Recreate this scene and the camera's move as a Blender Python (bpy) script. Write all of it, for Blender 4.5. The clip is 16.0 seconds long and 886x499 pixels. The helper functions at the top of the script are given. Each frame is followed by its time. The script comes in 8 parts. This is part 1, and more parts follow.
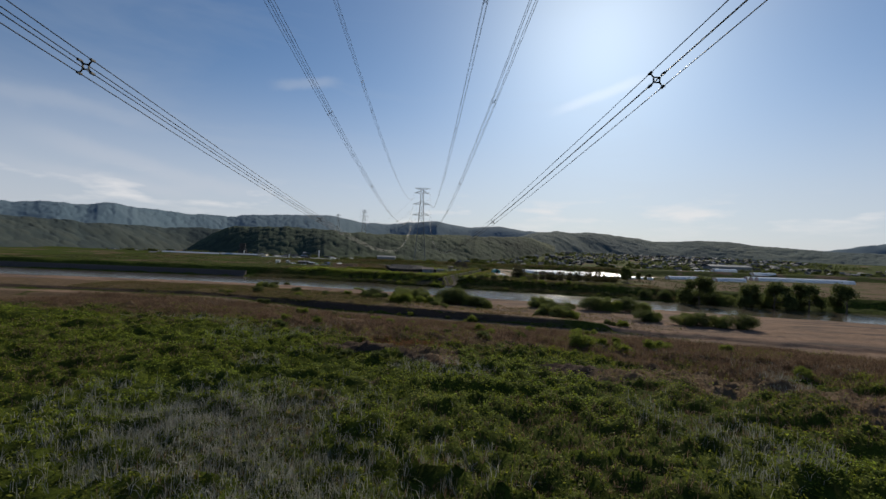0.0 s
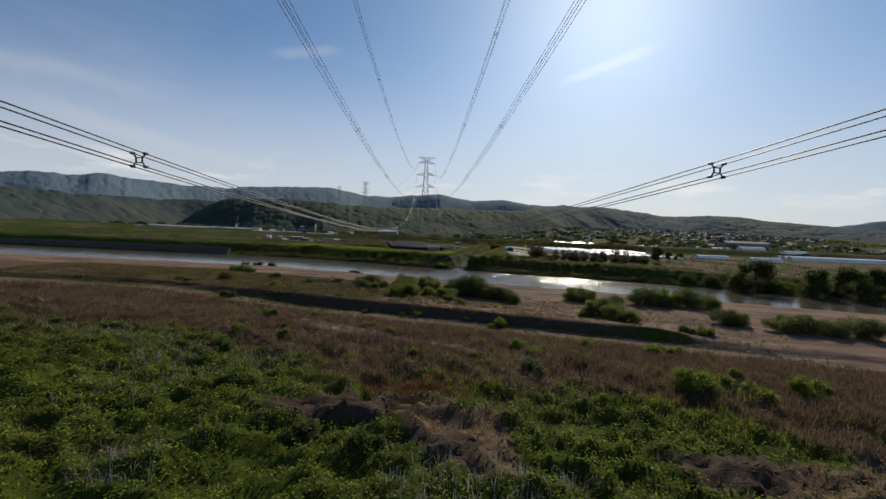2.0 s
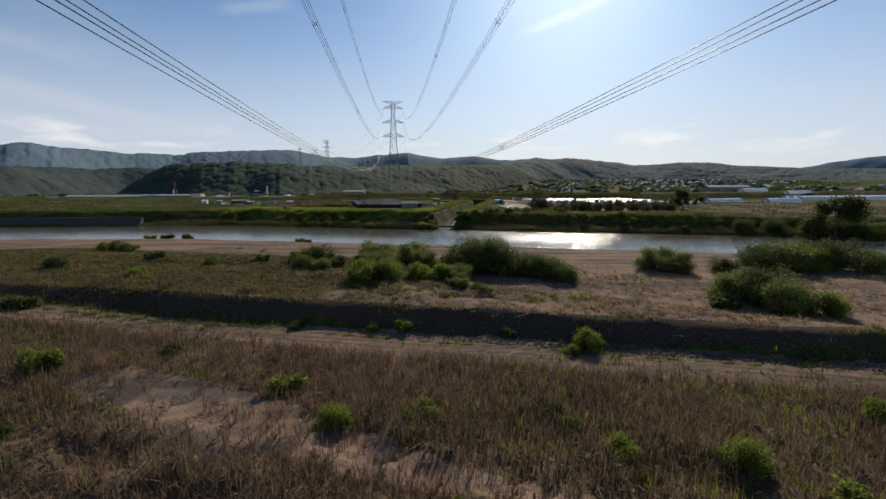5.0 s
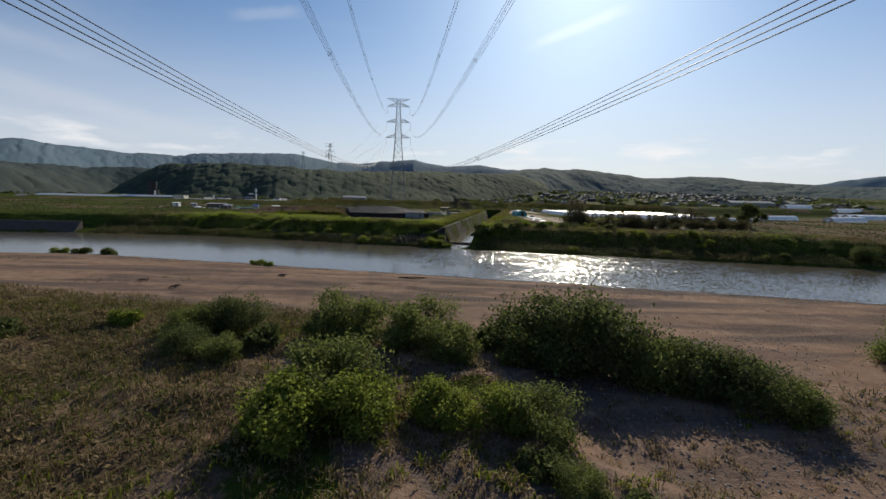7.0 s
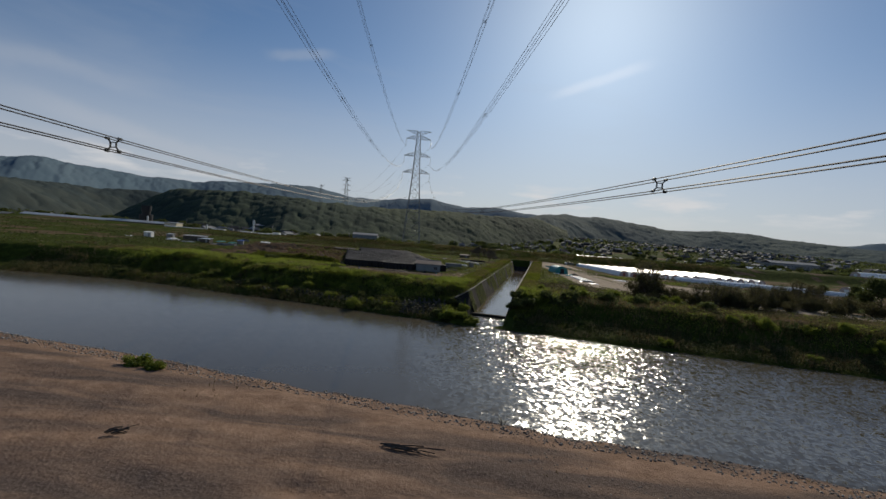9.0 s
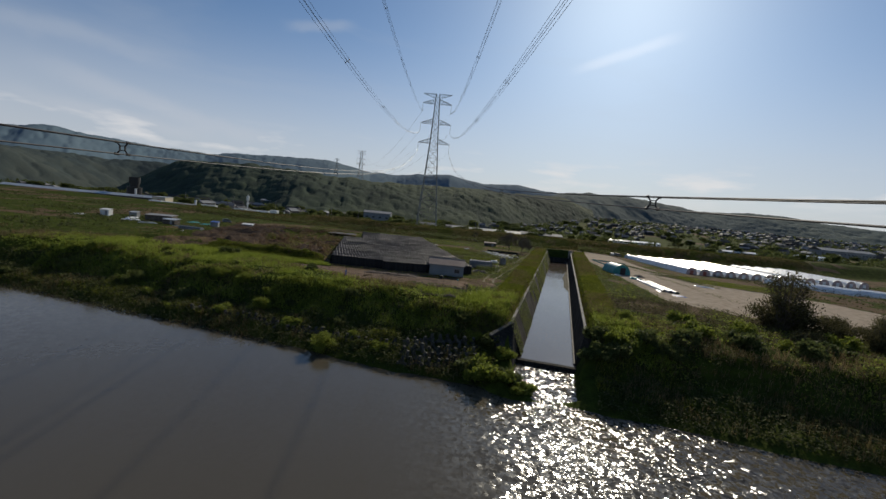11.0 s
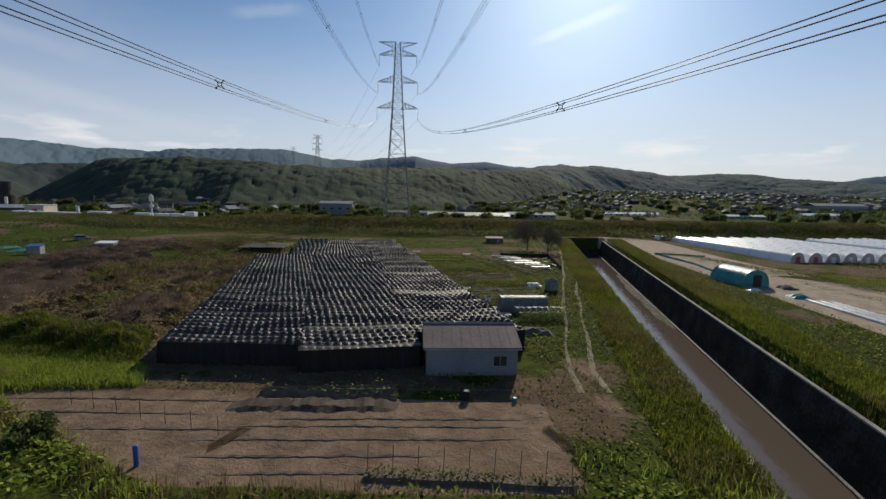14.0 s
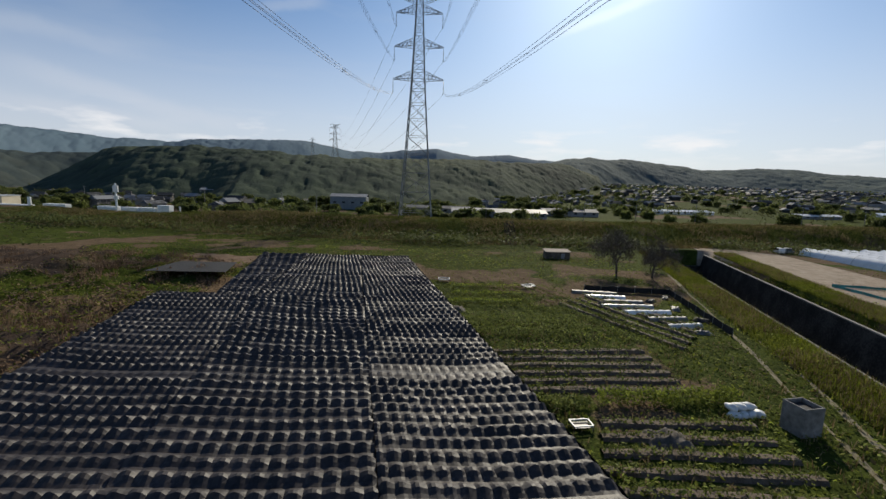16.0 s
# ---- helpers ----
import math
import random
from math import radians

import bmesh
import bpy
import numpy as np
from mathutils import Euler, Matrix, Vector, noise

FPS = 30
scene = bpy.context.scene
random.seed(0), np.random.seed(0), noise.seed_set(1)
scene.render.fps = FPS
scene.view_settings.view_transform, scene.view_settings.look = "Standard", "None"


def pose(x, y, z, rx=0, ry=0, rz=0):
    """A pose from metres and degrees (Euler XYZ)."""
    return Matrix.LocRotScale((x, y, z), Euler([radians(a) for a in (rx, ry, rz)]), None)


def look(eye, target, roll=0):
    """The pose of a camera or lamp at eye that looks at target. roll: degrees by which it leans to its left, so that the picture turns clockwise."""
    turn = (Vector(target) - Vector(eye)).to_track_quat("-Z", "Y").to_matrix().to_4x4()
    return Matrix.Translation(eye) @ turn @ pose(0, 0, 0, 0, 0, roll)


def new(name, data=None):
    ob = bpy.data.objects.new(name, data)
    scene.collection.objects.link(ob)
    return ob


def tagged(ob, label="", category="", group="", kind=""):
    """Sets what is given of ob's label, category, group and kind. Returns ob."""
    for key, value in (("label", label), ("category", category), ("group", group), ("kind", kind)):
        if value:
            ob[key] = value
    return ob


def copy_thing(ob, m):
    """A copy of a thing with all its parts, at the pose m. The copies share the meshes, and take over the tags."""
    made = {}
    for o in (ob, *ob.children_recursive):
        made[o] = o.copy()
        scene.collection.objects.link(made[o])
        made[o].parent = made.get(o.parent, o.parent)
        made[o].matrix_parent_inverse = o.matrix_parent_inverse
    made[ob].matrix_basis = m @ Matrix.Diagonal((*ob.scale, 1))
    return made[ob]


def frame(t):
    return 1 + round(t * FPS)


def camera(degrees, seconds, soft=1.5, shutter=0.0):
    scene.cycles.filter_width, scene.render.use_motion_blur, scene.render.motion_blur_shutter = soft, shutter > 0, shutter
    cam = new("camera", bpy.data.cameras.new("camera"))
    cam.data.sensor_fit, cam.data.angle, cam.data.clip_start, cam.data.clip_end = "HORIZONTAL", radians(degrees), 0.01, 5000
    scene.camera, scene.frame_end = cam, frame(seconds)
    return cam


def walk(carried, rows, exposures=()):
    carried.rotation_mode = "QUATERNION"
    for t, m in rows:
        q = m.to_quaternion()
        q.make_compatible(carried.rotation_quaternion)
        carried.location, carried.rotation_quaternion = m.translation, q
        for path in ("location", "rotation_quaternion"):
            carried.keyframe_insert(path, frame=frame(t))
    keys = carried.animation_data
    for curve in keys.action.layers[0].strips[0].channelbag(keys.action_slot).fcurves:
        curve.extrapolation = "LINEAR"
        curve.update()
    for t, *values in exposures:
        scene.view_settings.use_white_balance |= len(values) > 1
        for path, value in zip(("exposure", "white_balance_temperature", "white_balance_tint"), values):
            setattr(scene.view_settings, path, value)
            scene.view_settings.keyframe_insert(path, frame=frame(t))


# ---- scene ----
cam = camera(89.6, 16.0)
PATH = [
    (0, (-0.003, -0.039, 17.573), (-0.006, 1.961, 17.575), 2.2),
    (0.5, (-0.844, 8.661, 18.441), (-0.892, 10.659, 18.382), 4.1),
    (1, (-1.773, 17.471, 18.994), (-1.813, 19.468, 18.887), 4.0),
    (1.5, (-2.742, 26.269, 19.103), (-2.751, 28.266, 18.996), 2.6),
    (2, (-3.615, 34.879, 18.786), (-3.624, 36.876, 18.669), 2.5),
    (2.5, (-4.53, 43.512, 18.161), (-4.522, 45.502, 17.958), 2.5),
    (3, (-5.48, 52.279, 17.495), (-5.444, 54.249, 17.15), 2.4),
    (5.5, (-8.391, 100.24, 12.287), (-8.262, 102.218, 12.02), -0.4),
    (6, (-8.66, 111.011, 11.925), (-8.552, 112.993, 11.675), 0.6),
    (6.5, (-8.866, 121.761, 11.938), (-8.766, 123.742, 11.677), 1.3),
    (7, (-8.949, 132.58, 11.924), (-8.84, 134.561, 11.671), 1.3),
    (7.5, (-9.133, 143.714, 11.786), (-9.019, 145.706, 11.647), 1.5),
    (8, (-9.1, 154.794, 12.104), (-9.028, 156.792, 12.043), 3.5),
    (8.5, (-9.101, 165.857, 13.038), (-9.068, 167.856, 12.974), 4.9),
    (9, (-9.401, 177.074, 14.277), (-9.361, 179.072, 14.196), 4.5),
    (11.5, (-11.306, 230.874, 16.678), (-11.34, 232.864, 16.477), 5.6),
    (12, (-12.095, 241.797, 16.689), (-12.096, 243.787, 16.491), 4.8),
    (12.5, (-13.037, 252.624, 16.535), (-13.017, 254.614, 16.332), 4.0),
    (13, (-14.036, 263.465, 16.46), (-13.947, 265.451, 16.241), 1.8),
    (13.5, (-14.872, 274.303, 16.452), (-14.765, 276.285, 16.204), 1.2),
    (14, (-15.471, 285.248, 16.424), (-15.366, 287.228, 16.161), 1.2),
    (14.5, (-15.879, 296.063, 16.468), (-15.766, 298.042, 16.205), 0.8),
    (15, (-16.323, 306.854, 16.306), (-16.2, 308.833, 16.044), 0.4),
    (15.5, (-16.729, 317.861, 15.946), (-16.615, 319.841, 15.683), 0.6),
    (16, (-17.07, 328.754, 15.527), (-17.053, 330.732, 15.234), 1.7),
]
EXPOSURE = [(0, -0.22), (1, -0.2), (2, -0.16), (3, 0.0), (5.5, 0.0), (7, 0.0), (8, -0.22), (9, -0.47), (11.5, -0.25), (12.5, -0.08), (13.2, 0.05), (14, -0.08), (14.6, -0.08), (15, 0.0), (16, 0.0)]
walk(cam, [(t, look(eye, target, roll)) for t, eye, target, roll in PATH], EXPOSURE)

# ---- world, sun ----
SUN_AZ, SUN_EL = 19.0, 28.0          # degrees: to the right of +y, above the horizon
world = bpy.data.worlds.new("world")
scene.world = world
world.use_nodes = True
wn, wl = world.node_tree.nodes, world.node_tree.links
wn.clear()
w_out = wn.new("ShaderNodeOutputWorld")
w_bg = wn.new("ShaderNodeBackground")
w_bg.inputs["Strength"].default_value = 0.075
w_sky = wn.new("ShaderNodeTexSky")
w_sky.sky_type = "NISHITA"
w_sky.sun_disc = False
w_sky.sun_elevation = radians(SUN_EL)
w_sky.sun_rotation = radians(SUN_AZ)
w_sky.air_density, w_sky.dust_density, w_sky.ozone_density = 1.0, 0.6, 2.0
w_co = wn.new("ShaderNodeTexCoord")
# thin streaked cirrus and a low bank of small clouds
w_map = wn.new("ShaderNodeMapping")
w_map.inputs["Rotation"].default_value = (0.0, 0.0, radians(25))
w_map.inputs["Scale"].default_value = (1.6, 2.4, 9.0)
w_no = wn.new("ShaderNodeTexNoise")
w_no.inputs["Scale"].default_value = 1.3
w_no.inputs["Detail"].default_value = 6
w_no.inputs["Roughness"].default_value = 0.55
w_no.inputs["Distortion"].default_value = 0.5
w_ra = wn.new("ShaderNodeValToRGB")
w_ra.color_ramp.elements[0].position, w_ra.color_ramp.elements[0].color = 0.50, (0, 0, 0, 1)
w_ra.color_ramp.elements[1].position, w_ra.color_ramp.elements[1].color = 0.80, (0.14, 0.14, 0.14, 1)
w_mix = wn.new("ShaderNodeMix")
w_mix.data_type = "RGBA"
w_mix.inputs[7].default_value = (8.0, 8.6, 9.2, 1)
wl.new(w_co.outputs["Generated"], w_map.inputs["Vector"])
wl.new(w_map.outputs["Vector"], w_no.inputs["Vector"])
wl.new(w_no.outputs["Fac"], w_ra.inputs["Fac"])
wl.new(w_ra.outputs["Color"], w_mix.inputs[0])
w_tint = wn.new("ShaderNodeMix")
w_tint.data_type, w_tint.blend_type = "RGBA", "MULTIPLY"
w_tint.inputs[0].default_value = 1.0
w_tint.inputs[7].default_value = (0.76, 0.97, 1.18, 1)
wl.new(w_sky.outputs["Color"], w_tint.inputs[6])
wl.new(w_tint.outputs[2], w_mix.inputs[6])
w_sep = wn.new("ShaderNodeSeparateXYZ")
w_hz = wn.new("ShaderNodeMapRange")
w_hz.interpolation_type = "SMOOTHERSTEP"
w_hz.inputs["From Min"].default_value, w_hz.inputs["From Max"].default_value = -0.05, 0.42
w_hz.inputs["To Min"].default_value, w_hz.inputs["To Max"].default_value = 0.78, 0.0
w_haze = wn.new("ShaderNodeMix")
w_haze.data_type = "RGBA"
w_haze.inputs[7].default_value = (8.9, 9.2, 10.3, 1)
wl.new(w_co.outputs["Generated"], w_sep.inputs["Vector"])
wl.new(w_sep.outputs["Z"], w_hz.inputs["Value"])
wl.new(w_hz.outputs["Result"], w_haze.inputs[0])


def streak(under, a, b, width, strength, seed, bright):
    """A wisp of cirrus along the arc between two bearings, torn by noise."""
    a, b = Vector(a).normalized(), Vector(b).normalized()
    mid, axis = (a + b).normalized(), (b - a).normalized()
    side = mid.cross(axis).normalized()
    half = (b - a).length / 2

    def along(v, lo, hi, bend):
        d, m, r = wn.new("ShaderNodeVectorMath"), wn.new("ShaderNodeMath"), wn.new("ShaderNodeMapRange")
        d.operation, m.operation = "DOT_PRODUCT", "MULTIPLY_ADD"
        d.inputs[1].default_value = tuple(v)
        tx = wn.new("ShaderNodeTexNoise")
        tx.inputs["Scale"].default_value, tx.inputs["Detail"].default_value = 9.0 + seed, 5
        wl.new(w_co.outputs["Generated"], tx.inputs["Vector"])
        m.inputs[1].default_value = bend
        wl.new(w_co.outputs["Generated"], d.inputs[0])
        wl.new(tx.outputs["Fac"], m.inputs[0])
        wl.new(d.outputs["Value"], m.inputs[2])
        ab = wn.new("ShaderNodeMath")
        ab.operation = "SUBTRACT"
        ab.inputs[1].default_value = bend / 2
        wl.new(m.outputs[0], ab.inputs[0])
        ab2 = wn.new("ShaderNodeMath")
        ab2.operation = "ABSOLUTE"
        wl.new(ab.outputs[0], ab2.inputs[0])
        r.interpolation_type = "SMOOTHERSTEP"
        r.inputs["From Min"].default_value, r.inputs["From Max"].default_value = lo, hi
        r.inputs["To Min"].default_value, r.inputs["To Max"].default_value = 1.0, 0.0
        wl.new(ab2.outputs[0], r.inputs["Value"])
        return r.outputs["Result"]

    across_it, along_it = along(side, 0.0, width, width * 1.6), along(axis, half * 0.35, half * 1.15, half * 0.3)
    k, g = wn.new("ShaderNodeMath"), wn.new("ShaderNodeMath")
    k.operation = g.operation = "MULTIPLY"
    wl.new(across_it, k.inputs[0])
    wl.new(along_it, k.inputs[1])
    wl.new(k.outputs[0], g.inputs[0])
    g.inputs[1].default_value = strength
    mx = wn.new("ShaderNodeMix")
    mx.data_type = "RGBA"
    mx.inputs[7].default_value = (*bright, 1)
    wl.new(g.outputs[0], mx.inputs[0])
    wl.new(under, mx.inputs[6])
    return mx.outputs[2]


w_top = w_mix.outputs[2]
for n, (a, b, width, strength, bright) in enumerate((
        ((0.205, 0.935, 0.292), (0.395, 0.850, 0.352), 0.017, 0.2, (19, 19, 19.5)), ((-0.70, 0.70, 0.165), (-0.33, 0.937, 0.088), 0.030, 0.22, (10.4, 10.4, 10.6)),
        ((-0.72, 0.69, 0.115), (-0.45, 0.885, 0.088), 0.022, 0.2, (10.4, 10.4, 10.6)), ((-0.36, 0.88, 0.312), (-0.22, 0.915, 0.338), 0.018, 0.2, (9.5, 9.8, 10.2)), ((-0.74, 0.63, 0.22), (-0.50, 0.83, 0.21), 0.024, 0.14, (9.5, 9.8, 10.2)))):
    w_top = streak(w_top, a, b, width, strength, n, bright)
wl.new(w_top, w_haze.inputs[6])
# small low clouds over the hills
w_m2 = wn.new("ShaderNodeMapping")
w_m2.inputs["Scale"].default_value = (1.0, 1.0, 4.5)
w_n2 = wn.new("ShaderNodeTexNoise")
w_n2.inputs["Scale"].default_value, w_n2.inputs["Detail"].default_value = 7.0, 5
w_r2 = wn.new("ShaderNodeValToRGB")
w_r2.color_ramp.elements[0].position, w_r2.color_ramp.elements[0].color = 0.53, (0, 0, 0, 1)
w_r2.color_ramp.elements[1].position, w_r2.color_ramp.elements[1].color = 0.68, (0.75, 0.75, 0.75, 1)
w_b2 = wn.new("ShaderNodeValToRGB")
for w_p, w_v in ((0.085, 1.0), (0.135, 0.0)):
    w_e = w_b2.color_ramp.elements.new(w_p)
    w_e.color = (w_v, w_v, w_v, 1)
w_b2.color_ramp.elements[0].position, w_b2.color_ramp.elements[-1].color = 0.035, (0, 0, 0, 1)
w_mm = wn.new("ShaderNodeMath")
w_mm.operation = "MULTIPLY"
w_cl = wn.new("ShaderNodeMix")
w_cl.data_type = "RGBA"
w_cl.inputs[7].default_value = (12.6, 12.4, 12.4, 1)
wl.new(w_co.outputs["Generated"], w_m2.inputs["Vector"])
wl.new(w_m2.outputs["Vector"], w_n2.inputs["Vector"])
wl.new(w_n2.outputs["Fac"], w_r2.inputs["Fac"])
wl.new(w_sep.outputs["Z"], w_b2.inputs["Fac"])
wl.new(w_r2.outputs["Color"], w_mm.inputs[0])
wl.new(w_b2.outputs["Color"], w_mm.inputs[1])
wl.new(w_mm.outputs[0], w_cl.inputs[0])
wl.new(w_haze.outputs[2], w_cl.inputs[6])
wl.new(w_cl.outputs[2], w_bg.inputs["Color"])
wl.new(w_bg.outputs["Background"], w_out.inputs["Surface"])

sun = new("sun", bpy.data.lights.new("sun", "SUN"))
sun.data.energy, sun.data.angle, sun.data.color = 4.6, radians(0.53), (1.0, 0.905, 0.73)
_e, _a = radians(SUN_EL), radians(SUN_AZ)
sun_dir = Vector((math.sin(_a) * math.cos(_e), math.cos(_a) * math.cos(_e), math.sin(_e)))
sun.matrix_world = look(tuple(sun_dir * 300), (0, 0, 0))

# ---- materials ----
MATS = {}


def material(name, stops, scale=1.0, detail=5.0, rough=0.9, bump=0.3, bump_scale=None, metal=0.0, stretch=(1, 1, 1),
             island=0.0, obj_random=0.0, spec=0.3, fine=None, coord="Object", translucent=0.0):
    """Two noises through a ramp of base colours, with relief. stops: (position, colour)."""
    m = bpy.data.materials.new(name)
    m.use_nodes = True
    n, l = m.node_tree.nodes, m.node_tree.links
    b = n["Principled BSDF"]
    b.inputs["Roughness"].default_value = rough
    b.inputs["Metallic"].default_value = metal
    b.inputs["Specular IOR Level"].default_value = spec
    co, mp = n.new("ShaderNodeTexCoord"), n.new("ShaderNodeMapping")
    mp.inputs["Scale"].default_value = stretch
    l.new(co.outputs[coord], mp.inputs["Vector"])
    big, small = n.new("ShaderNodeTexNoise"), n.new("ShaderNodeTexNoise")
    big.inputs["Scale"].default_value, big.inputs["Detail"].default_value = scale, detail
    small.inputs["Scale"].default_value, small.inputs["Detail"].default_value = (fine or scale * 9), 4
    l.new(mp.outputs["Vector"], big.inputs["Vector"])
    l.new(mp.outputs["Vector"], small.inputs["Vector"])
    mx = n.new("ShaderNodeMath")
    mx.operation = "MULTIPLY_ADD"
    mx.inputs[1].default_value = 0.45
    half = n.new("ShaderNodeMath")
    half.operation = "MULTIPLY"
    half.inputs[1].default_value = 0.55
    l.new(big.outputs["Fac"], half.inputs[0])
    l.new(small.outputs["Fac"], mx.inputs[0])
    l.new(half.outputs[0], mx.inputs[2])
    fac = mx.outputs[0]
    if island or obj_random:
        src = n.new("ShaderNodeNewGeometry").outputs["Random Per Island"] if island else n.new("ShaderNodeObjectInfo").outputs["Random"]
        ad = n.new("ShaderNodeMath")
        ad.operation = "MULTIPLY_ADD"
        ad.inputs[1].default_value = island or obj_random
        sb = n.new("ShaderNodeMath")
        sb.operation = "SUBTRACT"
        sb.inputs[1].default_value = (island or obj_random) / 2
        l.new(src, ad.inputs[0])
        l.new(fac, ad.inputs[2])
        l.new(ad.outputs[0], sb.inputs[0])
        fac = sb.outputs[0]
    r = n.new("ShaderNodeValToRGB")
    while len(r.color_ramp.elements) < len(stops):
        r.color_ramp.elements.new(0.5)
    for e, (p, c) in zip(r.color_ramp.elements, stops):
        e.position, e.color = p, (*c, 1)
    l.new(fac, r.inputs["Fac"])
    l.new(r.outputs["Color"], b.inputs["Base Color"])
    if bump:
        bp = n.new("ShaderNodeBump")
        bp.inputs["Strength"].default_value = bump
        bp.inputs["Distance"].default_value = bump_scale or 0.05
        l.new(small.outputs["Fac"], bp.inputs["Height"])
        l.new(bp.outputs["Normal"], b.inputs["Normal"])
    if translucent:
        tr, ms = n.new("ShaderNodeBsdfTranslucent"), n.new("ShaderNodeMixShader")
        ms.inputs["Fac"].default_value = translucent
        l.new(r.outputs["Color"], tr.inputs["Color"])
        l.new(b.outputs["BSDF"], ms.inputs[1])
        l.new(tr.outputs["BSDF"], ms.inputs[2])
        l.new(ms.outputs["Shader"], n["Material Output"].inputs["Surface"])
    MATS[name] = m
    return m


def ramp3(a, b, c):
    return [(0.34, a), (0.5, b), (0.66, c)]


M_conc = material("weathered_concrete", ramp3((0.10, 0.10, 0.09), (0.20, 0.19, 0.175), (0.30, 0.29, 0.27)), 0.35, bump=0.4)
# Dark base colour that also carries the shade on the canal walls.
M_conc_dark = material("shade_dark_concrete", ramp3((0.018, 0.017, 0.016), (0.033, 0.031, 0.028), (0.068, 0.063, 0.056)), 0.4, bump=0.5, spec=0.05)
M_conc_block = material("mossy_concrete", ramp3((0.02, 0.022, 0.017), (0.045, 0.045, 0.038), (0.10, 0.097, 0.085)), 0.8, bump=0.4, obj_random=0.25)
M_steel = material("galvanised_steel", ramp3((0.16, 0.17, 0.17), (0.22, 0.23, 0.23), (0.30, 0.31, 0.31)), 0.2, rough=0.55, metal=0.4, bump=0)
M_wire = material("aluminium_conductor", ramp3((0.05, 0.05, 0.055), (0.07, 0.07, 0.075), (0.10, 0.10, 0.10)), 0.3, rough=0.6, metal=0.3, bump=0)
M_black = material("black_rubber", ramp3((0.01, 0.01, 0.01), (0.016, 0.016, 0.016), (0.025, 0.025, 0.025)), 2, rough=0.6, bump=0)
M_insul = material("glazed_insulator", ramp3((0.10, 0.11, 0.12), (0.16, 0.17, 0.18), (0.22, 0.23, 0.24)), 2, rough=0.25, bump=0)
M_net = material("black_shade_net", ramp3((0.022, 0.018, 0.0175), (0.038, 0.031, 0.030), (0.075, 0.063, 0.061)), 0.6, rough=0.56, bump=0.1, spec=0.5, fine=6, translucent=0.28)
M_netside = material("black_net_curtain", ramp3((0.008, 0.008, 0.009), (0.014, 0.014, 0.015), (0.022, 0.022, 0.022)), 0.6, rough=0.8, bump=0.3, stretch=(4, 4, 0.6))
M_post = material("weathered_post", ramp3((0.06, 0.05, 0.04), (0.10, 0.085, 0.07), (0.16, 0.14, 0.12)), 1.5, bump=0.3)
M_hutwall = material("pale_blue_siding", ramp3((0.14, 0.165, 0.185), (0.175, 0.205, 0.225), (0.205, 0.232, 0.25)), 0.5, rough=0.6, bump=0.1)
M_hutroof = material("brown_sheet_roof", ramp3((0.105, 0.080, 0.076), (0.145, 0.113, 0.108), (0.19, 0.152, 0.146)), 0.5, rough=0.75, bump=0.1, spec=0.12)
M_white = material("white_painted_metal", ramp3((0.60, 0.60, 0.58), (0.74, 0.74, 0.72), (0.82, 0.82, 0.80)), 0.4, rough=0.5, bump=0.05)
M_plastic = material("white_plastic_film", ramp3((0.78, 0.78, 0.765), (0.85, 0.85, 0.835), (0.90, 0.90, 0.885)), 0.3, rough=0.28, bump=0.15, spec=0.7, translucent=0.1)
M_film = material("old_grey_film", ramp3((0.25, 0.26, 0.26), (0.36, 0.37, 0.37), (0.50, 0.51, 0.50)), 0.8, rough=0.3, bump=0.3, spec=0.6)
M_teal = material("teal_tarpaulin", ramp3((0.02, 0.15, 0.15), (0.03, 0.22, 0.22), (0.05, 0.30, 0.29)), 0.6, rough=0.45, bump=0.2)
M_tarptop = material("pale_teal_tarpaulin", ramp3((0.34, 0.46, 0.44), (0.46, 0.58, 0.55), (0.58, 0.68, 0.64)), 0.6, rough=0.4, bump=0.2)
M_dark = material("dark_opening", ramp3((0.012, 0.012, 0.014), (0.018, 0.018, 0.02), (0.03, 0.03, 0.03)), 1, rough=0.5, bump=0)
M_blue = material("blue_plastic", ramp3((0.02, 0.06, 0.22), (0.03, 0.09, 0.32), (0.06, 0.14, 0.40)), 1, rough=0.5, bump=0)
M_grey = material("grey_sheet", ramp3((0.17, 0.17, 0.17), (0.25, 0.25, 0.25), (0.33, 0.33, 0.32)), 0.5, rough=0.6, bump=0.1)
M_bark = material("bark", ramp3((0.05, 0.04, 0.03), (0.09, 0.075, 0.06), (0.14, 0.12, 0.10)), 3, bump=0.5)
M_leaf = material("willow_leaves", ramp3((0.080, 0.098, 0.024), (0.135, 0.160, 0.042), (0.20, 0.225, 0.075)), 0.8, rough=0.7, bump=0, island=0.35, translucent=0.5, spec=0.1)
M_leaf_dark = material("dark_leaves", ramp3((0.052, 0.066, 0.020), (0.088, 0.108, 0.034), (0.135, 0.155, 0.055)), 0.8, rough=0.7, bump=0, island=0.35, translucent=0.45, spec=0.1)
M_leaf_light = material("fresh_leaves", ramp3((0.105, 0.128, 0.018), (0.165, 0.20, 0.03), (0.235, 0.27, 0.06)), 0.8, rough=0.7, bump=0, island=0.35, translucent=0.5, spec=0.1)
M_grass = material("green_grass_blades", ramp3((0.070, 0.086, 0.009), (0.135, 0.160, 0.014), (0.22, 0.24, 0.034)), 0.12, rough=0.8, bump=0, island=0.45, translucent=0.45, spec=0.1)
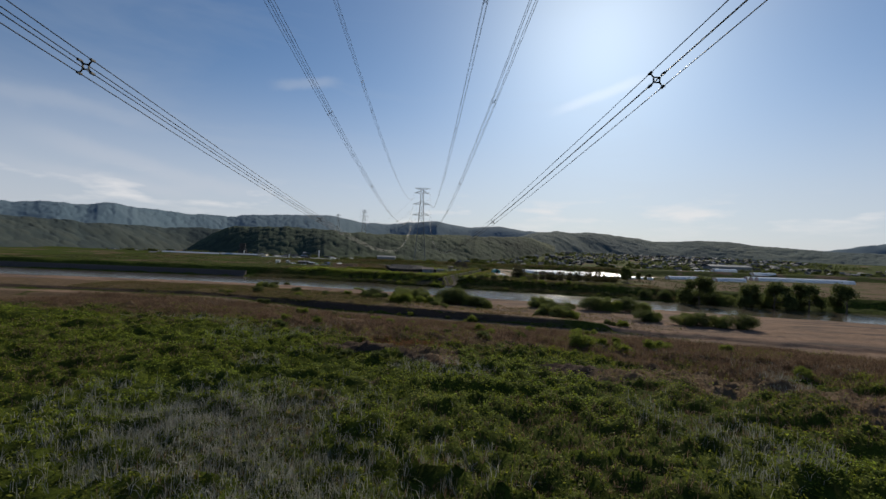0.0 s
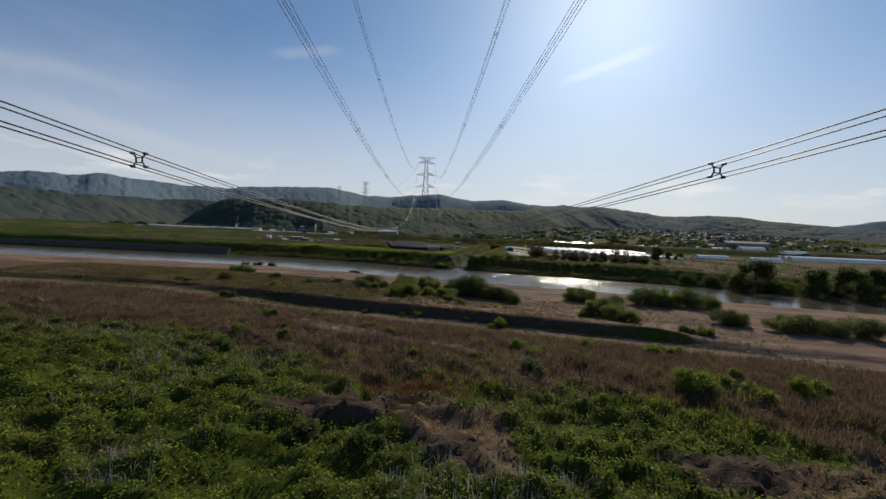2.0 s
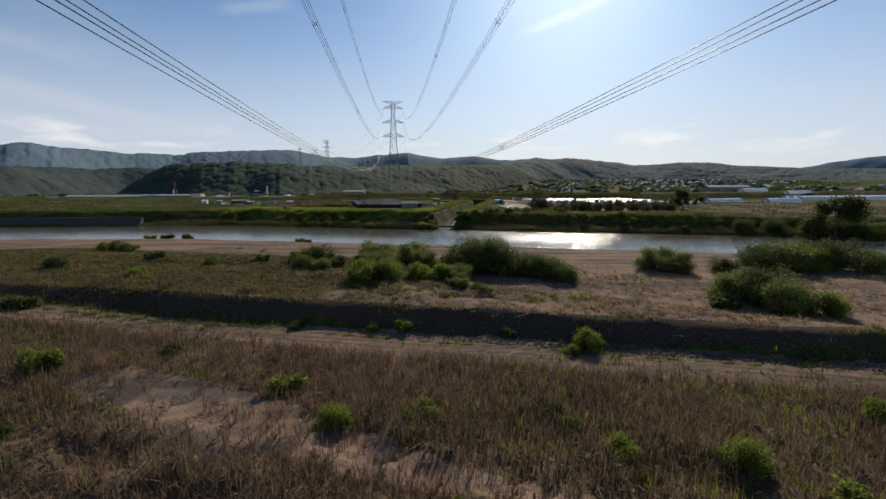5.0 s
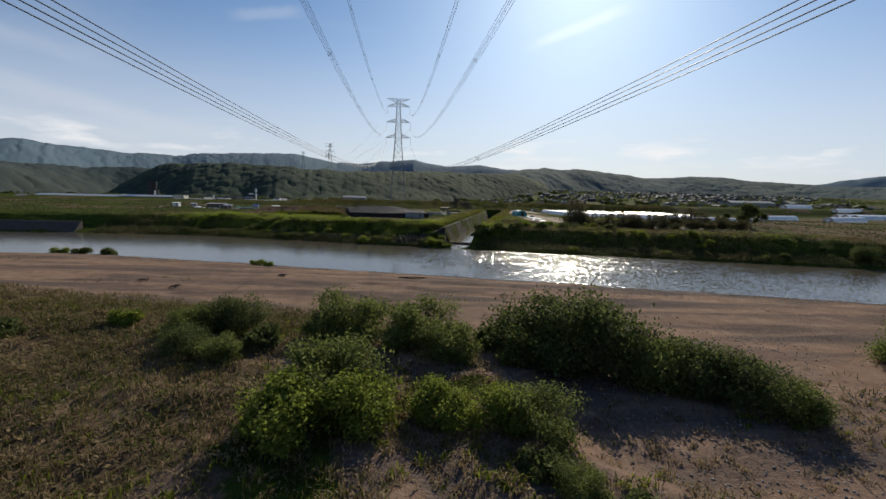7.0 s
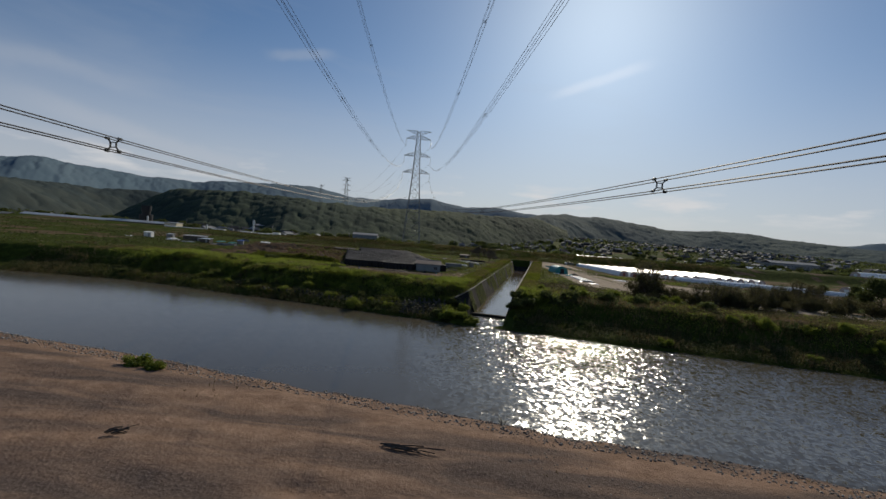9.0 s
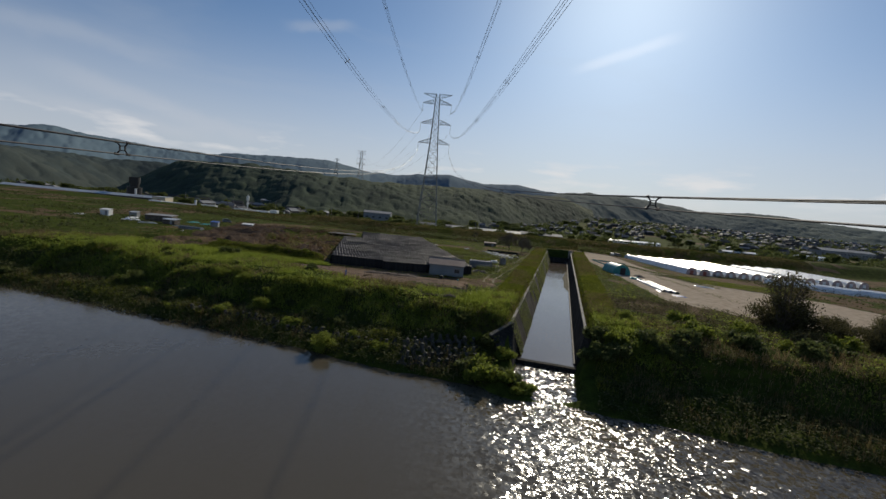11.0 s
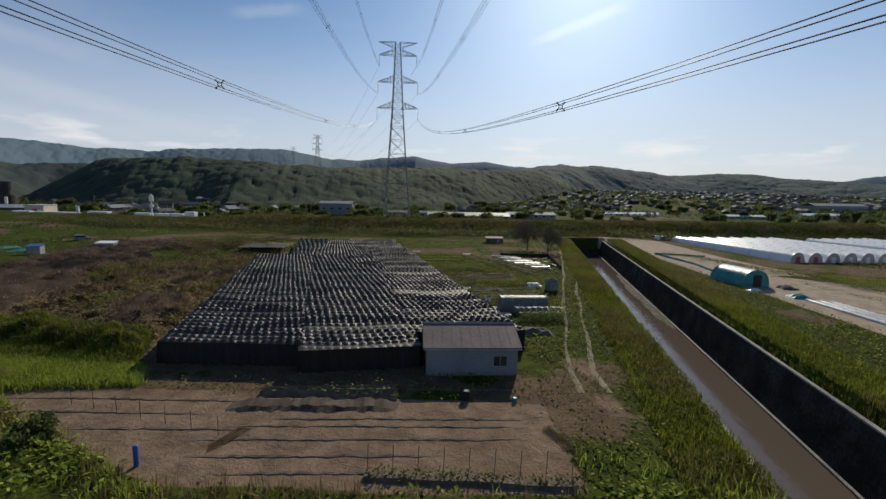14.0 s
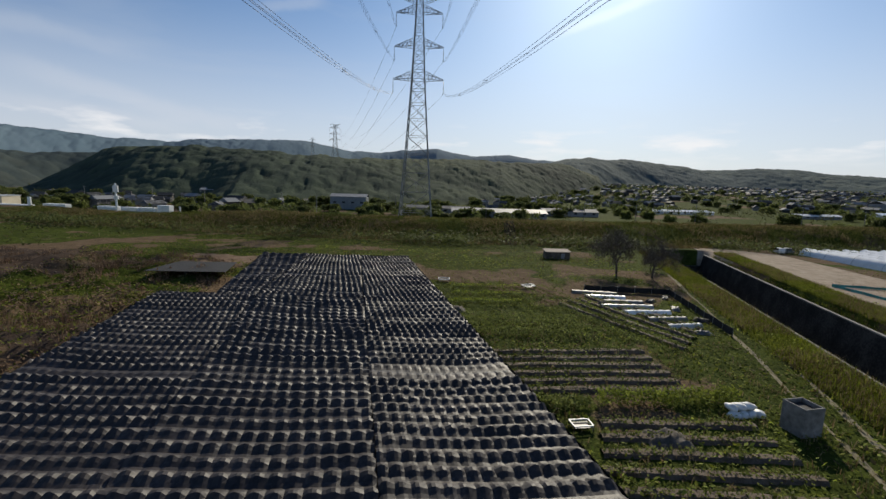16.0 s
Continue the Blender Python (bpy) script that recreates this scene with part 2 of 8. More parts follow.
M_field = material("field_weeds", ramp3((0.064, 0.078, 0.013), (0.118, 0.138, 0.020), (0.19, 0.21, 0.038)), 0.12, rough=0.8, bump=0, island=0.45, translucent=0.4, spec=0.08)
M_dry = material("dry_grass_blades", ramp3((0.105, 0.076, 0.036), (0.165, 0.125, 0.06), (0.25, 0.195, 0.105)), 0.12, rough=0.85, bump=0, island=0.5, translucent=0.35, spec=0.1)
M_reed = material("old_reed_stems", ramp3((0.100, 0.064, 0.041), (0.165, 0.108, 0.070), (0.255, 0.178, 0.115)), 0.1, rough=0.85, bump=0, island=0.55, translucent=0.3, spec=0.1)
M_pale = material("pale_reed_blades", ramp3((0.15, 0.152, 0.125), (0.23, 0.23, 0.19), (0.36, 0.355, 0.30)), 0.12, rough=0.8, bump=0, island=0.3, translucent=0.3, spec=0.1)
M_bankgreen = material("lush_bank_growth", ramp3((0.150, 0.190, 0.024), (0.235, 0.290, 0.040), (0.33, 0.38, 0.075)), 0.3, rough=0.75, bump=0, island=0.45, translucent=0.45, spec=0.1)
M_levee = material("rough_levee_grass", ramp3((0.048, 0.058, 0.012), (0.08, 0.092, 0.019), (0.125, 0.13, 0.036)), 0.12, rough=0.85, bump=0, island=0.45, translucent=0.35, spec=0.08)
M_twig = material("olive_twigs", ramp3((0.050, 0.047, 0.021), (0.088, 0.082, 0.036), (0.14, 0.128, 0.064)), 0.5, rough=0.85, bump=0, island=0.4, translucent=0.4, spec=0.05)
M_rust = material("rusty_dead_stems", ramp3((0.10, 0.045, 0.022), (0.17, 0.075, 0.038), (0.25, 0.12, 0.062)), 0.3, rough=0.9, bump=0, island=0.4, translucent=0.3, spec=0.05)
M_scrub = material("tangled_scrub", ramp3((0.042, 0.048, 0.018), (0.075, 0.084, 0.030), (0.13, 0.13, 0.058)), 0.5, rough=0.85, bump=0, island=0.35, translucent=0.32, spec=0.08)
M_stone = material("river_cobbles", ramp3((0.13, 0.12, 0.11), (0.22, 0.20, 0.18), (0.33, 0.31, 0.28)), 3, bump=0.2, island=0.3)
M_rooftile = material("grey_roof_tiles", ramp3((0.06, 0.062, 0.066), (0.10, 0.102, 0.107), (0.20, 0.202, 0.205)), 0.3, rough=0.75, bump=0.1, obj_random=0.6, spec=0.15)
M_house = material("house_plaster", ramp3((0.06, 0.055, 0.05), (0.11, 0.10, 0.09), (0.24, 0.225, 0.20)), 0.1, rough=0.8, bump=0.05, obj_random=0.6)
M_cream = material("cream_factory_wall", ramp3((0.50, 0.44, 0.32), (0.58, 0.51, 0.38), (0.64, 0.57, 0.44)), 0.2, rough=0.7, bump=0.05)


def water_material(name, base, wave_scale, strength, rough, waves, facet, facet_size=1.0):
    m = bpy.data.materials.new(name)
    m.use_nodes = True
    n, l = m.node_tree.nodes, m.node_tree.links
    b = n["Principled BSDF"]
    b.inputs["Base Color"].default_value = (*base, 1)
    b.inputs["Roughness"].default_value = rough
    b.inputs["IOR"].default_value = 1.33
    b.inputs["Specular IOR Level"].default_value = 0.5
    co, mp = n.new("ShaderNodeTexCoord"), n.new("ShaderNodeMapping")
    mp.inputs["Scale"].default_value = (1.0, 1.6, 1.0)
    l.new(co.outputs["Object"], mp.inputs["Vector"])
    a, c, s = (n.new("ShaderNodeTexNoise") for _ in range(3))
    a.inputs["Scale"].default_value, a.inputs["Detail"].default_value = wave_scale, 2.5
    c.inputs["Scale"].default_value, c.inputs["Detail"].default_value = wave_scale * 3.2, 2
    s.inputs["Scale"].default_value, s.inputs["Detail"].default_value = 0.035, 3
    for k in (a, c, s):
        l.new(mp.outputs["Vector"], k.inputs["Vector"])
    ad = n.new("ShaderNodeMath")
    ad.operation = "MULTIPLY_ADD"
    ad.inputs[1].default_value = 0.2
    l.new(c.outputs["Fac"], ad.inputs[0])
    l.new(a.outputs["Fac"], ad.inputs[2])
    mr = n.new("ShaderNodeMapRange")
    mr.inputs["From Min"].default_value, mr.inputs["From Max"].default_value = 0.38, 0.62
    mr.inputs["To Min"].default_value, mr.inputs["To Max"].default_value = strength * 0.6, strength * 1.1
    l.new(s.outputs["Fac"], mr.inputs["Value"])
    # riffled below the mouth of the canal and towards the far bank, calm elsewhere
    xs, both = n.new("ShaderNodeSeparateXYZ"), n.new("ShaderNodeMath")
    l.new(co.outputs["Object"], xs.inputs["Vector"])

    def reach(src, lo, hi, a, b):
        r = n.new("ShaderNodeMapRange")
        r.interpolation_type = "SMOOTHSTEP"
        r.inputs["From Min"].default_value, r.inputs["From Max"].default_value = lo, hi
        r.inputs["To Min"].default_value, r.inputs["To Max"].default_value = a, b
        l.new(src, r.inputs["Value"])
        return r.outputs["Result"]

    def times(p, q):
        k = n.new("ShaderNodeMath")
        k.operation = "MULTIPLY"
        l.new(p, k.inputs[0])
        l.new(q, k.inputs[1])
        return k.outputs[0]

    vv = n.new("ShaderNodeMath")
    vv.operation, vv.inputs[1].default_value = "MULTIPLY_ADD", 0.28
    l.new(xs.outputs["X"], vv.inputs[0])
    l.new(xs.outputs["Y"], vv.inputs[2])
    run = times(reach(xs.outputs["X"], -16, 4, 0.05, 1.0), reach(xs.outputs["X"], 42, 85, 1.0, 0.25))
    calm = times(run, reach(vv.outputs[0], 226, 262, 0.5, 1.0))
    both.operation = "MULTIPLY"
    l.new(mr.outputs["Result"], both.inputs[0])
    l.new(calm, both.inputs[1])
    bp = n.new("ShaderNodeBump")
    bp.inputs["Distance"].default_value = waves / wave_scale
    l.new(both.outputs[0], bp.inputs["Strength"])
    l.new(ad.outputs[0], bp.inputs["Height"])
    # small facets of wind chop, each with a tilt of its own
    geo, tilt = n.new("ShaderNodeNewGeometry"), None
    for size, turn in ((2.1, 12), (1.3, -20)):
        fm, vo, sub = n.new("ShaderNodeMapping"), n.new("ShaderNodeTexVoronoi"), n.new("ShaderNodeVectorMath")
        fm.inputs["Rotation"].default_value, fm.inputs["Scale"].default_value = (0, 0, radians(turn)), (1.0, 0.75, 1.0)
        vo.inputs["Scale"].default_value = size * facet_size
        l.new(co.outputs["Object"], fm.inputs["Vector"])
        l.new(fm.outputs["Vector"], vo.inputs["Vector"])
        sub.operation, sub.inputs[1].default_value = "SUBTRACT", (0.5, 0.5, 0.5)
        l.new(vo.outputs["Color"], sub.inputs[0])
        if tilt is None:
            tilt = sub.outputs["Vector"]
        else:
            both_tilts = n.new("ShaderNodeVectorMath")
            l.new(tilt, both_tilts.inputs[0])
            l.new(sub.outputs["Vector"], both_tilts.inputs[1])
            tilt = both_tilts.outputs["Vector"]
    flat, gain, add, unit = (n.new("ShaderNodeVectorMath") for _ in range(4))
    flat.operation, flat.inputs[1].default_value = "MULTIPLY", (facet, facet, 0.0)
    gain.operation, add.operation, unit.operation = "SCALE", "ADD", "NORMALIZE"
    l.new(tilt, flat.inputs[0])
    l.new(flat.outputs["Vector"], gain.inputs[0])
    l.new(both.outputs[0], gain.inputs["Scale"])
    l.new(gain.outputs["Vector"], add.inputs[0])
    l.new(geo.outputs["Normal"], add.inputs[1])
    l.new(add.outputs["Vector"], unit.inputs[0])
    l.new(unit.outputs["Vector"], bp.inputs["Normal"])
    l.new(bp.outputs["Normal"], b.inputs["Normal"])
    return m


M_river = water_material("river_water", (0.078, 0.067, 0.048), 0.9, 1.0, 0.13, 0.12, 0.36, 1.45)
M_canal = water_material("canal_water", (0.105, 0.082, 0.066), 1.6, 0.2, 0.05, 0.16, 0.10, 1.6)

# ---- ground ----
RIVER_Z, CANAL_Z = -5.45, -4.93


TABLES = {}


def fbm(x, y, scale, octaves=4, seed=0):
    """Value noise on arrays, about -1 to 1."""
    if seed not in TABLES:
        TABLES[seed] = np.random.RandomState(seed + 11).rand(256, 256)
    table = TABLES[seed]
    out, amp, tot = np.zeros_like(x, dtype=float), 1.0, 0.0
    for o in range(octaves):
        u, v = x / scale + 17.3 * o, y / scale + 31.7 * o
        i, j = np.floor(u).astype(int), np.floor(v).astype(int)
        f, g = u - i, v - j
        f, g = f * f * (3 - 2 * f), g * g * (3 - 2 * g)
        t = lambda a, b: table[a % 256, b % 256]
        out += amp * ((t(i, j) * (1 - f) + t(i + 1, j) * f) * (1 - g) + (t(i, j + 1) * (1 - f) + t(i + 1, j + 1) * f) * g)
        tot += amp
        amp *= 0.5
        scale /= 2.03
    return out / tot * 2 - 1


def smooth(a, b, x):
    t = np.clip((x - a) / (b - a), 0, 1)
    return t * t * (3 - 2 * t)


def across(x, y):
    """Distance across the valley, square to the river, from the near side."""
    xs = np.where(x < -90, -90 + (x + 90) * 0.05, x)
    return y + 0.28 * xs


PROFILE_V = [-400, 70, 88, 105, 126, 129, 134.5, 136.6, 139.0, 150, 164, 184, 205, 217, 223, 227, 268, 272, 273.5, 276.5, 280.5, 286.5, 290, 297, 5000]
PROFILE_Z = [-1.0, -1.0, -1.9, -2.3, -3.1, -3.4, -3.4, -3.25, -1.25, -1.05, -1.3, -2.9, -3.6, -4.5, -5.35, -6.6, -6.6, -5.5, -4.9, -4.3, -3.7, 0.25, 0.75, 0.8, 0.8]
LEVEE_X = [-2500, -600, -175, -122, -60, -19, 14, 74, 157, 600, 2500]
LEVEE_Y = [900, 600, 477, 458, 445, 440, 440, 446, 453, 520, 800]


def canal_axis(y):
    return 4.4 + 0.247 * (y - 282)


def height(x, y):
    x, y = np.asarray(x, float), np.asarray(y, float)
    v = across(x, y)
    v = v - 3.2 * smooth(12, 60, -x) * smooth(240, 262, v)
    wob = 1.3 * fbm(x, y, 22, 3, 3) + (0.6 + 0.7 * smooth(132, 135, v) * (1 - smooth(143, 148, v))) * fbm(x, y, 5, 2, 4) + smooth(270, 280, v) * (2.2 * fbm(x, y, 11, 2, 6) + 1.2 * fbm(x, y, 4, 2, 9))
    z = np.interp(v + wob * np.where((v > 125) & (v < 290), 1.0, 0.4), PROFILE_V, PROFILE_Z)
    # the terrace runs out into open gravel towards the right bank side
    low = smooth(-5, 3, x) * smooth(0, 5, v - (151.5 - 0.3 * x)) * (1 - smooth(176, 186, v))
    z = z - low * np.clip(z + 2.9, 0, 3) * 0.75
    # the cut bank fades out upstream
    z = z + 1.3 * smooth(38, 80, -x) * smooth(118, 127, v) * (1 - smooth(136.5, 139, v))
    # fields to the right of the canal lie a little lower
    far = smooth(292, 300, v)
    z = z - far * smooth(10, 60, x - canal_axis(y)) * (0.9 + 1.3 * smooth(365, 410, y))
    # levee and the plain behind it
    d = y - np.interp(x, LEVEE_X, LEVEE_Y)
    crest = 5.0 - 2.6 * smooth(60, 130, -x)
    z = np.where(d > 0, z + (crest - z) * smooth(0, 19, d), z)
    z = np.where(d > 24, crest + (-5.2 - crest) * smooth(24, 44, d), z)
    # the village lies on ground that climbs to the foot of the hills
    z = z + (16 + 10 * smooth(20, 320, x)) * smooth(760, 1420, y)
    # canal bed
    c = np.abs(x - canal_axis(y))
    cut = (y > 272) & (y < 438) & (c < 6.6)
    bed = np.where(c < 4.2, -6.2, -6.2 + (c - 4.2) / 2.4 * 6.4)
    return np.where(cut, np.minimum(z, bed), z)


def mound(x, y):
    """Humps of matted growth, about a metre across."""
    return 1.25 * (1 - np.abs(fbm(x, y, 3.8, 3, 17))) ** 4 + 0.8 * np.clip(fbm(x, y, 7.5, 2, 18), 0, 1) + 0.25 * fbm(x, y, 1.3, 2, 19)


def quad_zone(x, y, corners, soft=1.0):
    """1 inside a convex outline given anticlockwise, 0 outside."""
    out = np.ones_like(x)
    for (ax, ay), (bx, by) in zip(corners, corners[1:] + corners[:1]):
        L = math.hypot(bx - ax, by - ay)
        out = np.minimum(out, np.clip(((bx - ax) * (y - ay) - (by - ay) * (x - ax)) / L / soft + 0.5, 0, 1))
    return out


CHANNELS = [[(-24, 200.5), (-15, 193), (-10, 188.5), (-4, 181.5)], [(-46, 197.5), (-37, 193.5), (-30, 188)], [(-43, 191), (-33, 186), (-26, 184)], [(-20, 207), (-6, 201), (8, 196.5), (22, 191)], [(-8, 210), (8, 205.5), (26, 199)]]


def roughness(x, y):
    """Height of scrub, clods and tufts added to the ground by zone."""
    v = across(x, y)
    d = y - np.interp(x, LEVEE_X, LEVEE_Y)
    meadow = 1 - smooth(100, 128, v)
    sand = smooth(176, 190, v) * (1 - smooth(222, 226, v))
    road = smooth(127.5, 129.5, v) * (1 - smooth(133, 135, v))
    bank = smooth(272, 276, v) * (1 - smooth(296, 302, v))
    plain = smooth(292, 300, v)
    terrace = smooth(139.5, 142, v) * (1 - smooth(166, 176, v))
    amp = 0.10 + 0.3 * terrace * (1 - smooth(-2, 8, x)) + 0.08 * terrace + 0.42 * meadow * (1 - road) + 0.55 * bank - 0.04 * plain
    amp = np.where(sand > 0.5, 0.06, amp) * (1 - 0.85 * road)
    amp = np.where(d > 0, 0.16, amp)
    amp = amp + 0.3 * smooth(325, 335, y) * smooth(40, 48, -x) * (1 - smooth(405, 425, y))
    n = fbm(x, y, 3.2, 3, 7)
    mounds = meadow * (1 - road) * mound(x, y)
    # drifts and washed-out channels on the sand bar
    along = x * 0.96 - y * 0.27
    mounds = mounds + sand * (0.20 * fbm(along * 0.22, v, 3.0, 3, 31) + 0.10 * fbm(along * 0.5, v, 1.6, 2, 32))
    for line in CHANNELS if np.any(sand > 0.01) else []:
        off = np.abs(y - np.interp(x, [p[0] for p in line], [p[1] for p in line]) + 0.5 * fbm(x, y, 4, 2, 34))
        inside = smooth(0, 2, x - line[0][0]) * (1 - smooth(-2, 0, x - line[-1][0]))
        mounds = mounds - 0.35 * inside * np.exp(-(off / 0.9) ** 2)
    plot = quad_zone(x, y, [(-100, 336), (-41, 326), (-50, 405), (-85, 416)], 5)
    mounds = mounds + plot * (0.95 * (1 - np.abs(fbm(x, y, 4.5, 3, 27))) ** 4 + 0.5 * np.clip(fbm(x, y, 9.0, 2, 28), 0, 1))
    # grassy hummocks before the fallow plot, the headland ridge of the ploughed one, an islet off the canal's mouth
    hummock = np.exp(-((y - (327.6 - 0.24 * (x + 43))) / 1.5) ** 2) * smooth(41, 43.5, -x) * (1 - smooth(58, 66, -x))
    mounds = mounds + hummock * (0.75 + 0.9 * fbm(x, y, 4.0, 2, 98))
    head = x - np.interp(y, [340, 346, 357, 373, 397], [-72.5, -71.1, -70.0, -69.6, -73.5])
    mounds = mounds + 0.85 * np.exp(-(head / 1.3) ** 2) * smooth(338, 343, y) * (1 - smooth(396, 402, y))
    mounds = mounds + 1.7 * np.exp(-((x + 0.8) / 2.6) ** 2 - ((y - 274.2) / 2.4) ** 2)
    return mounds + amp * (np.abs(n) * 1.6 - 0.3 + 0.5 * fbm(x, y, 9, 2, 8))


def axis_coords(lo, hi, a, b, step, grow):
    core = list(np.arange(a, b + 1e-6, step))
    out, s = [], step
    p = a
    while p > lo:
        s *= grow
        p -= s
        out.append(p)
    core = out[::-1] + core
    p, s = b, step
    while p < hi:
        s *= grow
        p += s
        core.append(p)
    return np.array(core)


GX = axis_coords(-3500, 3500, -80, 95, 0.8, 1.05)
GY = np.r_[axis_coords(-300, 30, 22, 30, 0.6, 1.06), np.arange(31.5, 142, 0.6), np.arange(142.5, 452, 0.95), axis_coords(452, 4600, 452.5, 454, 1.0, 1.06)]
GY = np.unique(GY)


def grid_mesh(name, gx, gy, gz):
    nx, ny = len(gx), len(gy)
    X, Y = np.meshgrid(gx, gy)
    co = np.stack([X, Y, gz], -1).reshape(-1, 3)
    i = (np.arange(ny - 1)[:, None] * nx + np.arange(nx - 1)[None]).ravel()
    quads = np.stack([i, i + 1, i + nx + 1, i + nx], 1)
    me = bpy.data.meshes.new(name)
    me.vertices.add(len(co))
    me.vertices.foreach_set("co", co.ravel())
    me.loops.add(quads.size)
    me.loops.foreach_set("vertex_index", quads.ravel().astype(np.int32))
    me.polygons.add(len(quads))
    me.polygons.foreach_set("loop_start", np.arange(0, quads.size, 4, dtype=np.int32))
    me.polygons.foreach_set("use_smooth", np.ones(len(quads), dtype=bool))
    me.update(calc_edges=True)
    return me


def point_mask(me, name, values):
    at = me.attributes.new(name, "FLOAT", "POINT")
    at.data.foreach_set("value", np.asarray(values, np.float32).ravel())


TRACK_Y = [300, 322, 329, 340, 352, 364, 378, 417, 436]
TRACK_X = [-3.5, -1.0, 1.0, 4.4, 8.0, 12.0, 16.3, 28.0, 33.0]


def zones(x, y):
    """Masks of what covers the ground: sand, dry grass, bare soil."""
    v = across(x, y)
    d = y - np.interp(x, LEVEE_X, LEVEE_Y)
    n1, n2, n3 = fbm(x, y, 26, 4, 21), fbm(x, y, 7, 3, 22), fbm(x, y, 60, 3, 23)
    # bare sand and gravel by the river
    sand = smooth(172, 180, v + 4 * n1) * (1 - smooth(230, 240, v))
    gravel = smooth(-6, 2, x + 4 * n2) * smooth(0, 3, v - (151.5 - 0.3 * x) + 2 * n2) * (1 - smooth(228, 236, v))
    gravel = np.maximum(gravel, smooth(-20, 25, x) * smooth(139, 142, v) * (1 - smooth(160, 175, v)) * smooth(-0.15, 0.35, n2 + 0.25 * n1) * 0.9)
    road = smooth(128.6, 129.4, v + 0.9 * n2) * (1 - smooth(132.6, 133.6, v + 0.9 * n2)) * (1 - 0.6 * (1 - smooth(0.2, 0.5, np.abs(v - 131.2))))
    ax = np.interp(x, [-50, -33, -22, -12, 4, 14], [131, 125.5, 119.5, 114.5, 106.5, 102.5])
    patch = (1 - smooth(-0.4, 0.4, np.abs(y - ax + 1.2 * n2) - np.interp(x, [-37, -33, -20, -11, -5, 12, 14], [0, 3.2, 4.2, 2.6, 1.0, 0.7, 0]))) * (np.abs(x + 11.5) < 25.5)
    bare = smooth(-34, -8, x) * smooth(139.0, 140.2, v) * (1 - smooth(166, 176, v)) * smooth(-0.5, 0.0, n2 + 0.25)
    foot = smooth(133.2, 133.8, v) * (1 - smooth(135.4, 136.0, v)) * (0.55 + 0.45 * smooth(-30, 0, x)) * smooth(-0.75, -0.2, n2)
    sand = np.clip(np.maximum.reduce([bare, sand, gravel * 0.9, road, patch, foot]), 0, 1)
    # reed straw and dry grass
    dry = smooth(86, 104, v + 10 * n1) * (1 - smooth(130, 132, v)) * smooth(-0.55, 0.15, n2 + 0.35)
    dry = np.maximum(dry, smooth(138, 142, v) * (1 - smooth(174, 181, v)) * smooth(-0.6, 0.1, n2 + 0.25))
    dry = np.maximum(dry, 0.75 * (0.35 + 0.65 * smooth(-30, 5, x)) * (1 - smooth(86, 100, v)) * smooth(0.3, 0.55, n1 + 0.6 * n2))
    dry = np.maximum(dry, 0.9 * smooth(2, 24, x) * smooth(58, 84, v) * (1 - smooth(126, 130, v)) * smooth(-0.35, 0.15, n2 + 0.3 * n1))
    field = smooth(298, 304, v) * (d < 0)
    dry = np.maximum(dry, field * smooth(-0.05, 0.35, n1 + 0.5 * n2) * 0.8)
    dry = np.maximum(dry, quad_zone(x, y, [(-68, 333), (-41, 326), (-50, 405), (-78, 410)], 5) * smooth(-0.02, 0.3, n2 + 0.3 * n1))
    dry = np.maximum(dry, (d > 0) * (d < 44) * smooth(-0.1, 0.35, n2 + 0.5 * n1) * 0.75)
    # tilled soil, tracks
    soil = quad_zone(x, y, [(-51, 320.5), (-29.5, 307.5), (-6.4, 306), (-6.2, 316.2)], 0.8)
    soil = np.maximum(soil, quad_zone(x, y, [(-62, 398), (-50, 398), (-50, 412), (-64, 414)], 1.5))
    soil = np.maximum(soil, quad_zone(x, y, [(-2.6, 313), (-0.2, 311), (1.4, 331), (-0.4, 331)], 1.2) * 0.8 * smooth(-0.2, 0.5, n2))
    for rv in (131.0, 132.7):
        soil = np.maximum(soil, 0.8 * (1 - smooth(0.35, 0.7, np.abs(v + 0.3 * n1 - rv))))
    face = smooth(136.0, 136.8, v + 0.8 * n2) * (1 - smooth(139.2, 140.0, v + 0.8 * n2)) * (1 - 0.6 * smooth(20, 40, x))
    heap = np.maximum.reduce([quad_zone(x, y, [(-21, 77), (-9, 76), (-7.5, 81.5), (-14, 84.5), (-22, 84)], 2), quad_zone(x, y, [(-8, 71), (-1, 68), (0.5, 72), (-7, 77)], 2), quad_zone(x, y, [(17, 69), (21, 66.5), (26.5, 71), (24, 75), (18, 74)], 2)]) * smooth(-0.35, 0.15, n2)
    cell = fbm(np.floor((x + 0.3 * y) / 55) * 7.3, np.floor((y - 0.3 * x) / 38) * 5.1, 3.0, 1, 77)
    plain = smooth(44, 60, d)
    dry = np.maximum(dry, plain * (cell > 0.5) * 0.7)
    dry = np.maximum(dry, smooth(45, 75, x) * smooth(284, 292, v) * (d < 0) * smooth(-0.45, 0.1, n2 + 0.5 * n1) * 0.9)
    soil = np.maximum(soil, plain * (cell < -0.85) * 0.8)
    plough = quad_zone(x, y, [(-86, 348), (-63.5, 336), (-80, 411), (-102, 413)], 2.5)
    fallow = quad_zone(x, y, [(-70, 333), (-41, 326), (-50, 405), (-80, 410)], 3) * smooth(0.12, 0.34, n2 - 0.2 * n1) * 0.8
    return sand, dry, soil, np.clip(np.maximum.reduce([plough, face, heap, fallow]), 0, 1)


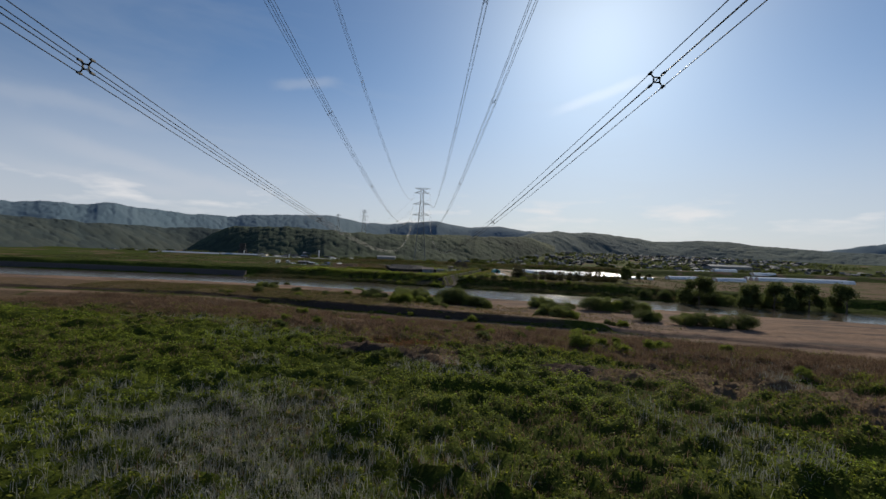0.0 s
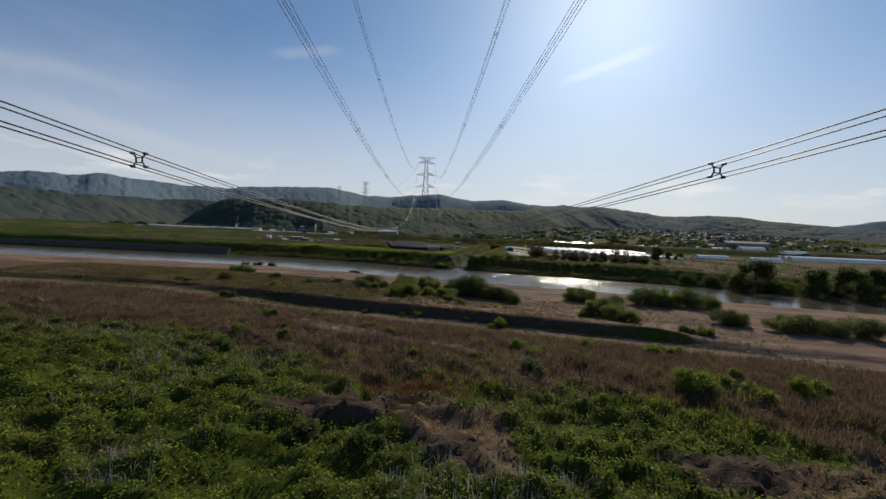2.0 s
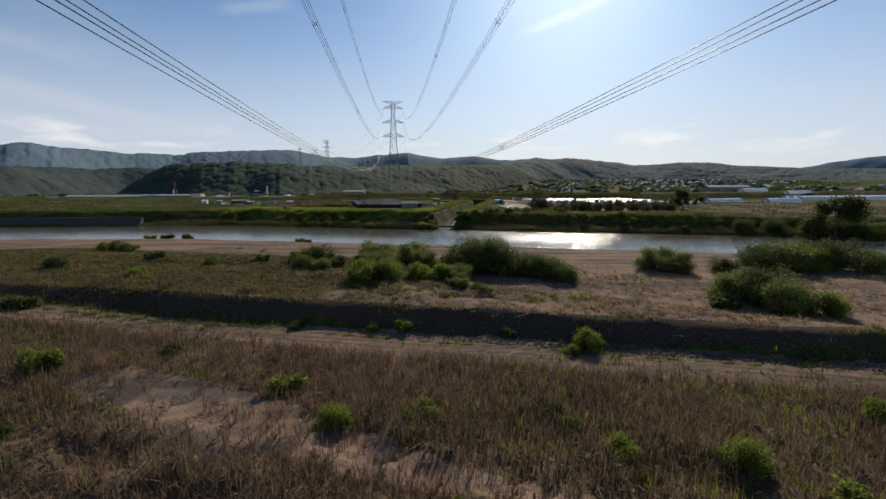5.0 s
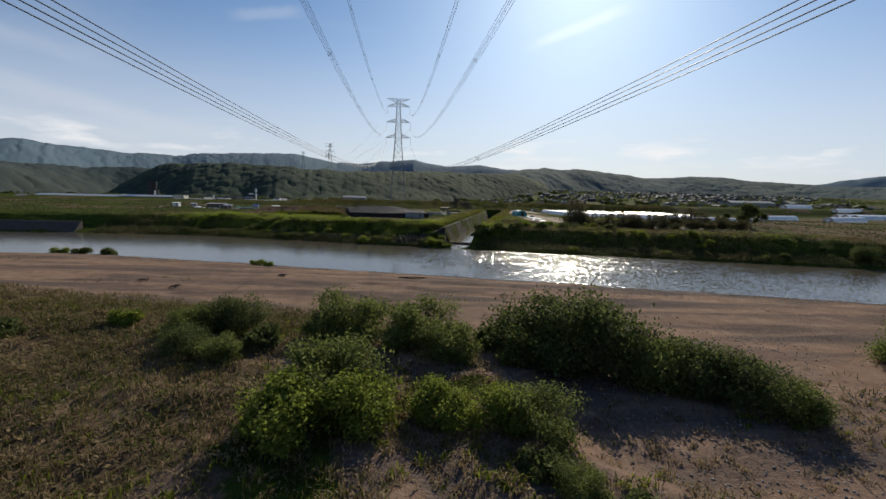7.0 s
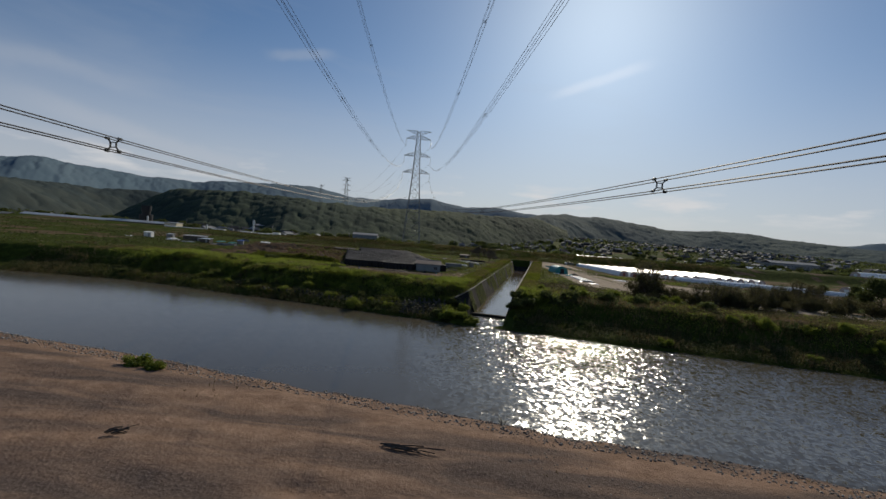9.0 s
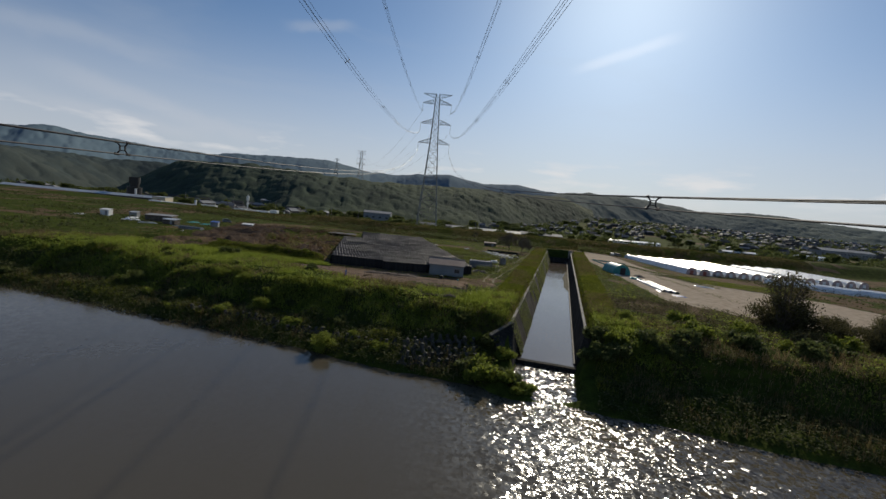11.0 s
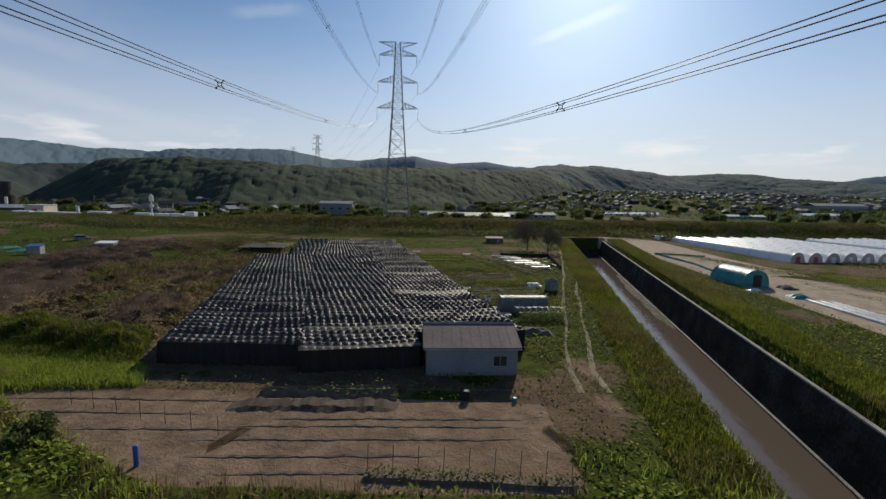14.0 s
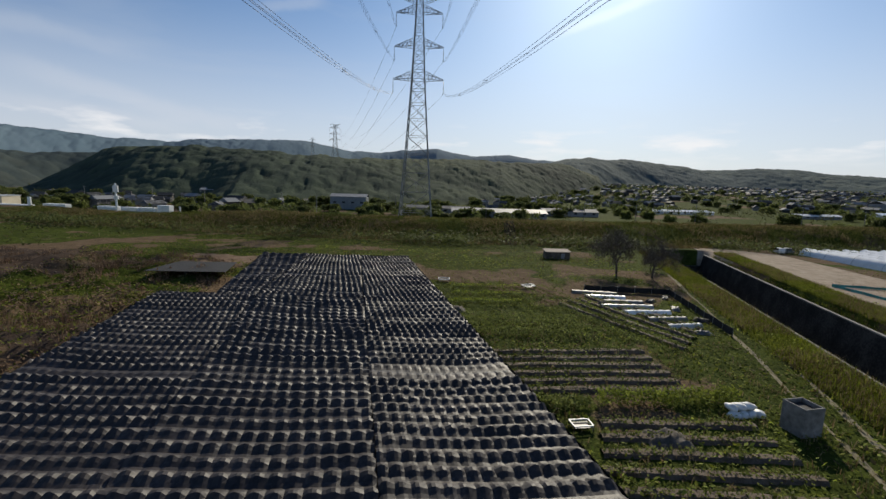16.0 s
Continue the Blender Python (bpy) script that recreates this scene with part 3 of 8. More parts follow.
_X, _Y = np.meshgrid(GX, GY)
_Z = height(_X, _Y) + roughness(_X, _Y)
_yard = np.maximum.reduce([quad_zone(_X, _Y, [(38, 318), (62, 300), (56, 372), (47, 436)], 2.5), quad_zone(_X, _Y, [(62, 300), (120, 285), (95, 345), (56, 372)], 4), quad_zone(_X, _Y, [(46, 434), (56, 372), (66, 372), (68, 437), (50, 446)], 2)])
_sand, _dry, _soil, _plough = zones(_X, _Y)
_Z = _Z + _plough * (_Y < 90) * 0.95 * (1 - np.abs(fbm(_X, _Y, 1.6, 3, 87))) ** 3
_Z = _Z + _plough * (_Y > 300) * (0.55 * np.abs(np.sin((_X * 0.96 + _Y * 0.28) * 1.1)) + 0.5 * np.clip(fbm(_X, _Y, 3.0, 3, 95), 0, 1))
ground_me = grid_mesh("ground", GX, GY, _Z)
for nm, val in (("sand", _sand), ("dry", _dry), ("soil", _soil), ("plough", _plough), ("yard", _yard)):
    point_mask(ground_me, nm, val)


def ground_material():
    m = bpy.data.materials.new("riverside_ground")
    m.use_nodes = True
    n, l = m.node_tree.nodes, m.node_tree.links
    b = n["Principled BSDF"]
    b.inputs["Roughness"].default_value = 0.95
    b.inputs["Specular IOR Level"].default_value = 0.02
    co = n.new("ShaderNodeTexCoord")

    def noise_tex(scale, detail=5.0, rough=0.6):
        k = n.new("ShaderNodeTexNoise")
        k.inputs["Scale"].default_value, k.inputs["Detail"].default_value, k.inputs["Roughness"].default_value = scale, detail, rough
        l.new(co.outputs["Object"], k.inputs["Vector"])
        return k.outputs["Fac"]

    def ramp(fac, stops):
        r = n.new("ShaderNodeValToRGB")
        while len(r.color_ramp.elements) < len(stops):
            r.color_ramp.elements.new(0.5)
        for e, (p, c) in zip(r.color_ramp.elements, stops):
            e.position, e.color = p, (*c, 1)
        l.new(fac, r.inputs["Fac"])
        return r.outputs["Color"]

    def mix(fac, a, c, kind="MIX", amount=1.0):
        k = n.new("ShaderNodeMix")
        k.data_type, k.blend_type = "RGBA", kind
        if fac is None:
            k.inputs[0].default_value = amount
        else:
            l.new(fac, k.inputs[0])
        l.new(a, k.inputs[6])
        l.new(c, k.inputs[7])
        return k.outputs[2]

    def mask(name, broken=0.5):
        """An attribute whose edge is broken up by noise."""
        at = n.new("ShaderNodeAttribute")
        at.attribute_name = name
        k = n.new("ShaderNodeMath")
        k.operation = "MULTIPLY_ADD"
        k.inputs[1].default_value = broken
        l.new(noise_tex(1.1, 6, 0.7), k.inputs[0])
        l.new(at.outputs["Fac"], k.inputs[2])
        r = n.new("ShaderNodeMapRange")
        r.interpolation_type = "SMOOTHSTEP"
        r.inputs["From Min"].default_value, r.inputs["From Max"].default_value = 0.5 + broken / 2 - 0.12, 0.5 + broken / 2 + 0.12
        l.new(k.outputs[0], r.inputs["Value"])
        return r.outputs["Result"]

    mid, fine, wide = noise_tex(0.55, 6, 0.65), noise_tex(4.0, 4, 0.7), noise_tex(0.06, 4)
    green = ramp(mid, [(0.30, (0.020, 0.025, 0.006)), (0.47, (0.042, 0.055, 0.009)), (0.58, (0.074, 0.096, 0.013)), (0.72, (0.105, 0.115, 0.025))])
    green2 = ramp(fine, [(0.3, (0.020, 0.027, 0.008)), (0.55, (0.045, 0.060, 0.012)), (0.75, (0.085, 0.092, 0.026))])
    green = mix(wide, green, green2)
    dry = ramp(mid, [(0.3, (0.056, 0.038, 0.024)), (0.5, (0.105, 0.071, 0.046)), (0.7, (0.178, 0.124, 0.084))])
    dry = mix(None, dry, ramp(fine, [(0.3, (0.055, 0.038, 0.022)), (0.7, (0.22, 0.165, 0.10))]), "MIX", 0.4)
    sand = ramp(mid, [(0.3, (0.19, 0.120, 0.082)), (0.5, (0.245, 0.158, 0.110)), (0.7, (0.31, 0.21, 0.152))])
    gravelly = ramp(fine, [(0.3, (0.066, 0.049, 0.043)), (0.5, (0.098, 0.074, 0.064)), (0.72, (0.155, 0.12, 0.105))])
    flow, drift = n.new("ShaderNodeMapping"), n.new("ShaderNodeTexNoise")
    flow.inputs["Rotation"].default_value, flow.inputs["Scale"].default_value = (0, 0, radians(16)), (0.035, 0.21, 1.0)
    drift.inputs["Scale"].default_value, drift.inputs["Detail"].default_value, drift.inputs["Distortion"].default_value = 1.0, 8, 0.7
    l.new(co.outputs["Object"], flow.inputs["Vector"])
    l.new(flow.outputs["Vector"], drift.inputs["Vector"])
    lay = n.new("ShaderNodeMapRange")
    lay.inputs["From Min"].default_value, lay.inputs["From Max"].default_value = 0.38, 0.60
    l.new(drift.outputs["Fac"], lay.inputs["Value"])
    sand = mix(lay.outputs["Result"], gravelly, sand)
    peb = n.new("ShaderNodeTexVoronoi")
    peb.inputs["Scale"].default_value = 5.0
    l.new(co.outputs["Object"], peb.inputs["Vector"])
    sand = mix(None, sand, ramp(peb.outputs["Color"], [(0.2, (0.10, 0.075, 0.058)), (0.8, (0.23, 0.18, 0.145))]), "MIX", 0.15)
    soil = ramp(mid, [(0.3, (0.125, 0.086, 0.060)), (0.5, (0.185, 0.130, 0.090)), (0.7, (0.25, 0.178, 0.126))])
    plough = ramp(fine, [(0.3, (0.040, 0.029, 0.022)), (0.6, (0.076, 0.056, 0.043)), (0.8, (0.13, 0.098, 0.075))])
    col = mix(mask("dry", 0.7), green, dry)
    col = mix(mask("sand", 0.35), col, sand)
    col = mix(mask("soil", 0.25), col, soil)
    col = mix(mask("plough", 0.4), col, plough)
    pale = ramp(mid, [(0.3, (0.25, 0.20, 0.15)), (0.5, (0.34, 0.28, 0.215)), (0.7, (0.42, 0.355, 0.285))])
    col = mix(mask("yard", 0.3), col, pale)
    l.new(col, b.inputs["Base Color"])
    hi = n.new("ShaderNodeMath")
    hi.operation = "MULTIPLY_ADD"
    hi.inputs[1].default_value = 2.2
    l.new(mid, hi.inputs[0])
    l.new(fine, hi.inputs[2])
    bp = n.new("ShaderNodeBump")
    bp.inputs["Strength"].default_value, bp.inputs["Distance"].default_value = 0.7, 0.16
    l.new(hi.outputs[0], bp.inputs["Height"])
    l.new(bp.outputs["Normal"], b.inputs["Normal"])
    return m


M_ground = ground_material()
ground_me.materials.append(M_ground)
ground = tagged(new("ground", ground_me), "riverside meadow, sand bar, fields and grassy levee", "ground", kind="structure")


def gz(x, y):
    a, b = np.array([float(x)]), np.array([float(y)])
    return float((height(a, b) + roughness(a, b))[0])


# ---- helpers for things ----
def part(name, bm, mat, parent=None, label="", smooth_faces=False):
    me = bpy.data.meshes.new(name)
    bm.to_mesh(me)
    bm.free()
    if smooth_faces:
        me.polygons.foreach_set("use_smooth", np.ones(len(me.polygons), dtype=bool))
    for one in (mat if isinstance(mat, (list, tuple)) else [mat]):
        me.materials.append(one)
    ob = new(name, me)
    if parent is not None:
        ob.parent = parent
    if label:
        ob["label"] = label
    return ob


def share(name, me, parent, m=None):
    ob = new(name, me)
    ob.parent = parent
    if m is not None:
        ob.matrix_basis = m
    return ob


def thing(name, label, category, m=None, group="", kind=""):
    ob = new(name)
    ob.empty_display_size = 0.3
    if m is not None:
        ob.matrix_world = m
    return tagged(ob, label, category, group, kind)


def raw(name, verts, faces, mat, parent=None, label="", smooth_faces=False):
    me = bpy.data.meshes.new(name)
    me.from_pydata([tuple(map(float, p)) for p in verts], [], faces)
    me.update()
    if smooth_faces:
        me.polygons.foreach_set("use_smooth", np.ones(len(me.polygons), dtype=bool))
    me.materials.append(mat)
    ob = new(name, me)
    if parent is not None:
        ob.parent = parent
    if label:
        ob["label"] = label
    return ob


def box(bm, sx, sy, sz, at=(0, 0, 0), bevel=0.0, rot=None):
    """A box with its base centre at the given place, bevelled."""
    r = bmesh.ops.create_cube(bm, size=1.0)
    vs = r["verts"]
    bmesh.ops.scale(bm, vec=(sx, sy, sz), verts=vs)
    bmesh.ops.translate(bm, vec=(0, 0, sz / 2), verts=vs)
    if bevel:
        es = list({e for v in vs for e in v.link_edges})
        vs = [v for v in bmesh.ops.bevel(bm, geom=es, offset=bevel, segments=1, affect="EDGES")["verts"]]
        vs = list({v for f in {f for v in vs for f in v.link_faces} for v in f.verts})
    if rot is not None:
        bmesh.ops.transform(bm, matrix=rot, verts=vs)
    bmesh.ops.translate(bm, vec=at, verts=vs)
    return vs


def beam(bm, a, b, w=0.1, sides=4):
    """A prism bar between two places."""
    a, b = Vector(a), Vector(b)
    d = b - a
    if d.length < 1e-6:
        return
    q = d.to_track_quat("Z", "Y").to_matrix()
    ring = []
    for p in (a, b):
        ring.append([bm.verts.new(p + q @ Vector((w / 2 * math.cos(t), w / 2 * math.sin(t), 0))) for t in [math.tau * (k + 0.5) / sides for k in range(sides)]])
    for k in range(sides):
        bm.faces.new((ring[0][k], ring[0][(k + 1) % sides], ring[1][(k + 1) % sides], ring[1][k]))
    bm.faces.new(ring[0][::-1])
    bm.faces.new(ring[1])


def tube(bm, places, w, sides=4):
    """One bent bar through a line of places."""
    places = [Vector(p) for p in places]
    prev = None
    for i, p in enumerate(places):
        d = (places[min(i + 1, len(places) - 1)] - places[max(i - 1, 0)]).normalized()
        q = d.to_track_quat("Z", "Y").to_matrix()
        ring = [bm.verts.new(p + q @ Vector((w / 2 * math.cos(t), w / 2 * math.sin(t), 0))) for t in [math.tau * (k + 0.5) / sides for k in range(sides)]]
        if prev:
            for k in range(sides):
                bm.faces.new((prev[k], prev[(k + 1) % sides], ring[(k + 1) % sides], ring[k]))
        else:
            bm.faces.new(ring[::-1])
        prev = ring
    bm.faces.new(prev)


# ---- water ----
def sheet(name, corners, z, mat, label, category="water"):
    me = bpy.data.meshes.new(name)
    me.from_pydata([(x, y, z) for x, y in corners], [], [tuple(range(len(corners)))])
    me.materials.append(mat)
    return tagged(new(name, me), label, category, kind="structure")


sheet("river_water", [(-900, 190), (-90, 235), (700, 12), (700, 90), (60, 262), (16, 284.5), (-10, 290), (-90, 312), (-900, 355)], RIVER_Z, M_river, "wide grey river with sunlit ripples")
sheet("canal_water", [(canal_axis(285) - 4.6, 285.9), (canal_axis(285) + 4.6, 283.8), (canal_axis(440) + 4.6, 440), (canal_axis(440) - 4.6, 440)], CANAL_Z, M_canal, "still brown water in the drainage canal")


# ---- canal walls and weir ----
CAP = {1: 5.3, -1: 5.7}


def canal_wall(side, y0, y1):
    """Sloped concrete lining with a cap, its panels and a foot ledge."""
    wall = thing("canal_wall_right" if side > 0 else "canal_wall_left", "dark sloping concrete canal wall", "wall", kind="structure")
    step = 8.0
    y = y0
    while y < y1 - 0.1:
        ya, yb = y + 0.02, min(y + step, y1) - 0.02
        bm = bmesh.new()
        for (u0, z0, u1, z1, t) in ((4.25, -6.0, 5.35, -0.12, 0.4) if side > 0 else (3.3, -6.0, 5.75, -0.1, 0.4),):
            vs = []
            for yy in (ya, yb):
                ax = canal_axis(yy)
                for (u, z) in ((u0, z0), (u1, z1), (u1 + t, z1), (u0 + t, z0)):
                    vs.append(bm.verts.new((ax + side * u, yy, z)))
            for f in ((0, 1, 5, 4), (1, 2, 6, 5), (2, 3, 7, 6), (3, 0, 4, 7), (0, 3, 2, 1), (4, 5, 6, 7)):
                bm.faces.new([vs[k] for k in f])
        bmesh.ops.recalc_face_normals(bm, faces=bm.faces)
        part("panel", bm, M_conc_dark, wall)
        bm = bmesh.new()
        vs = []
        for yy in (ya, yb):
            ax = canal_axis(yy)
            for (u, z) in ((CAP[side], -0.11), (CAP[side] + 0.42, -0.11), (CAP[side] + 0.42, 0.05), (CAP[side], 0.05)):
                vs.append(bm.verts.new((ax + side * u, yy, z)))
        for f in ((0, 1, 5, 4), (1, 2, 6, 5), (2, 3, 7, 6), (3, 0, 4, 7), (0, 3, 2, 1), (4, 5, 6, 7)):
            bm.faces.new([vs[k] for k in f])
        bmesh.ops.recalc_face_normals(bm, faces=bm.faces)
        part("cap", bm, M_conc, wall, "pale concrete coping")
        if side > 0:
            bm = bmesh.new()
            vs = []
            for yy in (ya, yb):
                ax = canal_axis(yy)
                for (u, z) in ((4.16, -5.4), (4.42, -5.4), (4.42, -4.72), (4.16, -4.75)):
                    vs.append(bm.verts.new((ax + u, yy, z)))
            for f in ((0, 1, 5, 4), (1, 2, 6, 5), (2, 3, 7, 6), (3, 0, 4, 7), (0, 3, 2, 1), (4, 5, 6, 7)):
                bm.faces.new([vs[k] for k in f])
            bmesh.ops.recalc_face_normals(bm, faces=bm.faces)
            part("foot_ledge", bm, M_conc, wall, "pale concrete foot ledge at the water")
        y += step
    return wall


canal_wall(1, 285, 437)
canal_wall(-1, 287, 437)


def extrude(bm, ring, offset):
    """A prism from a ring of places moved by an offset."""
    a = [bm.verts.new(p) for p in ring]
    b = [bm.verts.new(Vector(p) + Vector(offset)) for p in ring]
    k = len(ring)
    for i in range(k):
        bm.faces.new((a[i], a[(i + 1) % k], b[(i + 1) % k], b[i]))
    bm.faces.new(a[::-1])
    bm.faces.new(b)
    bmesh.ops.recalc_face_normals(bm, faces=bm.faces)


def wing_walls():
    """The concrete wings that open from the canal towards the river."""
    for side, y0 in ((1, 285), (-1, 287)):
        wing = thing("canal_wing_wall", "grey concrete wing wall at the canal mouth", "wall", kind="structure")
        ax = canal_axis(y0)
        bm = bmesh.new()
        a = [(ax + side * 3.9, y0, -6.5), (ax + side * 5.5, y0, 0.0), (ax + side * (10.5 if side > 0 else 9.0), y0 - 3.4, -1.4), (ax + side * 6.0, y0 - 7.0, -6.5)]
        extrude(bm, a, (side * 0.3, 0.5, 0.0))
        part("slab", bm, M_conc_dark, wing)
        bm = bmesh.new()
        up = Vector((0, 0, 0.12))
        extrude(bm, [Vector(a[1]) + up, Vector(a[2]) + up, Vector(a[2]) - up, Vector(a[1]) - up], (side * 0.35, 0.55, 0.02))
        part("cap", bm, M_conc_block, wing, "mossy concrete coping")


wing_walls()
weir = thing("weir", "low dark concrete weir across the canal mouth", "weir", kind="structure")
bm = bmesh.new()
xa, xb = canal_axis(285) - 4.6, canal_axis(285) + 4.8
extrude(bm, [(xa, 284.9, -7), (xa, 284.9, -4.90), (xa, 285.8, -4.90), (xa, 286.3, -7)], (xb - xa, -2.2, 0))
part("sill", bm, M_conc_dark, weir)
gate = thing("sluice_gate_wall", "concrete headwall where the canal passes under the levee", "wall", kind="structure")
bm = bmesh.new()
box(bm, 13, 1.0, 3.6, (canal_axis(438), 437.9, -6.5), 0.08)
part("headwall", bm, M_conc_block, gate)


# ---- shade canopy over the tea field ----
def lerp(a, b, t):
    return (a[0] + (b[0] - a[0]) * t, a[1] + (b[1] - a[1]) * t)


NET_TOP = 2.75
NET_BAYS = [  # front left, front right, back right, back left of each strip
    ((-38.2, 324.2), (-25.7, 323.6), (-37.2, 377.2), (-48.0, 376.8)),
    ((-25.6, 322.0), (-15.1, 323.4), (-25.2, 376.4), (-37.1, 377.2)),
    ((-15.8, 327.2), (-4.9, 328.0), (-22.6, 405.4), (-30.6, 405.0)),
    ((-41.8, 377.4), (-37.3, 377.4), (-39.3, 405.0), (-47.2, 404.6)),
    ((-37.2, 377.4), (-25.3, 376.5), (-30.7, 405.0), (-39.2, 405.0)),
]


def net_strip(k, quad, parent):
    """Netting laid over cross wires: a row of folds, sagging and bunched between the ties."""
    fl, fr, br, bl = quad
    length = math.hypot(bl[0] - fl[0], bl[1] - fl[1])
    width = math.hypot(fr[0] - fl[0], fr[1] - fl[1])
    nv, nu = int(length / 0.22), int(width / 0.18)
    rs = np.random.RandomState(40 + k)
    v, u = np.meshgrid(np.linspace(0, 1, nv + 1), np.linspace(0, 1, nu + 1), indexing="ij")
    px = (fl[0] * (1 - u) + fr[0] * u) * (1 - v) + (bl[0] * (1 - u) + br[0] * u) * v
    py = (fl[1] * (1 - u) + fr[1] * u) * (1 - v) + (bl[1] * (1 - u) + br[1] * u) * v
    s, w = v * length, u * width
    jit = 0.16 * fbm(w, s, 4.0, 2, 50 + k) + 0.12 * fbm(w, s, 14.0, 2, 55 + k)
    row = s / 1.15 + jit + 0.10 * np.sin(w / width * math.pi)
    col = w / 0.74 + 0.22 * fbm(w, s, 2.6, 2, 60 + k) + 0.13 * np.floor(row)
    rid = np.floor(row).astype(int) % 997
    amp = (0.78 + 0.44 * rs.rand(997)[rid]) * (1 - 0.55 * (rs.rand(997)[rid] > 0.93))
    p = row % 1.0
    tooth = np.where(p < 0.45, p / 0.45, 1 - (p - 0.45) / 0.55)
    puff = np.clip(np.sin(math.pi * (col % 1.0)), 0, 1) ** 0.7
    z = NET_TOP + 0.31 * amp * tooth ** 1.15 * (0.30 + 0.85 * puff) + 0.10 * fbm(w, s, 9, 2, 70 + k)
    z -= 0.22 * np.sin(math.pi * u) ** 2 * 0.5 + 0.05 * (u > 0.985) + 0.05 * (u < 0.015)
    z = z + 0.006 * rs.randn(*z.shape)
    co = np.stack([px, py, z], -1).reshape(-1, 3)
    q = (np.arange(nv)[:, None] * (nu + 1) + np.arange(nu)[None]).ravel()
    faces = np.stack([q, q + 1, q + nu + 2, q + nu + 1], 1)
    me = bpy.data.meshes.new("net_panel")
    me.from_pydata(co.tolist(), [], faces.tolist())
    me.materials.append(M_net)
    ob = new("net_panel", me)
    ob.parent = parent
    return ob


canopy = thing("shade_canopy", "black shade netting stretched over posts above tea rows", "shade canopy")
for k, q in enumerate(NET_BAYS):
    net_strip(k, q, canopy)


def curtain(a, b, parent, sag=0.0):
    """The hanging side net, gathered in folds."""
    L = math.hypot(b[0] - a[0], b[1] - a[1])
    n = max(8, int(L / 0.35))
    verts, faces = [], []
    nx, ny = -(b[1] - a[1]) / L, (b[0] - a[0]) / L
    for i in range(n + 1):
        t = i / n
        x, y = lerp(a, b, t)
        w = 0.09 * math.sin(i * 2.1) + 0.05 * math.sin(i * 0.9)
        g = gz(x, y) - 0.05
        for f, k in ((0, 0.3), (0.5, 0.9), (1, 1.4)):
            verts.append((x + nx * w * k, y + ny * w * k, NET_TOP + 0.03 + (g - NET_TOP) * f))
    for i in range(n):
        for r in range(2):
            faces.append((i * 3 + r, i * 3 + r + 1, i * 3 + r + 4, i * 3 + r + 3))
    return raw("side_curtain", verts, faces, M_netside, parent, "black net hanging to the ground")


for a, b in (((-38.3, 324.1), (-25.8, 323.4)), ((-25.7, 321.9), (-15.3, 323.2)), ((-15.1, 323.4), (-15.8, 327.1)), ((-15.8, 327.1), (-4.8, 327.9)),
             ((-4.8, 328.0), (-22.5, 405.5)), ((-22.6, 405.6), (-47.3, 404.8)), ((-47.3, 404.7), (-41.9, 377.5)), ((-41.9, 377.4), (-48.1, 376.9)), ((-48.1, 376.8), (-38.3, 324.2))):
    curtain(a, b, canopy)
for q in NET_BAYS:
    for u in (0.0, 0.5, 1.0):
        for t in np.arange(0.02, 1.0, 0.13):
            x, y = lerp(lerp(q[0], q[1], u), lerp(q[3], q[2], u), t)
            bm = bmesh.new()
            g = gz(x, y)
            beam(bm, (x, y, g - 0.2), (x, y, NET_TOP + 0.02), 0.09, 6)
            part("post", bm, M_post, canopy)


# ---- hut ----
def hut():
    h = thing("field_hut", "blue-grey siding hut with a brown sheet roof", "hut", pose(-10.9, 324.7, gz(-10.9, 321.0) - 0.1, 0, 0, 0.5))
    W, F, B, E, R, G = 7.8, 3.3, 1.6, 2.65, 3.62, 3.1       # width, front and back depth, eaves, ridge, back eaves
    bm = bmesh.new()
    prof = [(-F, 0), (-F, E), (0, R), (B, G), (B, 0)]
    extrude(bm, [(-W / 2, y, z) for y, z in prof], (W, 0, 0))
    part("wall", bm, M_hutwall, h)
    o, t = 0.30, 0.08
    fs, bs = (R - E) / F, (R - G) / B
    line = [(-F - o, E - o * fs), (0, R), (B + o, G - o * bs)]
    bm = bmesh.new()
    extrude(bm, [(-W / 2 - o, y, z + 0.03) for y, z in line] + [(-W / 2 - o, y, z + 0.03 + t) for y, z in line[::-1]], (W + 2 * o, 0, 0))
    roof = part("roof", bm, M_hutroof, h, "brown sheet roof")
    for i in range(11):
        x = -W / 2 - o + 0.05 + i * (W + 2 * o - 0.1) / 10
        bm = bmesh.new()
        beam(bm, (x, line[0][0], line[0][1] + 0.115), (x, 0, R + 0.115), 0.035)
        part("seam", bm, M_hutroof, roof)
    bm = bmesh.new()
    beam(bm, (-W / 2 - o, 0, R + 0.12), (W / 2 + o, 0, R + 0.12), 0.22, 6)
    part("ridge_cap", bm, M_grey, roof, "pale metal ridge cap")
    for i in range(9):
        bm = bmesh.new()
        beam(bm, (-W / 2, -F - 0.012, 0.2 + i * 0.28), (W / 2, -F - 0.012, 0.2 + i * 0.28), 0.02)
        part("siding_lap", bm, M_hutwall, h)
    win = part_window(1.15, 0.9)
    win.parent = h
    win.matrix_basis = pose(W / 2 - 1.5, -F - 0.02, 0.95)
    bm = bmesh.new()
    beam(bm, (-W / 2 - o, -F - o - 0.05, E - o * fs), (W / 2 + o, -F - o - 0.05, E - o * fs - 0.04), 0.11, 6)
    part("gutter", bm, M_grey, h)
    return h


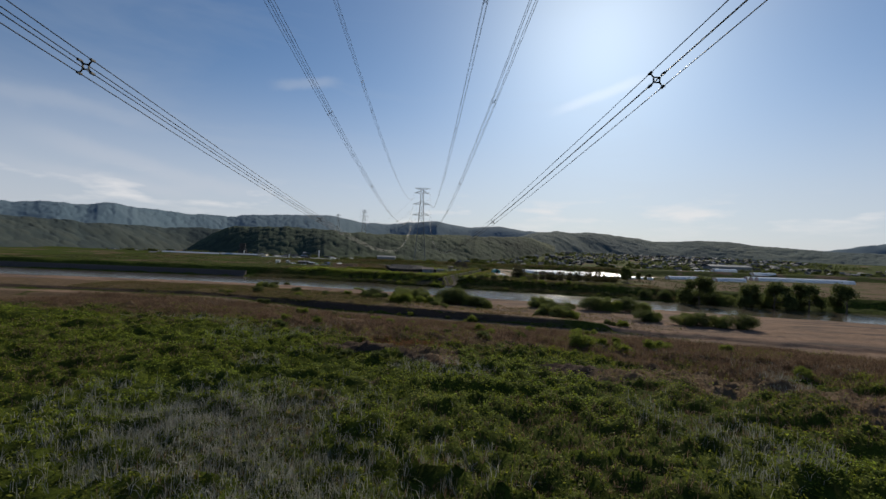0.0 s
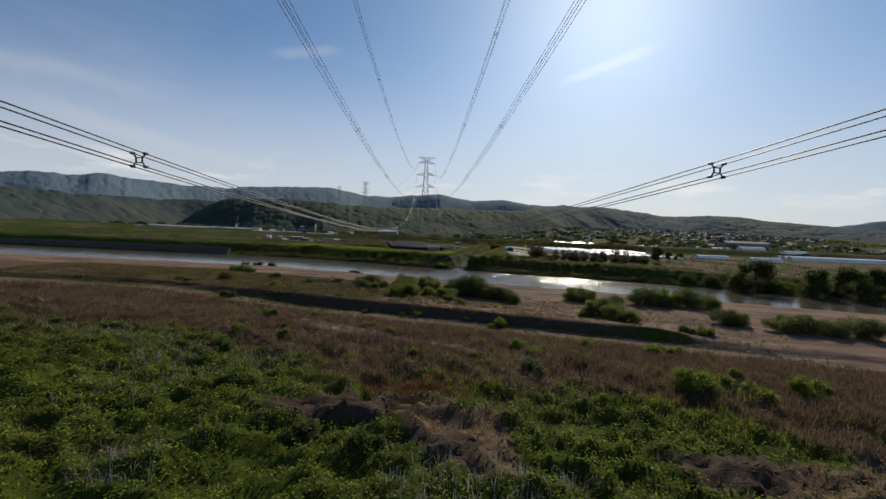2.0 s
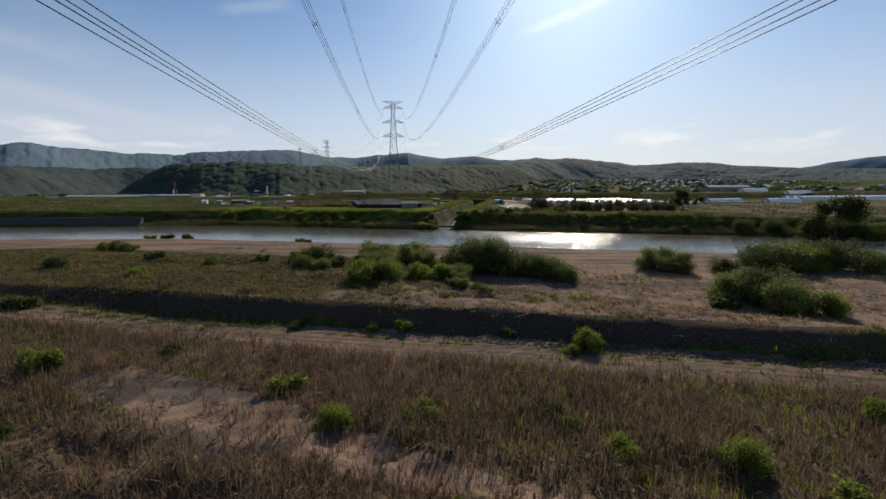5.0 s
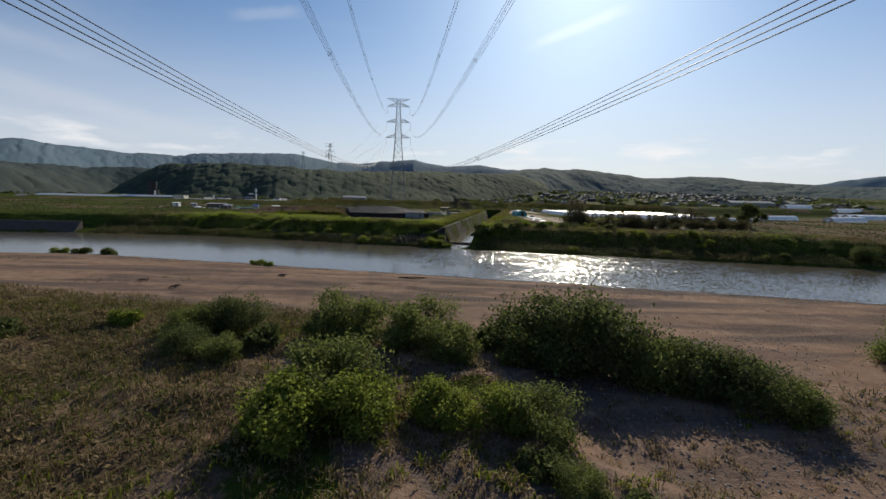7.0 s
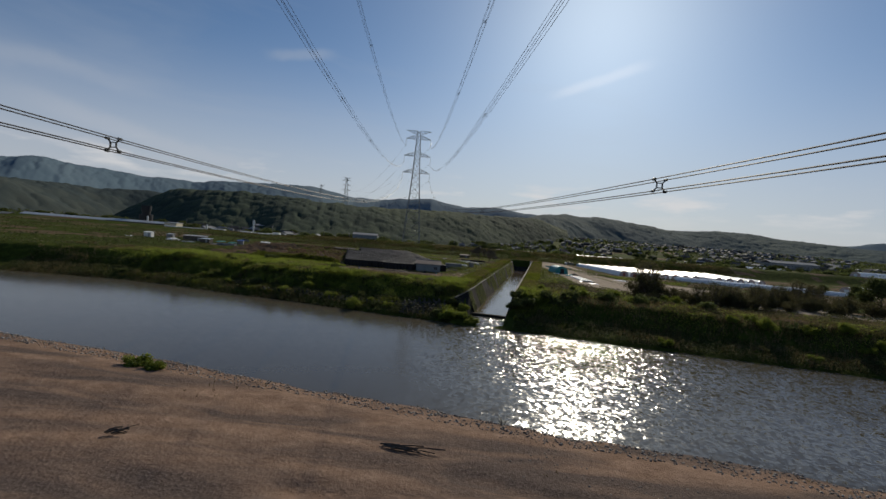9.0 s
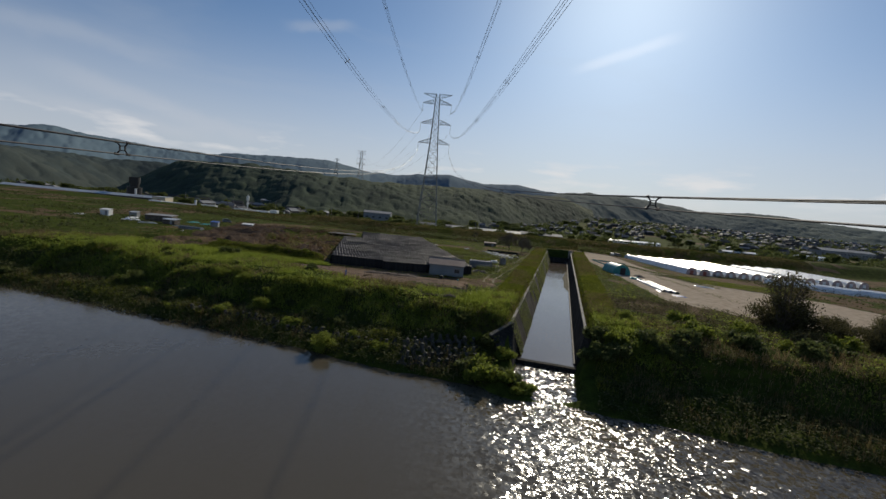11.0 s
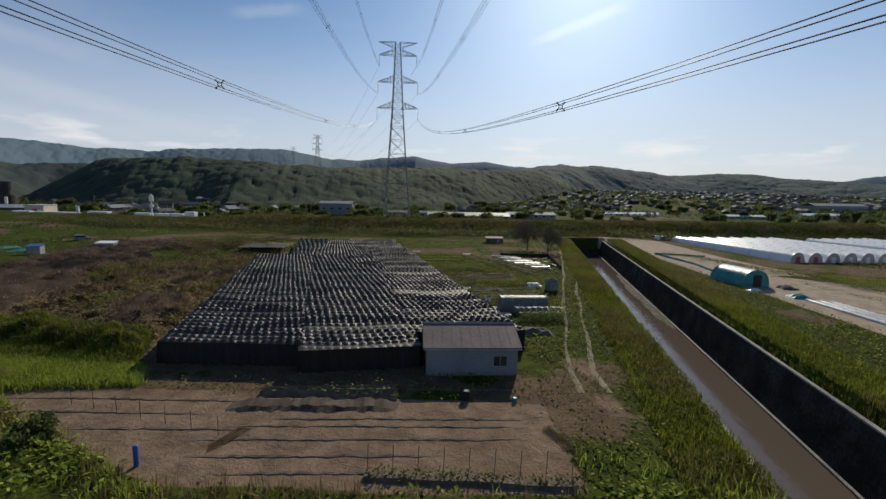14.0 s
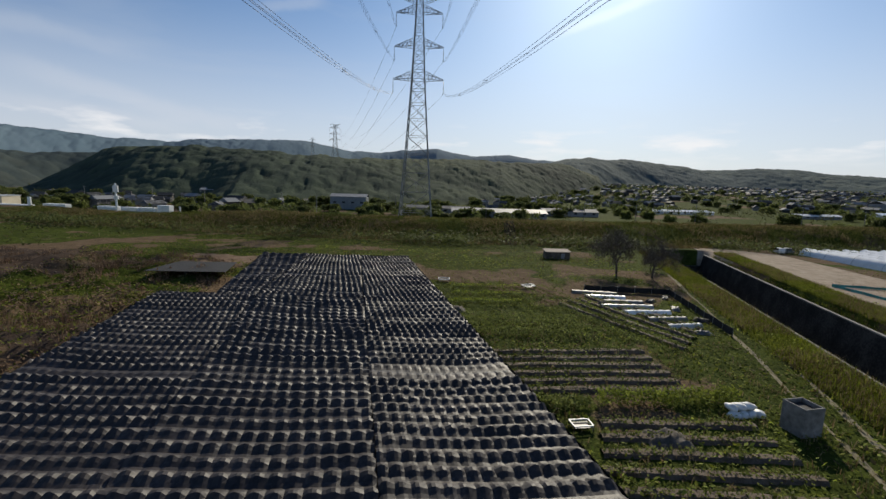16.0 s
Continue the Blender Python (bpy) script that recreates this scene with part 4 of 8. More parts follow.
def part_window(w, hgt):
    bm = bmesh.new()
    for x0, z0, x1, z1 in ((-w / 2, 0, w / 2, 0), (-w / 2, hgt, w / 2, hgt), (-w / 2, 0, -w / 2, hgt), (w / 2, 0, w / 2, hgt), (0, 0, 0, hgt)):
        beam(bm, (x0, 0, z0), (x1, 0, z1), 0.06)
    f = part("window", bm, M_grey)
    bm = bmesh.new()
    box(bm, w - 0.05, 0.02, hgt - 0.05, (0, 0.005, 0.025))
    part("pane", bm, M_glass, f, "dark window glass")
    return f


M_glass = material("dark_window_glass", ramp3((0.02, 0.025, 0.03), (0.03, 0.035, 0.04), (0.045, 0.05, 0.055)), 0.5, rough=0.08, bump=0, spec=0.6)
hut()


# ---- pylon ----
PYLON = (-27.5, 518.4)


def pylon(name_label, base_z, top_z, arms, base_w, at, bays=9, turn=0.0, earth=9.6):
    """A lattice transmission tower. arms: (height, half width); the body tapers to a waist below the lowest arm."""
    h = thing("transmission_pylon", name_label, "pylon", pose(at[0], at[1], base_z, 0, 0, turn))
    T = top_z - base_z
    low = arms[-1][0] - base_z

    def half(z):
        if z < low:
            return base_w / 2 + (2.6 - base_w / 2) * (z / low) ** 0.86
        return 2.6 + (1.15 - 2.6) * (z - low) / (T - low)

    corner = lambda z, k: Vector((half(z) * (1, -1, -1, 1)[k], half(z) * (1, 1, -1, -1)[k], z))
    levels = [low * (1 - (1 - i / bays) ** 1.25) for i in range(bays + 1)]
    n_up = 9
    levels += [low + (T - low) * (i + 1) / n_up for i in range(n_up)]
    for k in range(4):
        bm = bmesh.new()
        tube(bm, [corner(a, k) for a in levels], 0.42)
        part("leg", bm, M_steel, h)
    for k in range(4):
        bm = bmesh.new()
        j = (k + 1) % 4
        for i, (a, b) in enumerate(zip(levels, levels[1:])):
            w = 0.2 if a < low else 0.17
            beam(bm, corner(a, k), corner(b, j), w)
            beam(bm, corner(a, j), corner(b, k), w)
            if i > 0:
                beam(bm, corner(a, k), corner(a, j), w)
            if a < low * 0.5:
                m = (corner(a, k) + corner(a, j)) / 2
                x = (corner(a, k) + corner(a, j) + corner(b, k) + corner(b, j)) / 4
                beam(bm, m, x, 0.13)
                beam(bm, corner(a, k).lerp(corner(b, k), 0.5), corner(a, k).lerp(corner(b, j), 0.25), 0.12)
                beam(bm, corner(a, j).lerp(corner(b, j), 0.5), corner(a, j).lerp(corner(b, k), 0.25), 0.12)
        part("bracing", bm, M_steel, h)
    tips = []
    for n, (az, wide) in enumerate(arms):
        z = az - base_z
        for s in (-1, 1):
            bm = bmesh.new()
            w, tip = half(z), Vector((s * wide, 0, z))
            up = 3.1
            lows = [Vector((s * w, y, z)) for y in (-w, w)]
            ups = [Vector((s * half(z + up), y, z + up)) for y in (-half(z + up), half(z + up))]
            for a in lows + ups:
                beam(bm, a, tip + (Vector((0, 0, 0.25)) if a in ups else Vector()), 0.24)
            for i in range(1, 5):
                t0, t1 = (i - 1) / 5, i / 5
                for e in (0, 1):
                    beam(bm, lows[e].lerp(tip, t1), ups[e].lerp(tip, t1), 0.12)
                    beam(bm, lows[e].lerp(tip, t0), ups[e].lerp(tip, t1), 0.12)
                beam(bm, lows[0].lerp(tip, t1), lows[1].lerp(tip, t1), 0.1)
                beam(bm, ups[0].lerp(tip, t0), lows[0].lerp(tip, t1), 0.1)
            part("crossarm", bm, M_steel, h)
            bm = bmesh.new()
            beam(bm, tip, tip - Vector((0, 0, 5.0)), 0.09, 6)
            for i in range(16):
                zc = 0.5 + i * 0.27
                r = bmesh.ops.create_cone(bm, cap_ends=True, segments=8, radius1=0.19, radius2=0.06, depth=0.12)
                bmesh.ops.translate(bm, verts=r["verts"], vec=tip - Vector((0, 0, zc)))
            bmesh.ops.create_cone(bm, cap_ends=True, segments=8, radius1=0.3, radius2=0.3, depth=0.1, matrix=Matrix.Translation(tip - Vector((0, 0, 4.95))))
            part("insulator_string", bm, M_insul, h, "string of glazed discs")
    for s in (-1, 1):
        bm = bmesh.new()
        w = half(T)
        tip = Vector((s * earth, 0, T))
        for y in (-w, w):
            beam(bm, (s * w, y, T), tip, 0.2)
            b = Vector((s * half(T - 2.8), y, T - 2.8))
            beam(bm, b, tip, 0.2)
            for i in range(1, 5):
                beam(bm, Vector((s * w, y, T)).lerp(tip, i / 5), b.lerp(tip, i / 5), 0.11)
                beam(bm, Vector((s * w, y, T)).lerp(tip, (i - 1) / 5), b.lerp(tip, i / 5), 0.11)
        part("earth_wire_arm", bm, M_steel, h)
    for k in range(4):
        bm = bmesh.new()
        p = corner(0, k)
        box(bm, 1.6, 1.6, 1.4, (p.x, p.y, -0.9), 0.1)
        part("footing", bm, M_conc, h)
    return h


ARMS = [(82.2, 9.3), (69.4, 9.9), (56.8, 10.3)]
pylon("tall grey lattice pylon carrying six conductor bundles", gz(*PYLON), 88.5, ARMS, 14.6, PYLON)

# ---- conductors ----
# (which side, plan drift, slope, curvature, height at the pylon, half width there, cubic of height, square of drift)
SPANS = [(1, 0.05084, 0.21661, 0.3649, 51.6, 10.3, -0.089, -0.057), (-1, 0.05174, 0.20058, 0.2821, 51.6, 10.3, 0.010, -0.022), (1, 0.0482, 0.2070, 0.3066, 64.2, 9.9, 0.0, 0.0), (-1, 0.0514, 0.1963, 0.2747, 64.2, 9.9, 0.0, 0.0),
         (1, 0.0466, 0.2079, 0.3012, 77.0, 9.3, 0.0, 0.0), (-1, 0.0434, 0.1544, 0.2256, 77.0, 9.3, 0.0, 0.0)]


def span_at(s, y):
    side, k, a, b, z, w, c, e = s
    d = PYLON[1] - y
    return Vector((PYLON[0] + side * w + k * d + e * (d / 100) ** 2, y, z - a * d + b * d * d / 1000 + c * (d / 100) ** 3))


def spacer(at, parent):
    """A spacer that keeps four conductors apart: a square body, and four arms that end in clamps."""
    x, y, z = at
    q = 0.22
    ring = [(-0.12, -0.10), (0.12, -0.10), (0.12, 0.10), (-0.12, 0.10)]
    bm = bmesh.new()
    vo = [[bm.verts.new((x + cx * k, y + dy, z + cz * k)) for cx, cz in ring] for dy in (-0.03, 0.03) for k in (1.0, 0.72)]
    for i in range(4):
        j = (i + 1) % 4
        for a, c in ((0, 1), (3, 2), (2, 0), (1, 3)):
            bm.faces.new((vo[a][i], vo[a][j], vo[c][j], vo[c][i]))
    bmesh.ops.recalc_face_normals(bm, faces=bm.faces)
    sp = part("spacer", bm, M_black, parent, "black four-armed conductor spacer")
    for (sx, sz), c in zip(((-1, -1), (1, -1), (1, 1), (-1, 1)), ring):
        bm = bmesh.new()
        p = Vector((x + sx * q, y, z + sz * q))
        beam(bm, (x + c[0] * 0.9, y, z + c[1] * 0.9), p, 0.055, 6)
        beam(bm, p - Vector((0, 0.09, 0)), p + Vector((0, 0.09, 0)), 0.10, 6)
        part("clamp_arm", bm, M_black, sp)


def conductors(n, s, spacer_ys):
    h = thing("conductor_bundle", "bundle of four sagging aluminium power conductors", "power line", group="conductor bundles")
    ys = np.r_[np.arange(-130, 518, 6), 518.4]
    for dx, dz in ((-0.22, -0.22), (0.22, -0.22), (0.22, 0.22), (-0.22, 0.22)):
        bm = bmesh.new()
        prev = None
        for y in ys:
            c = span_at(s, y) + Vector((dx, 0, dz - 0.1))
            ring = [bm.verts.new(c + Vector((0.02 * math.cos(t), 0, 0.02 * math.sin(t)))) for t in (0, 1.57, 3.14, 4.71)]
            if prev:
                for i in range(4):
                    bm.faces.new((prev[i], prev[(i + 1) % 4], ring[(i + 1) % 4], ring[i]))
            prev = ring
        part("conductor", bm, M_wire, h)
    for y in spacer_ys:
        c = span_at(s, y)
        spacer((c.x, c.y, c.z - 0.1), h)
    return h


SPACER_Y = [-30, 15, 50, 93, 138.5, 193.5, 237, 274.5, 313, 353, 396, 440, 482]
for n, s in enumerate(SPANS):
    conductors(n, s, SPACER_Y)


# ---- hills ----
def canopy_bumps(x, y, size, seed):
    """Rounded crowns on a jittered grid: height 0 to 1 and a tone for each crown."""
    rs = np.random.RandomState(seed)
    jx, jy, tone, rad = rs.rand(128, 128), rs.rand(128, 128), rs.rand(128, 128), 0.65 + 0.5 * rs.rand(128, 128)
    i0, j0 = np.floor(x / size).astype(int), np.floor(y / size).astype(int)
    best, shade = np.zeros_like(x), np.zeros_like(x)
    for di in (-1, 0, 1):
        for dj in (-1, 0, 1):
            a, b = (i0 + di) % 128, (j0 + dj) % 128
            cx, cy = (i0 + di + jx[a, b]) * size, (j0 + dj + jy[a, b]) * size
            r = rad[a, b] * size * 0.85
            h = np.sqrt(np.clip(1 - ((x - cx) ** 2 + (y - cy) ** 2) / r**2, 0, 1)) * (0.7 + 0.6 * tone[a, b])
            up = h > best
            best, shade = np.where(up, h, best), np.where(up, tone[a, b], shade)
    return best, shade


def wood_material(name, stops, rough_scale, bump=1.0):
    m = bpy.data.materials.new(name)
    m.use_nodes = True
    n, l = m.node_tree.nodes, m.node_tree.links
    b = n["Principled BSDF"]
    b.inputs["Roughness"].default_value, b.inputs["Specular IOR Level"].default_value = 1.0, 0.05
    at, co, no = n.new("ShaderNodeAttribute"), n.new("ShaderNodeTexCoord"), n.new("ShaderNodeTexNoise")
    at.attribute_name = "tone"
    no.inputs["Scale"].default_value, no.inputs["Detail"].default_value = rough_scale, 6
    l.new(co.outputs["Object"], no.inputs["Vector"])
    ad, r = n.new("ShaderNodeMath"), n.new("ShaderNodeValToRGB")
    ad.operation = "MULTIPLY_ADD"
    ad.inputs[1].default_value = 0.55
    sc = n.new("ShaderNodeMath")
    sc.operation = "MULTIPLY"
    sc.inputs[1].default_value = 0.45
    l.new(no.outputs["Fac"], sc.inputs[0])
    l.new(at.outputs["Fac"], ad.inputs[0])
    l.new(sc.outputs[0], ad.inputs[2])
    while len(r.color_ramp.elements) < len(stops):
        r.color_ramp.elements.new(0.5)
    for e, (p, c) in zip(r.color_ramp.elements, stops):
        e.position, e.color = p, (*c, 1)
    l.new(ad.outputs[0], r.inputs["Fac"])
    l.new(r.outputs["Color"], b.inputs["Base Color"])
    bp, fi = n.new("ShaderNodeBump"), n.new("ShaderNodeTexNoise")
    fi.inputs["Scale"].default_value, fi.inputs["Detail"].default_value = rough_scale * 8, 3
    l.new(co.outputs["Object"], fi.inputs["Vector"])
    bp.inputs["Strength"].default_value, bp.inputs["Distance"].default_value = bump * 0.5, 1.2
    l.new(fi.outputs["Fac"], bp.inputs["Height"])
    l.new(bp.outputs["Normal"], b.inputs["Normal"])
    return m


# Blue tint in all but the near wood puts distance haze into colour.
M_wood = wood_material("haze_tinted_woodland", [(0.15, (0.054, 0.078, 0.084)), (0.4, (0.068, 0.094, 0.097)), (0.6, (0.080, 0.106, 0.102)), (0.85, (0.104, 0.124, 0.106))], 0.05)
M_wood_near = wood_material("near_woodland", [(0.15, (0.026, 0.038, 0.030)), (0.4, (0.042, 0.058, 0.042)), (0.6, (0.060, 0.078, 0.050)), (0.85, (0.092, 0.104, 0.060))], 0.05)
M_wood_far = wood_material("haze_tinted_far_woodland", [(0.2, (0.098, 0.145, 0.182)), (0.5, (0.108, 0.157, 0.194)), (0.8, (0.120, 0.168, 0.204))], 0.02, 0.06)
M_wood_mid = wood_material("haze_tinted_mid_woodland", [(0.2, (0.030, 0.043, 0.047)), (0.5, (0.042, 0.057, 0.058)), (0.8, (0.062, 0.074, 0.066))], 0.03, 0.6)

HUB = (0.0, 0.0)


def ridge(name, az, top, r_front, r_crest, r_back, n_az, n_r, tree, tree_h, mat, label, seed, base=-5.2, lumps=6.0, crest=6.0):
    """A wooded ridge round the valley: heights along a fan of bearings."""
    A = np.radians(np.linspace(az[0], az[-1], n_az))
    u = np.linspace(0, 1, n_r)
    AA, UU = np.meshgrid(A, u)
    rf = np.interp(np.degrees(A), az, r_front)[None] if isinstance(r_front, (list, tuple)) else r_front
    rc = np.interp(np.degrees(A), az, r_crest)[None] if isinstance(r_crest, (list, tuple)) else r_crest
    rb = rc + r_back
    R = np.where(UU < 0.7, rf + (rc - rf) * UU / 0.7, rc + (rb - rc) * (UU - 0.7) / 0.3)
    X, Y = HUB[0] + R * np.sin(AA), HUB[1] + R * np.cos(AA)
    H = np.interp(np.degrees(AA), az, top)
    ends = np.clip(np.minimum(np.degrees(AA) - az[0], az[-1] - np.degrees(AA)) / 4, 0, 1)
    H = H + ends * crest * (fbm(np.degrees(AA), R * 0.001, 2.3, 4, seed + 40))
    f = np.where(UU < 0.7, np.sin(np.clip(UU / 0.7, 0, 1) * math.pi / 2) ** 1.35, 1 - 0.5 * smooth(0.7, 1.0, UU))
    spur = 1 - 2 * np.abs(fbm(X, Y, 240, 4, seed))
    Z = base + (H - base - tree_h * 0.6) * f + (spur * lumps + fbm(X, Y, 90, 3, seed + 1) * lumps * 0.5) * np.sin(np.clip(UU / 0.7, 0, 1) * math.pi) ** 0.7
    h, tone = canopy_bumps(X, Y, tree, seed)
    Z = Z + h * tree_h * smooth(0.0, 0.05, UU)
    nx = n_az
    co = np.stack([X, Y, Z], -1).reshape(-1, 3)
    i = (np.arange(n_r - 1)[:, None] * nx + np.arange(nx - 1)[None]).ravel()
    quads = np.stack([i, i + 1, i + nx + 1, i + nx], 1)
    me = bpy.data.meshes.new(name)
    me.vertices.add(len(co))
    me.vertices.foreach_set("co", co.ravel())
    me.loops.add(quads.size)
    me.loops.foreach_set("vertex_index", quads.ravel().astype(np.int32))
    me.polygons.add(len(quads))
    me.polygons.foreach_set("loop_start", np.arange(0, quads.size, 4, dtype=np.int32))
    me.polygons.foreach_set("use_smooth", np.ones(len(quads), dtype=bool))
    me.update(calc_edges=True)
    wide = fbm(X, Y, 160, 3, seed + 5)
    point_mask(me, "tone", np.clip(tone * 0.4 + 0.3 + 0.75 * wide, 0, 1))
    me.materials.append(mat)
    return tagged(new(name, me), label, "hill", kind="stuff")


# far blue range, the ridge above the village, the dark hill, and the mountains down the valley
LEFT_AZ = [-82, -60, -50, -45, -41, -37, -33, -30, -26, -22, -18]
LEFT_TOP = [44, 42, 38, 39, 42, 44, 45, 44, 42, 38, 12]
LEFT_R = [920, 920, 920, 950, 1000, 1080, 1180, 1260, 1310, 1340, 1380]
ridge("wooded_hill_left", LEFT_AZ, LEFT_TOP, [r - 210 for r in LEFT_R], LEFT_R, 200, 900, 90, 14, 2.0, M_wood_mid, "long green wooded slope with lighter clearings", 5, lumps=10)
FAR_AZ = [-66, -50, -45, -41, -38, -35, -33, -30, -26, -23, -20, -17, -14, -12, -10, -7, -4, -1, 3, 7, 10, 14, 18, 24]
FAR_TOP = [108, 100, 92, 100, 104, 106, 104, 102, 104, 118, 132, 138, 144, 140, 137, 149, 164, 176, 154, 180, 160, 150, 120, 40]
FAR_R = [1400, 1430, 1450, 1450, 1480, 1530, 1600, 1700, 1800, 1800, 1850, 1900, 2000, 2100, 2300, 2450, 2500, 2500, 2700, 2850, 2900, 2950, 3000, 3000]
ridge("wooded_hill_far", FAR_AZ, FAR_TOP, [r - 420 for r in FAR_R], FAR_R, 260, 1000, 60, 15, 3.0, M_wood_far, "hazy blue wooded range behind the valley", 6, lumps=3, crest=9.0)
NEAR_AZ = [-30, -28.9, -27.5, -26, -24, -22.6, -20, -18, -15, -12, -8, -4, 0, 4, 8, 11, 14]
NEAR_TOP = [-8, 13, 30, 44, 50, 51, 47, 47, 45, 46, 47, 48, 50, 54, 60, 58, 40]
NEAR_R = [1110, 1100, 1075, 1040, 1000, 975, 960, 960, 960, 970, 1000, 1020, 1050, 1120, 1250, 1350, 1450]
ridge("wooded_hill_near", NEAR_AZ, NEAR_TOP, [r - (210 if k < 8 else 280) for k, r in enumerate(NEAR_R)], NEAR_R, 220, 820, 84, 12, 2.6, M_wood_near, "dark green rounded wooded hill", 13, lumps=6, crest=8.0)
RIDGE_AZ = [-2, 3, 11, 14, 17, 20, 23, 26, 30, 34, 38, 42, 46, 50, 56, 66, 82]
RIDGE_TOP = [-6, 20, 84, 100, 108, 114, 97, 90, 94, 88, 76, 63, 54, 42, 28, 12, 6]
RIDGE_R = [1300, 1500, 1650, 1800, 1950, 2100, 2150, 2200, 2250, 2300, 2300, 2300, 2300, 2300, 2300, 2300, 2300]
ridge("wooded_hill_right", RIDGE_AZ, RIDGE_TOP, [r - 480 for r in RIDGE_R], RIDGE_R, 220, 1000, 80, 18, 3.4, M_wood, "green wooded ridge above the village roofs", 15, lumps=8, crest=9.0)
RIGHT_AZ = [36, 40, 43, 46, 50, 56, 64, 80]
RIGHT_TOP = [60, 110, 150, 185, 200, 190, 210, 190]
ridge("mountain_far", RIGHT_AZ, RIGHT_TOP, 3900, 4300, 200, 120, 20, 60, 8, M_wood_far, "far mountains tinted pale blue for haze", 25, lumps=7)


# ---- ground cover ----
def scatter(n, xr, vr, weight, seed):
    """n places on the ground, thinned by weight(x, y, v)."""
    rs = np.random.RandomState(seed)
    x = rs.uniform(*xr, n)
    v = rs.uniform(*vr, n)
    y = v - 0.28 * np.where(x < -90, -90 + (x + 90) * 0.05, x)
    keep = rs.rand(n) < weight(x, y, v)
    x, y = x[keep], y[keep]
    return x, y, height(x, y) + roughness(x, y), rs


def blades(name, x, y, z, rs, tall, wide, count, lean, mat, label, category="grass", bend=0.5):
    """Tufts of bent blades, each two triangles and a tip, in one mesh."""
    n = len(x)
    m = n * count
    X, Y, Z = (np.repeat(a, count) for a in (x, y, z))
    X = X + rs.randn(m) * wide * 3
    Y = Y + rs.randn(m) * wide * 3
    h = rs.uniform(tall[0], tall[1], m) * np.repeat(rs.uniform(0.7, 1.25, n), count)
    th, ln = rs.uniform(0, math.tau, m), np.abs(rs.randn(m)) * lean
    ph = rs.uniform(0, math.tau, m)
    dx, dy = np.cos(ph) * wide / 2, np.sin(ph) * wide / 2
    lx, ly = np.cos(th) * ln * h, np.sin(th) * ln * h
    k = 0.55
    co = np.empty((m, 5, 3))
    co[:, 0] = np.stack([X - dx, Y - dy, Z - 0.05], 1)
    co[:, 1] = np.stack([X + dx, Y + dy, Z - 0.05], 1)
    co[:, 2] = np.stack([X + dx * 0.8 + lx * k * bend, Y + dy * 0.8 + ly * k * bend, Z + h * k], 1)
    co[:, 3] = np.stack([X - dx * 0.8 + lx * k * bend, Y - dy * 0.8 + ly * k * bend, Z + h * k], 1)
    co[:, 4] = np.stack([X + lx, Y + ly, Z + h * (1 - 0.25 * np.minimum(ln, 1))], 1)
    base = np.arange(m)[:, None] * 5
    loops = np.concatenate([base + [0, 1, 2, 3], base + [3, 2, 4]], 1).ravel()
    starts = (np.arange(m)[:, None] * 7 + [0, 4]).ravel()
    me = bpy.data.meshes.new(name)
    me.vertices.add(m * 5)
    me.vertices.foreach_set("co", co.ravel())
    me.loops.add(len(loops))
    me.loops.foreach_set("vertex_index", loops.astype(np.int32))
    me.polygons.add(len(starts))
    me.polygons.foreach_set("loop_start", starts.astype(np.int32))
    me.update(calc_edges=True)
    me.materials.append(mat)
    return tagged(new(name, me), label, category, kind="stuff")


def leaf_quads(centres, normals_up, size, rs):
    """Loose leaf quads at the given centres: vertices and faces."""
    n = len(centres)
    nrm = rs.randn(n, 3) + normals_up
    nrm /= np.linalg.norm(nrm, axis=1)[:, None]
    a = np.cross(nrm, rs.randn(n, 3))
    a /= np.linalg.norm(a, axis=1)[:, None] + 1e-9
    b = np.cross(nrm, a)
    s = rs.uniform(size[0], size[1], n)[:, None]
    co = np.stack([centres - a * s - b * s * 0.15, centres - b * s * 0.55, centres + a * s + b * s * 0.1, centres + b * s * 0.55], 1)
    return co.reshape(-1, 3), np.arange(n * 4).reshape(-1, 4)


def mesh_quads(name, co, quads, mat):
    me = bpy.data.meshes.new(name)
    me.vertices.add(len(co))
    me.vertices.foreach_set("co", np.asarray(co, float).ravel())
    me.loops.add(quads.size)
    me.loops.foreach_set("vertex_index", quads.ravel().astype(np.int32))
    me.polygons.add(len(quads))
    me.polygons.foreach_set("loop_start", np.arange(0, quads.size, 4, dtype=np.int32))
    me.update(calc_edges=True)
    me.materials.append(mat)
    return me


def cover(name, x, y, z, rs, size, lift, mat, label, category="groundcover"):
    c = np.stack([x, y, z + rs.uniform(*lift, len(x))], 1)
    co, q = leaf_quads(c, np.array([0.15, 0.3, 2.2]), size, rs)
    return tagged(new(name, mesh_quads(name, co, q, mat)), label, category, kind="stuff")


def near_field(x, y, v):
    return np.clip(1.2 - (y - 40) / 150, 0.25, 1) * (np.abs(x) < 26 + 0.95 * (y - 0))


def green_w(x, y, v):
    s, d, o, p = zones(x, y)
    return near_field(x, y, v) * np.clip(1 - d * 1.1 - s - o - p, 0.02, 1) * np.clip(0.12 + 1.0 * mound(x, y), 0.08, 1)


def dry_w(x, y, v):
    s, d, o, p = zones(x, y)
    return near_field(x, y, v) * np.clip(d * 1.2 - s - p, 0.03, 1)


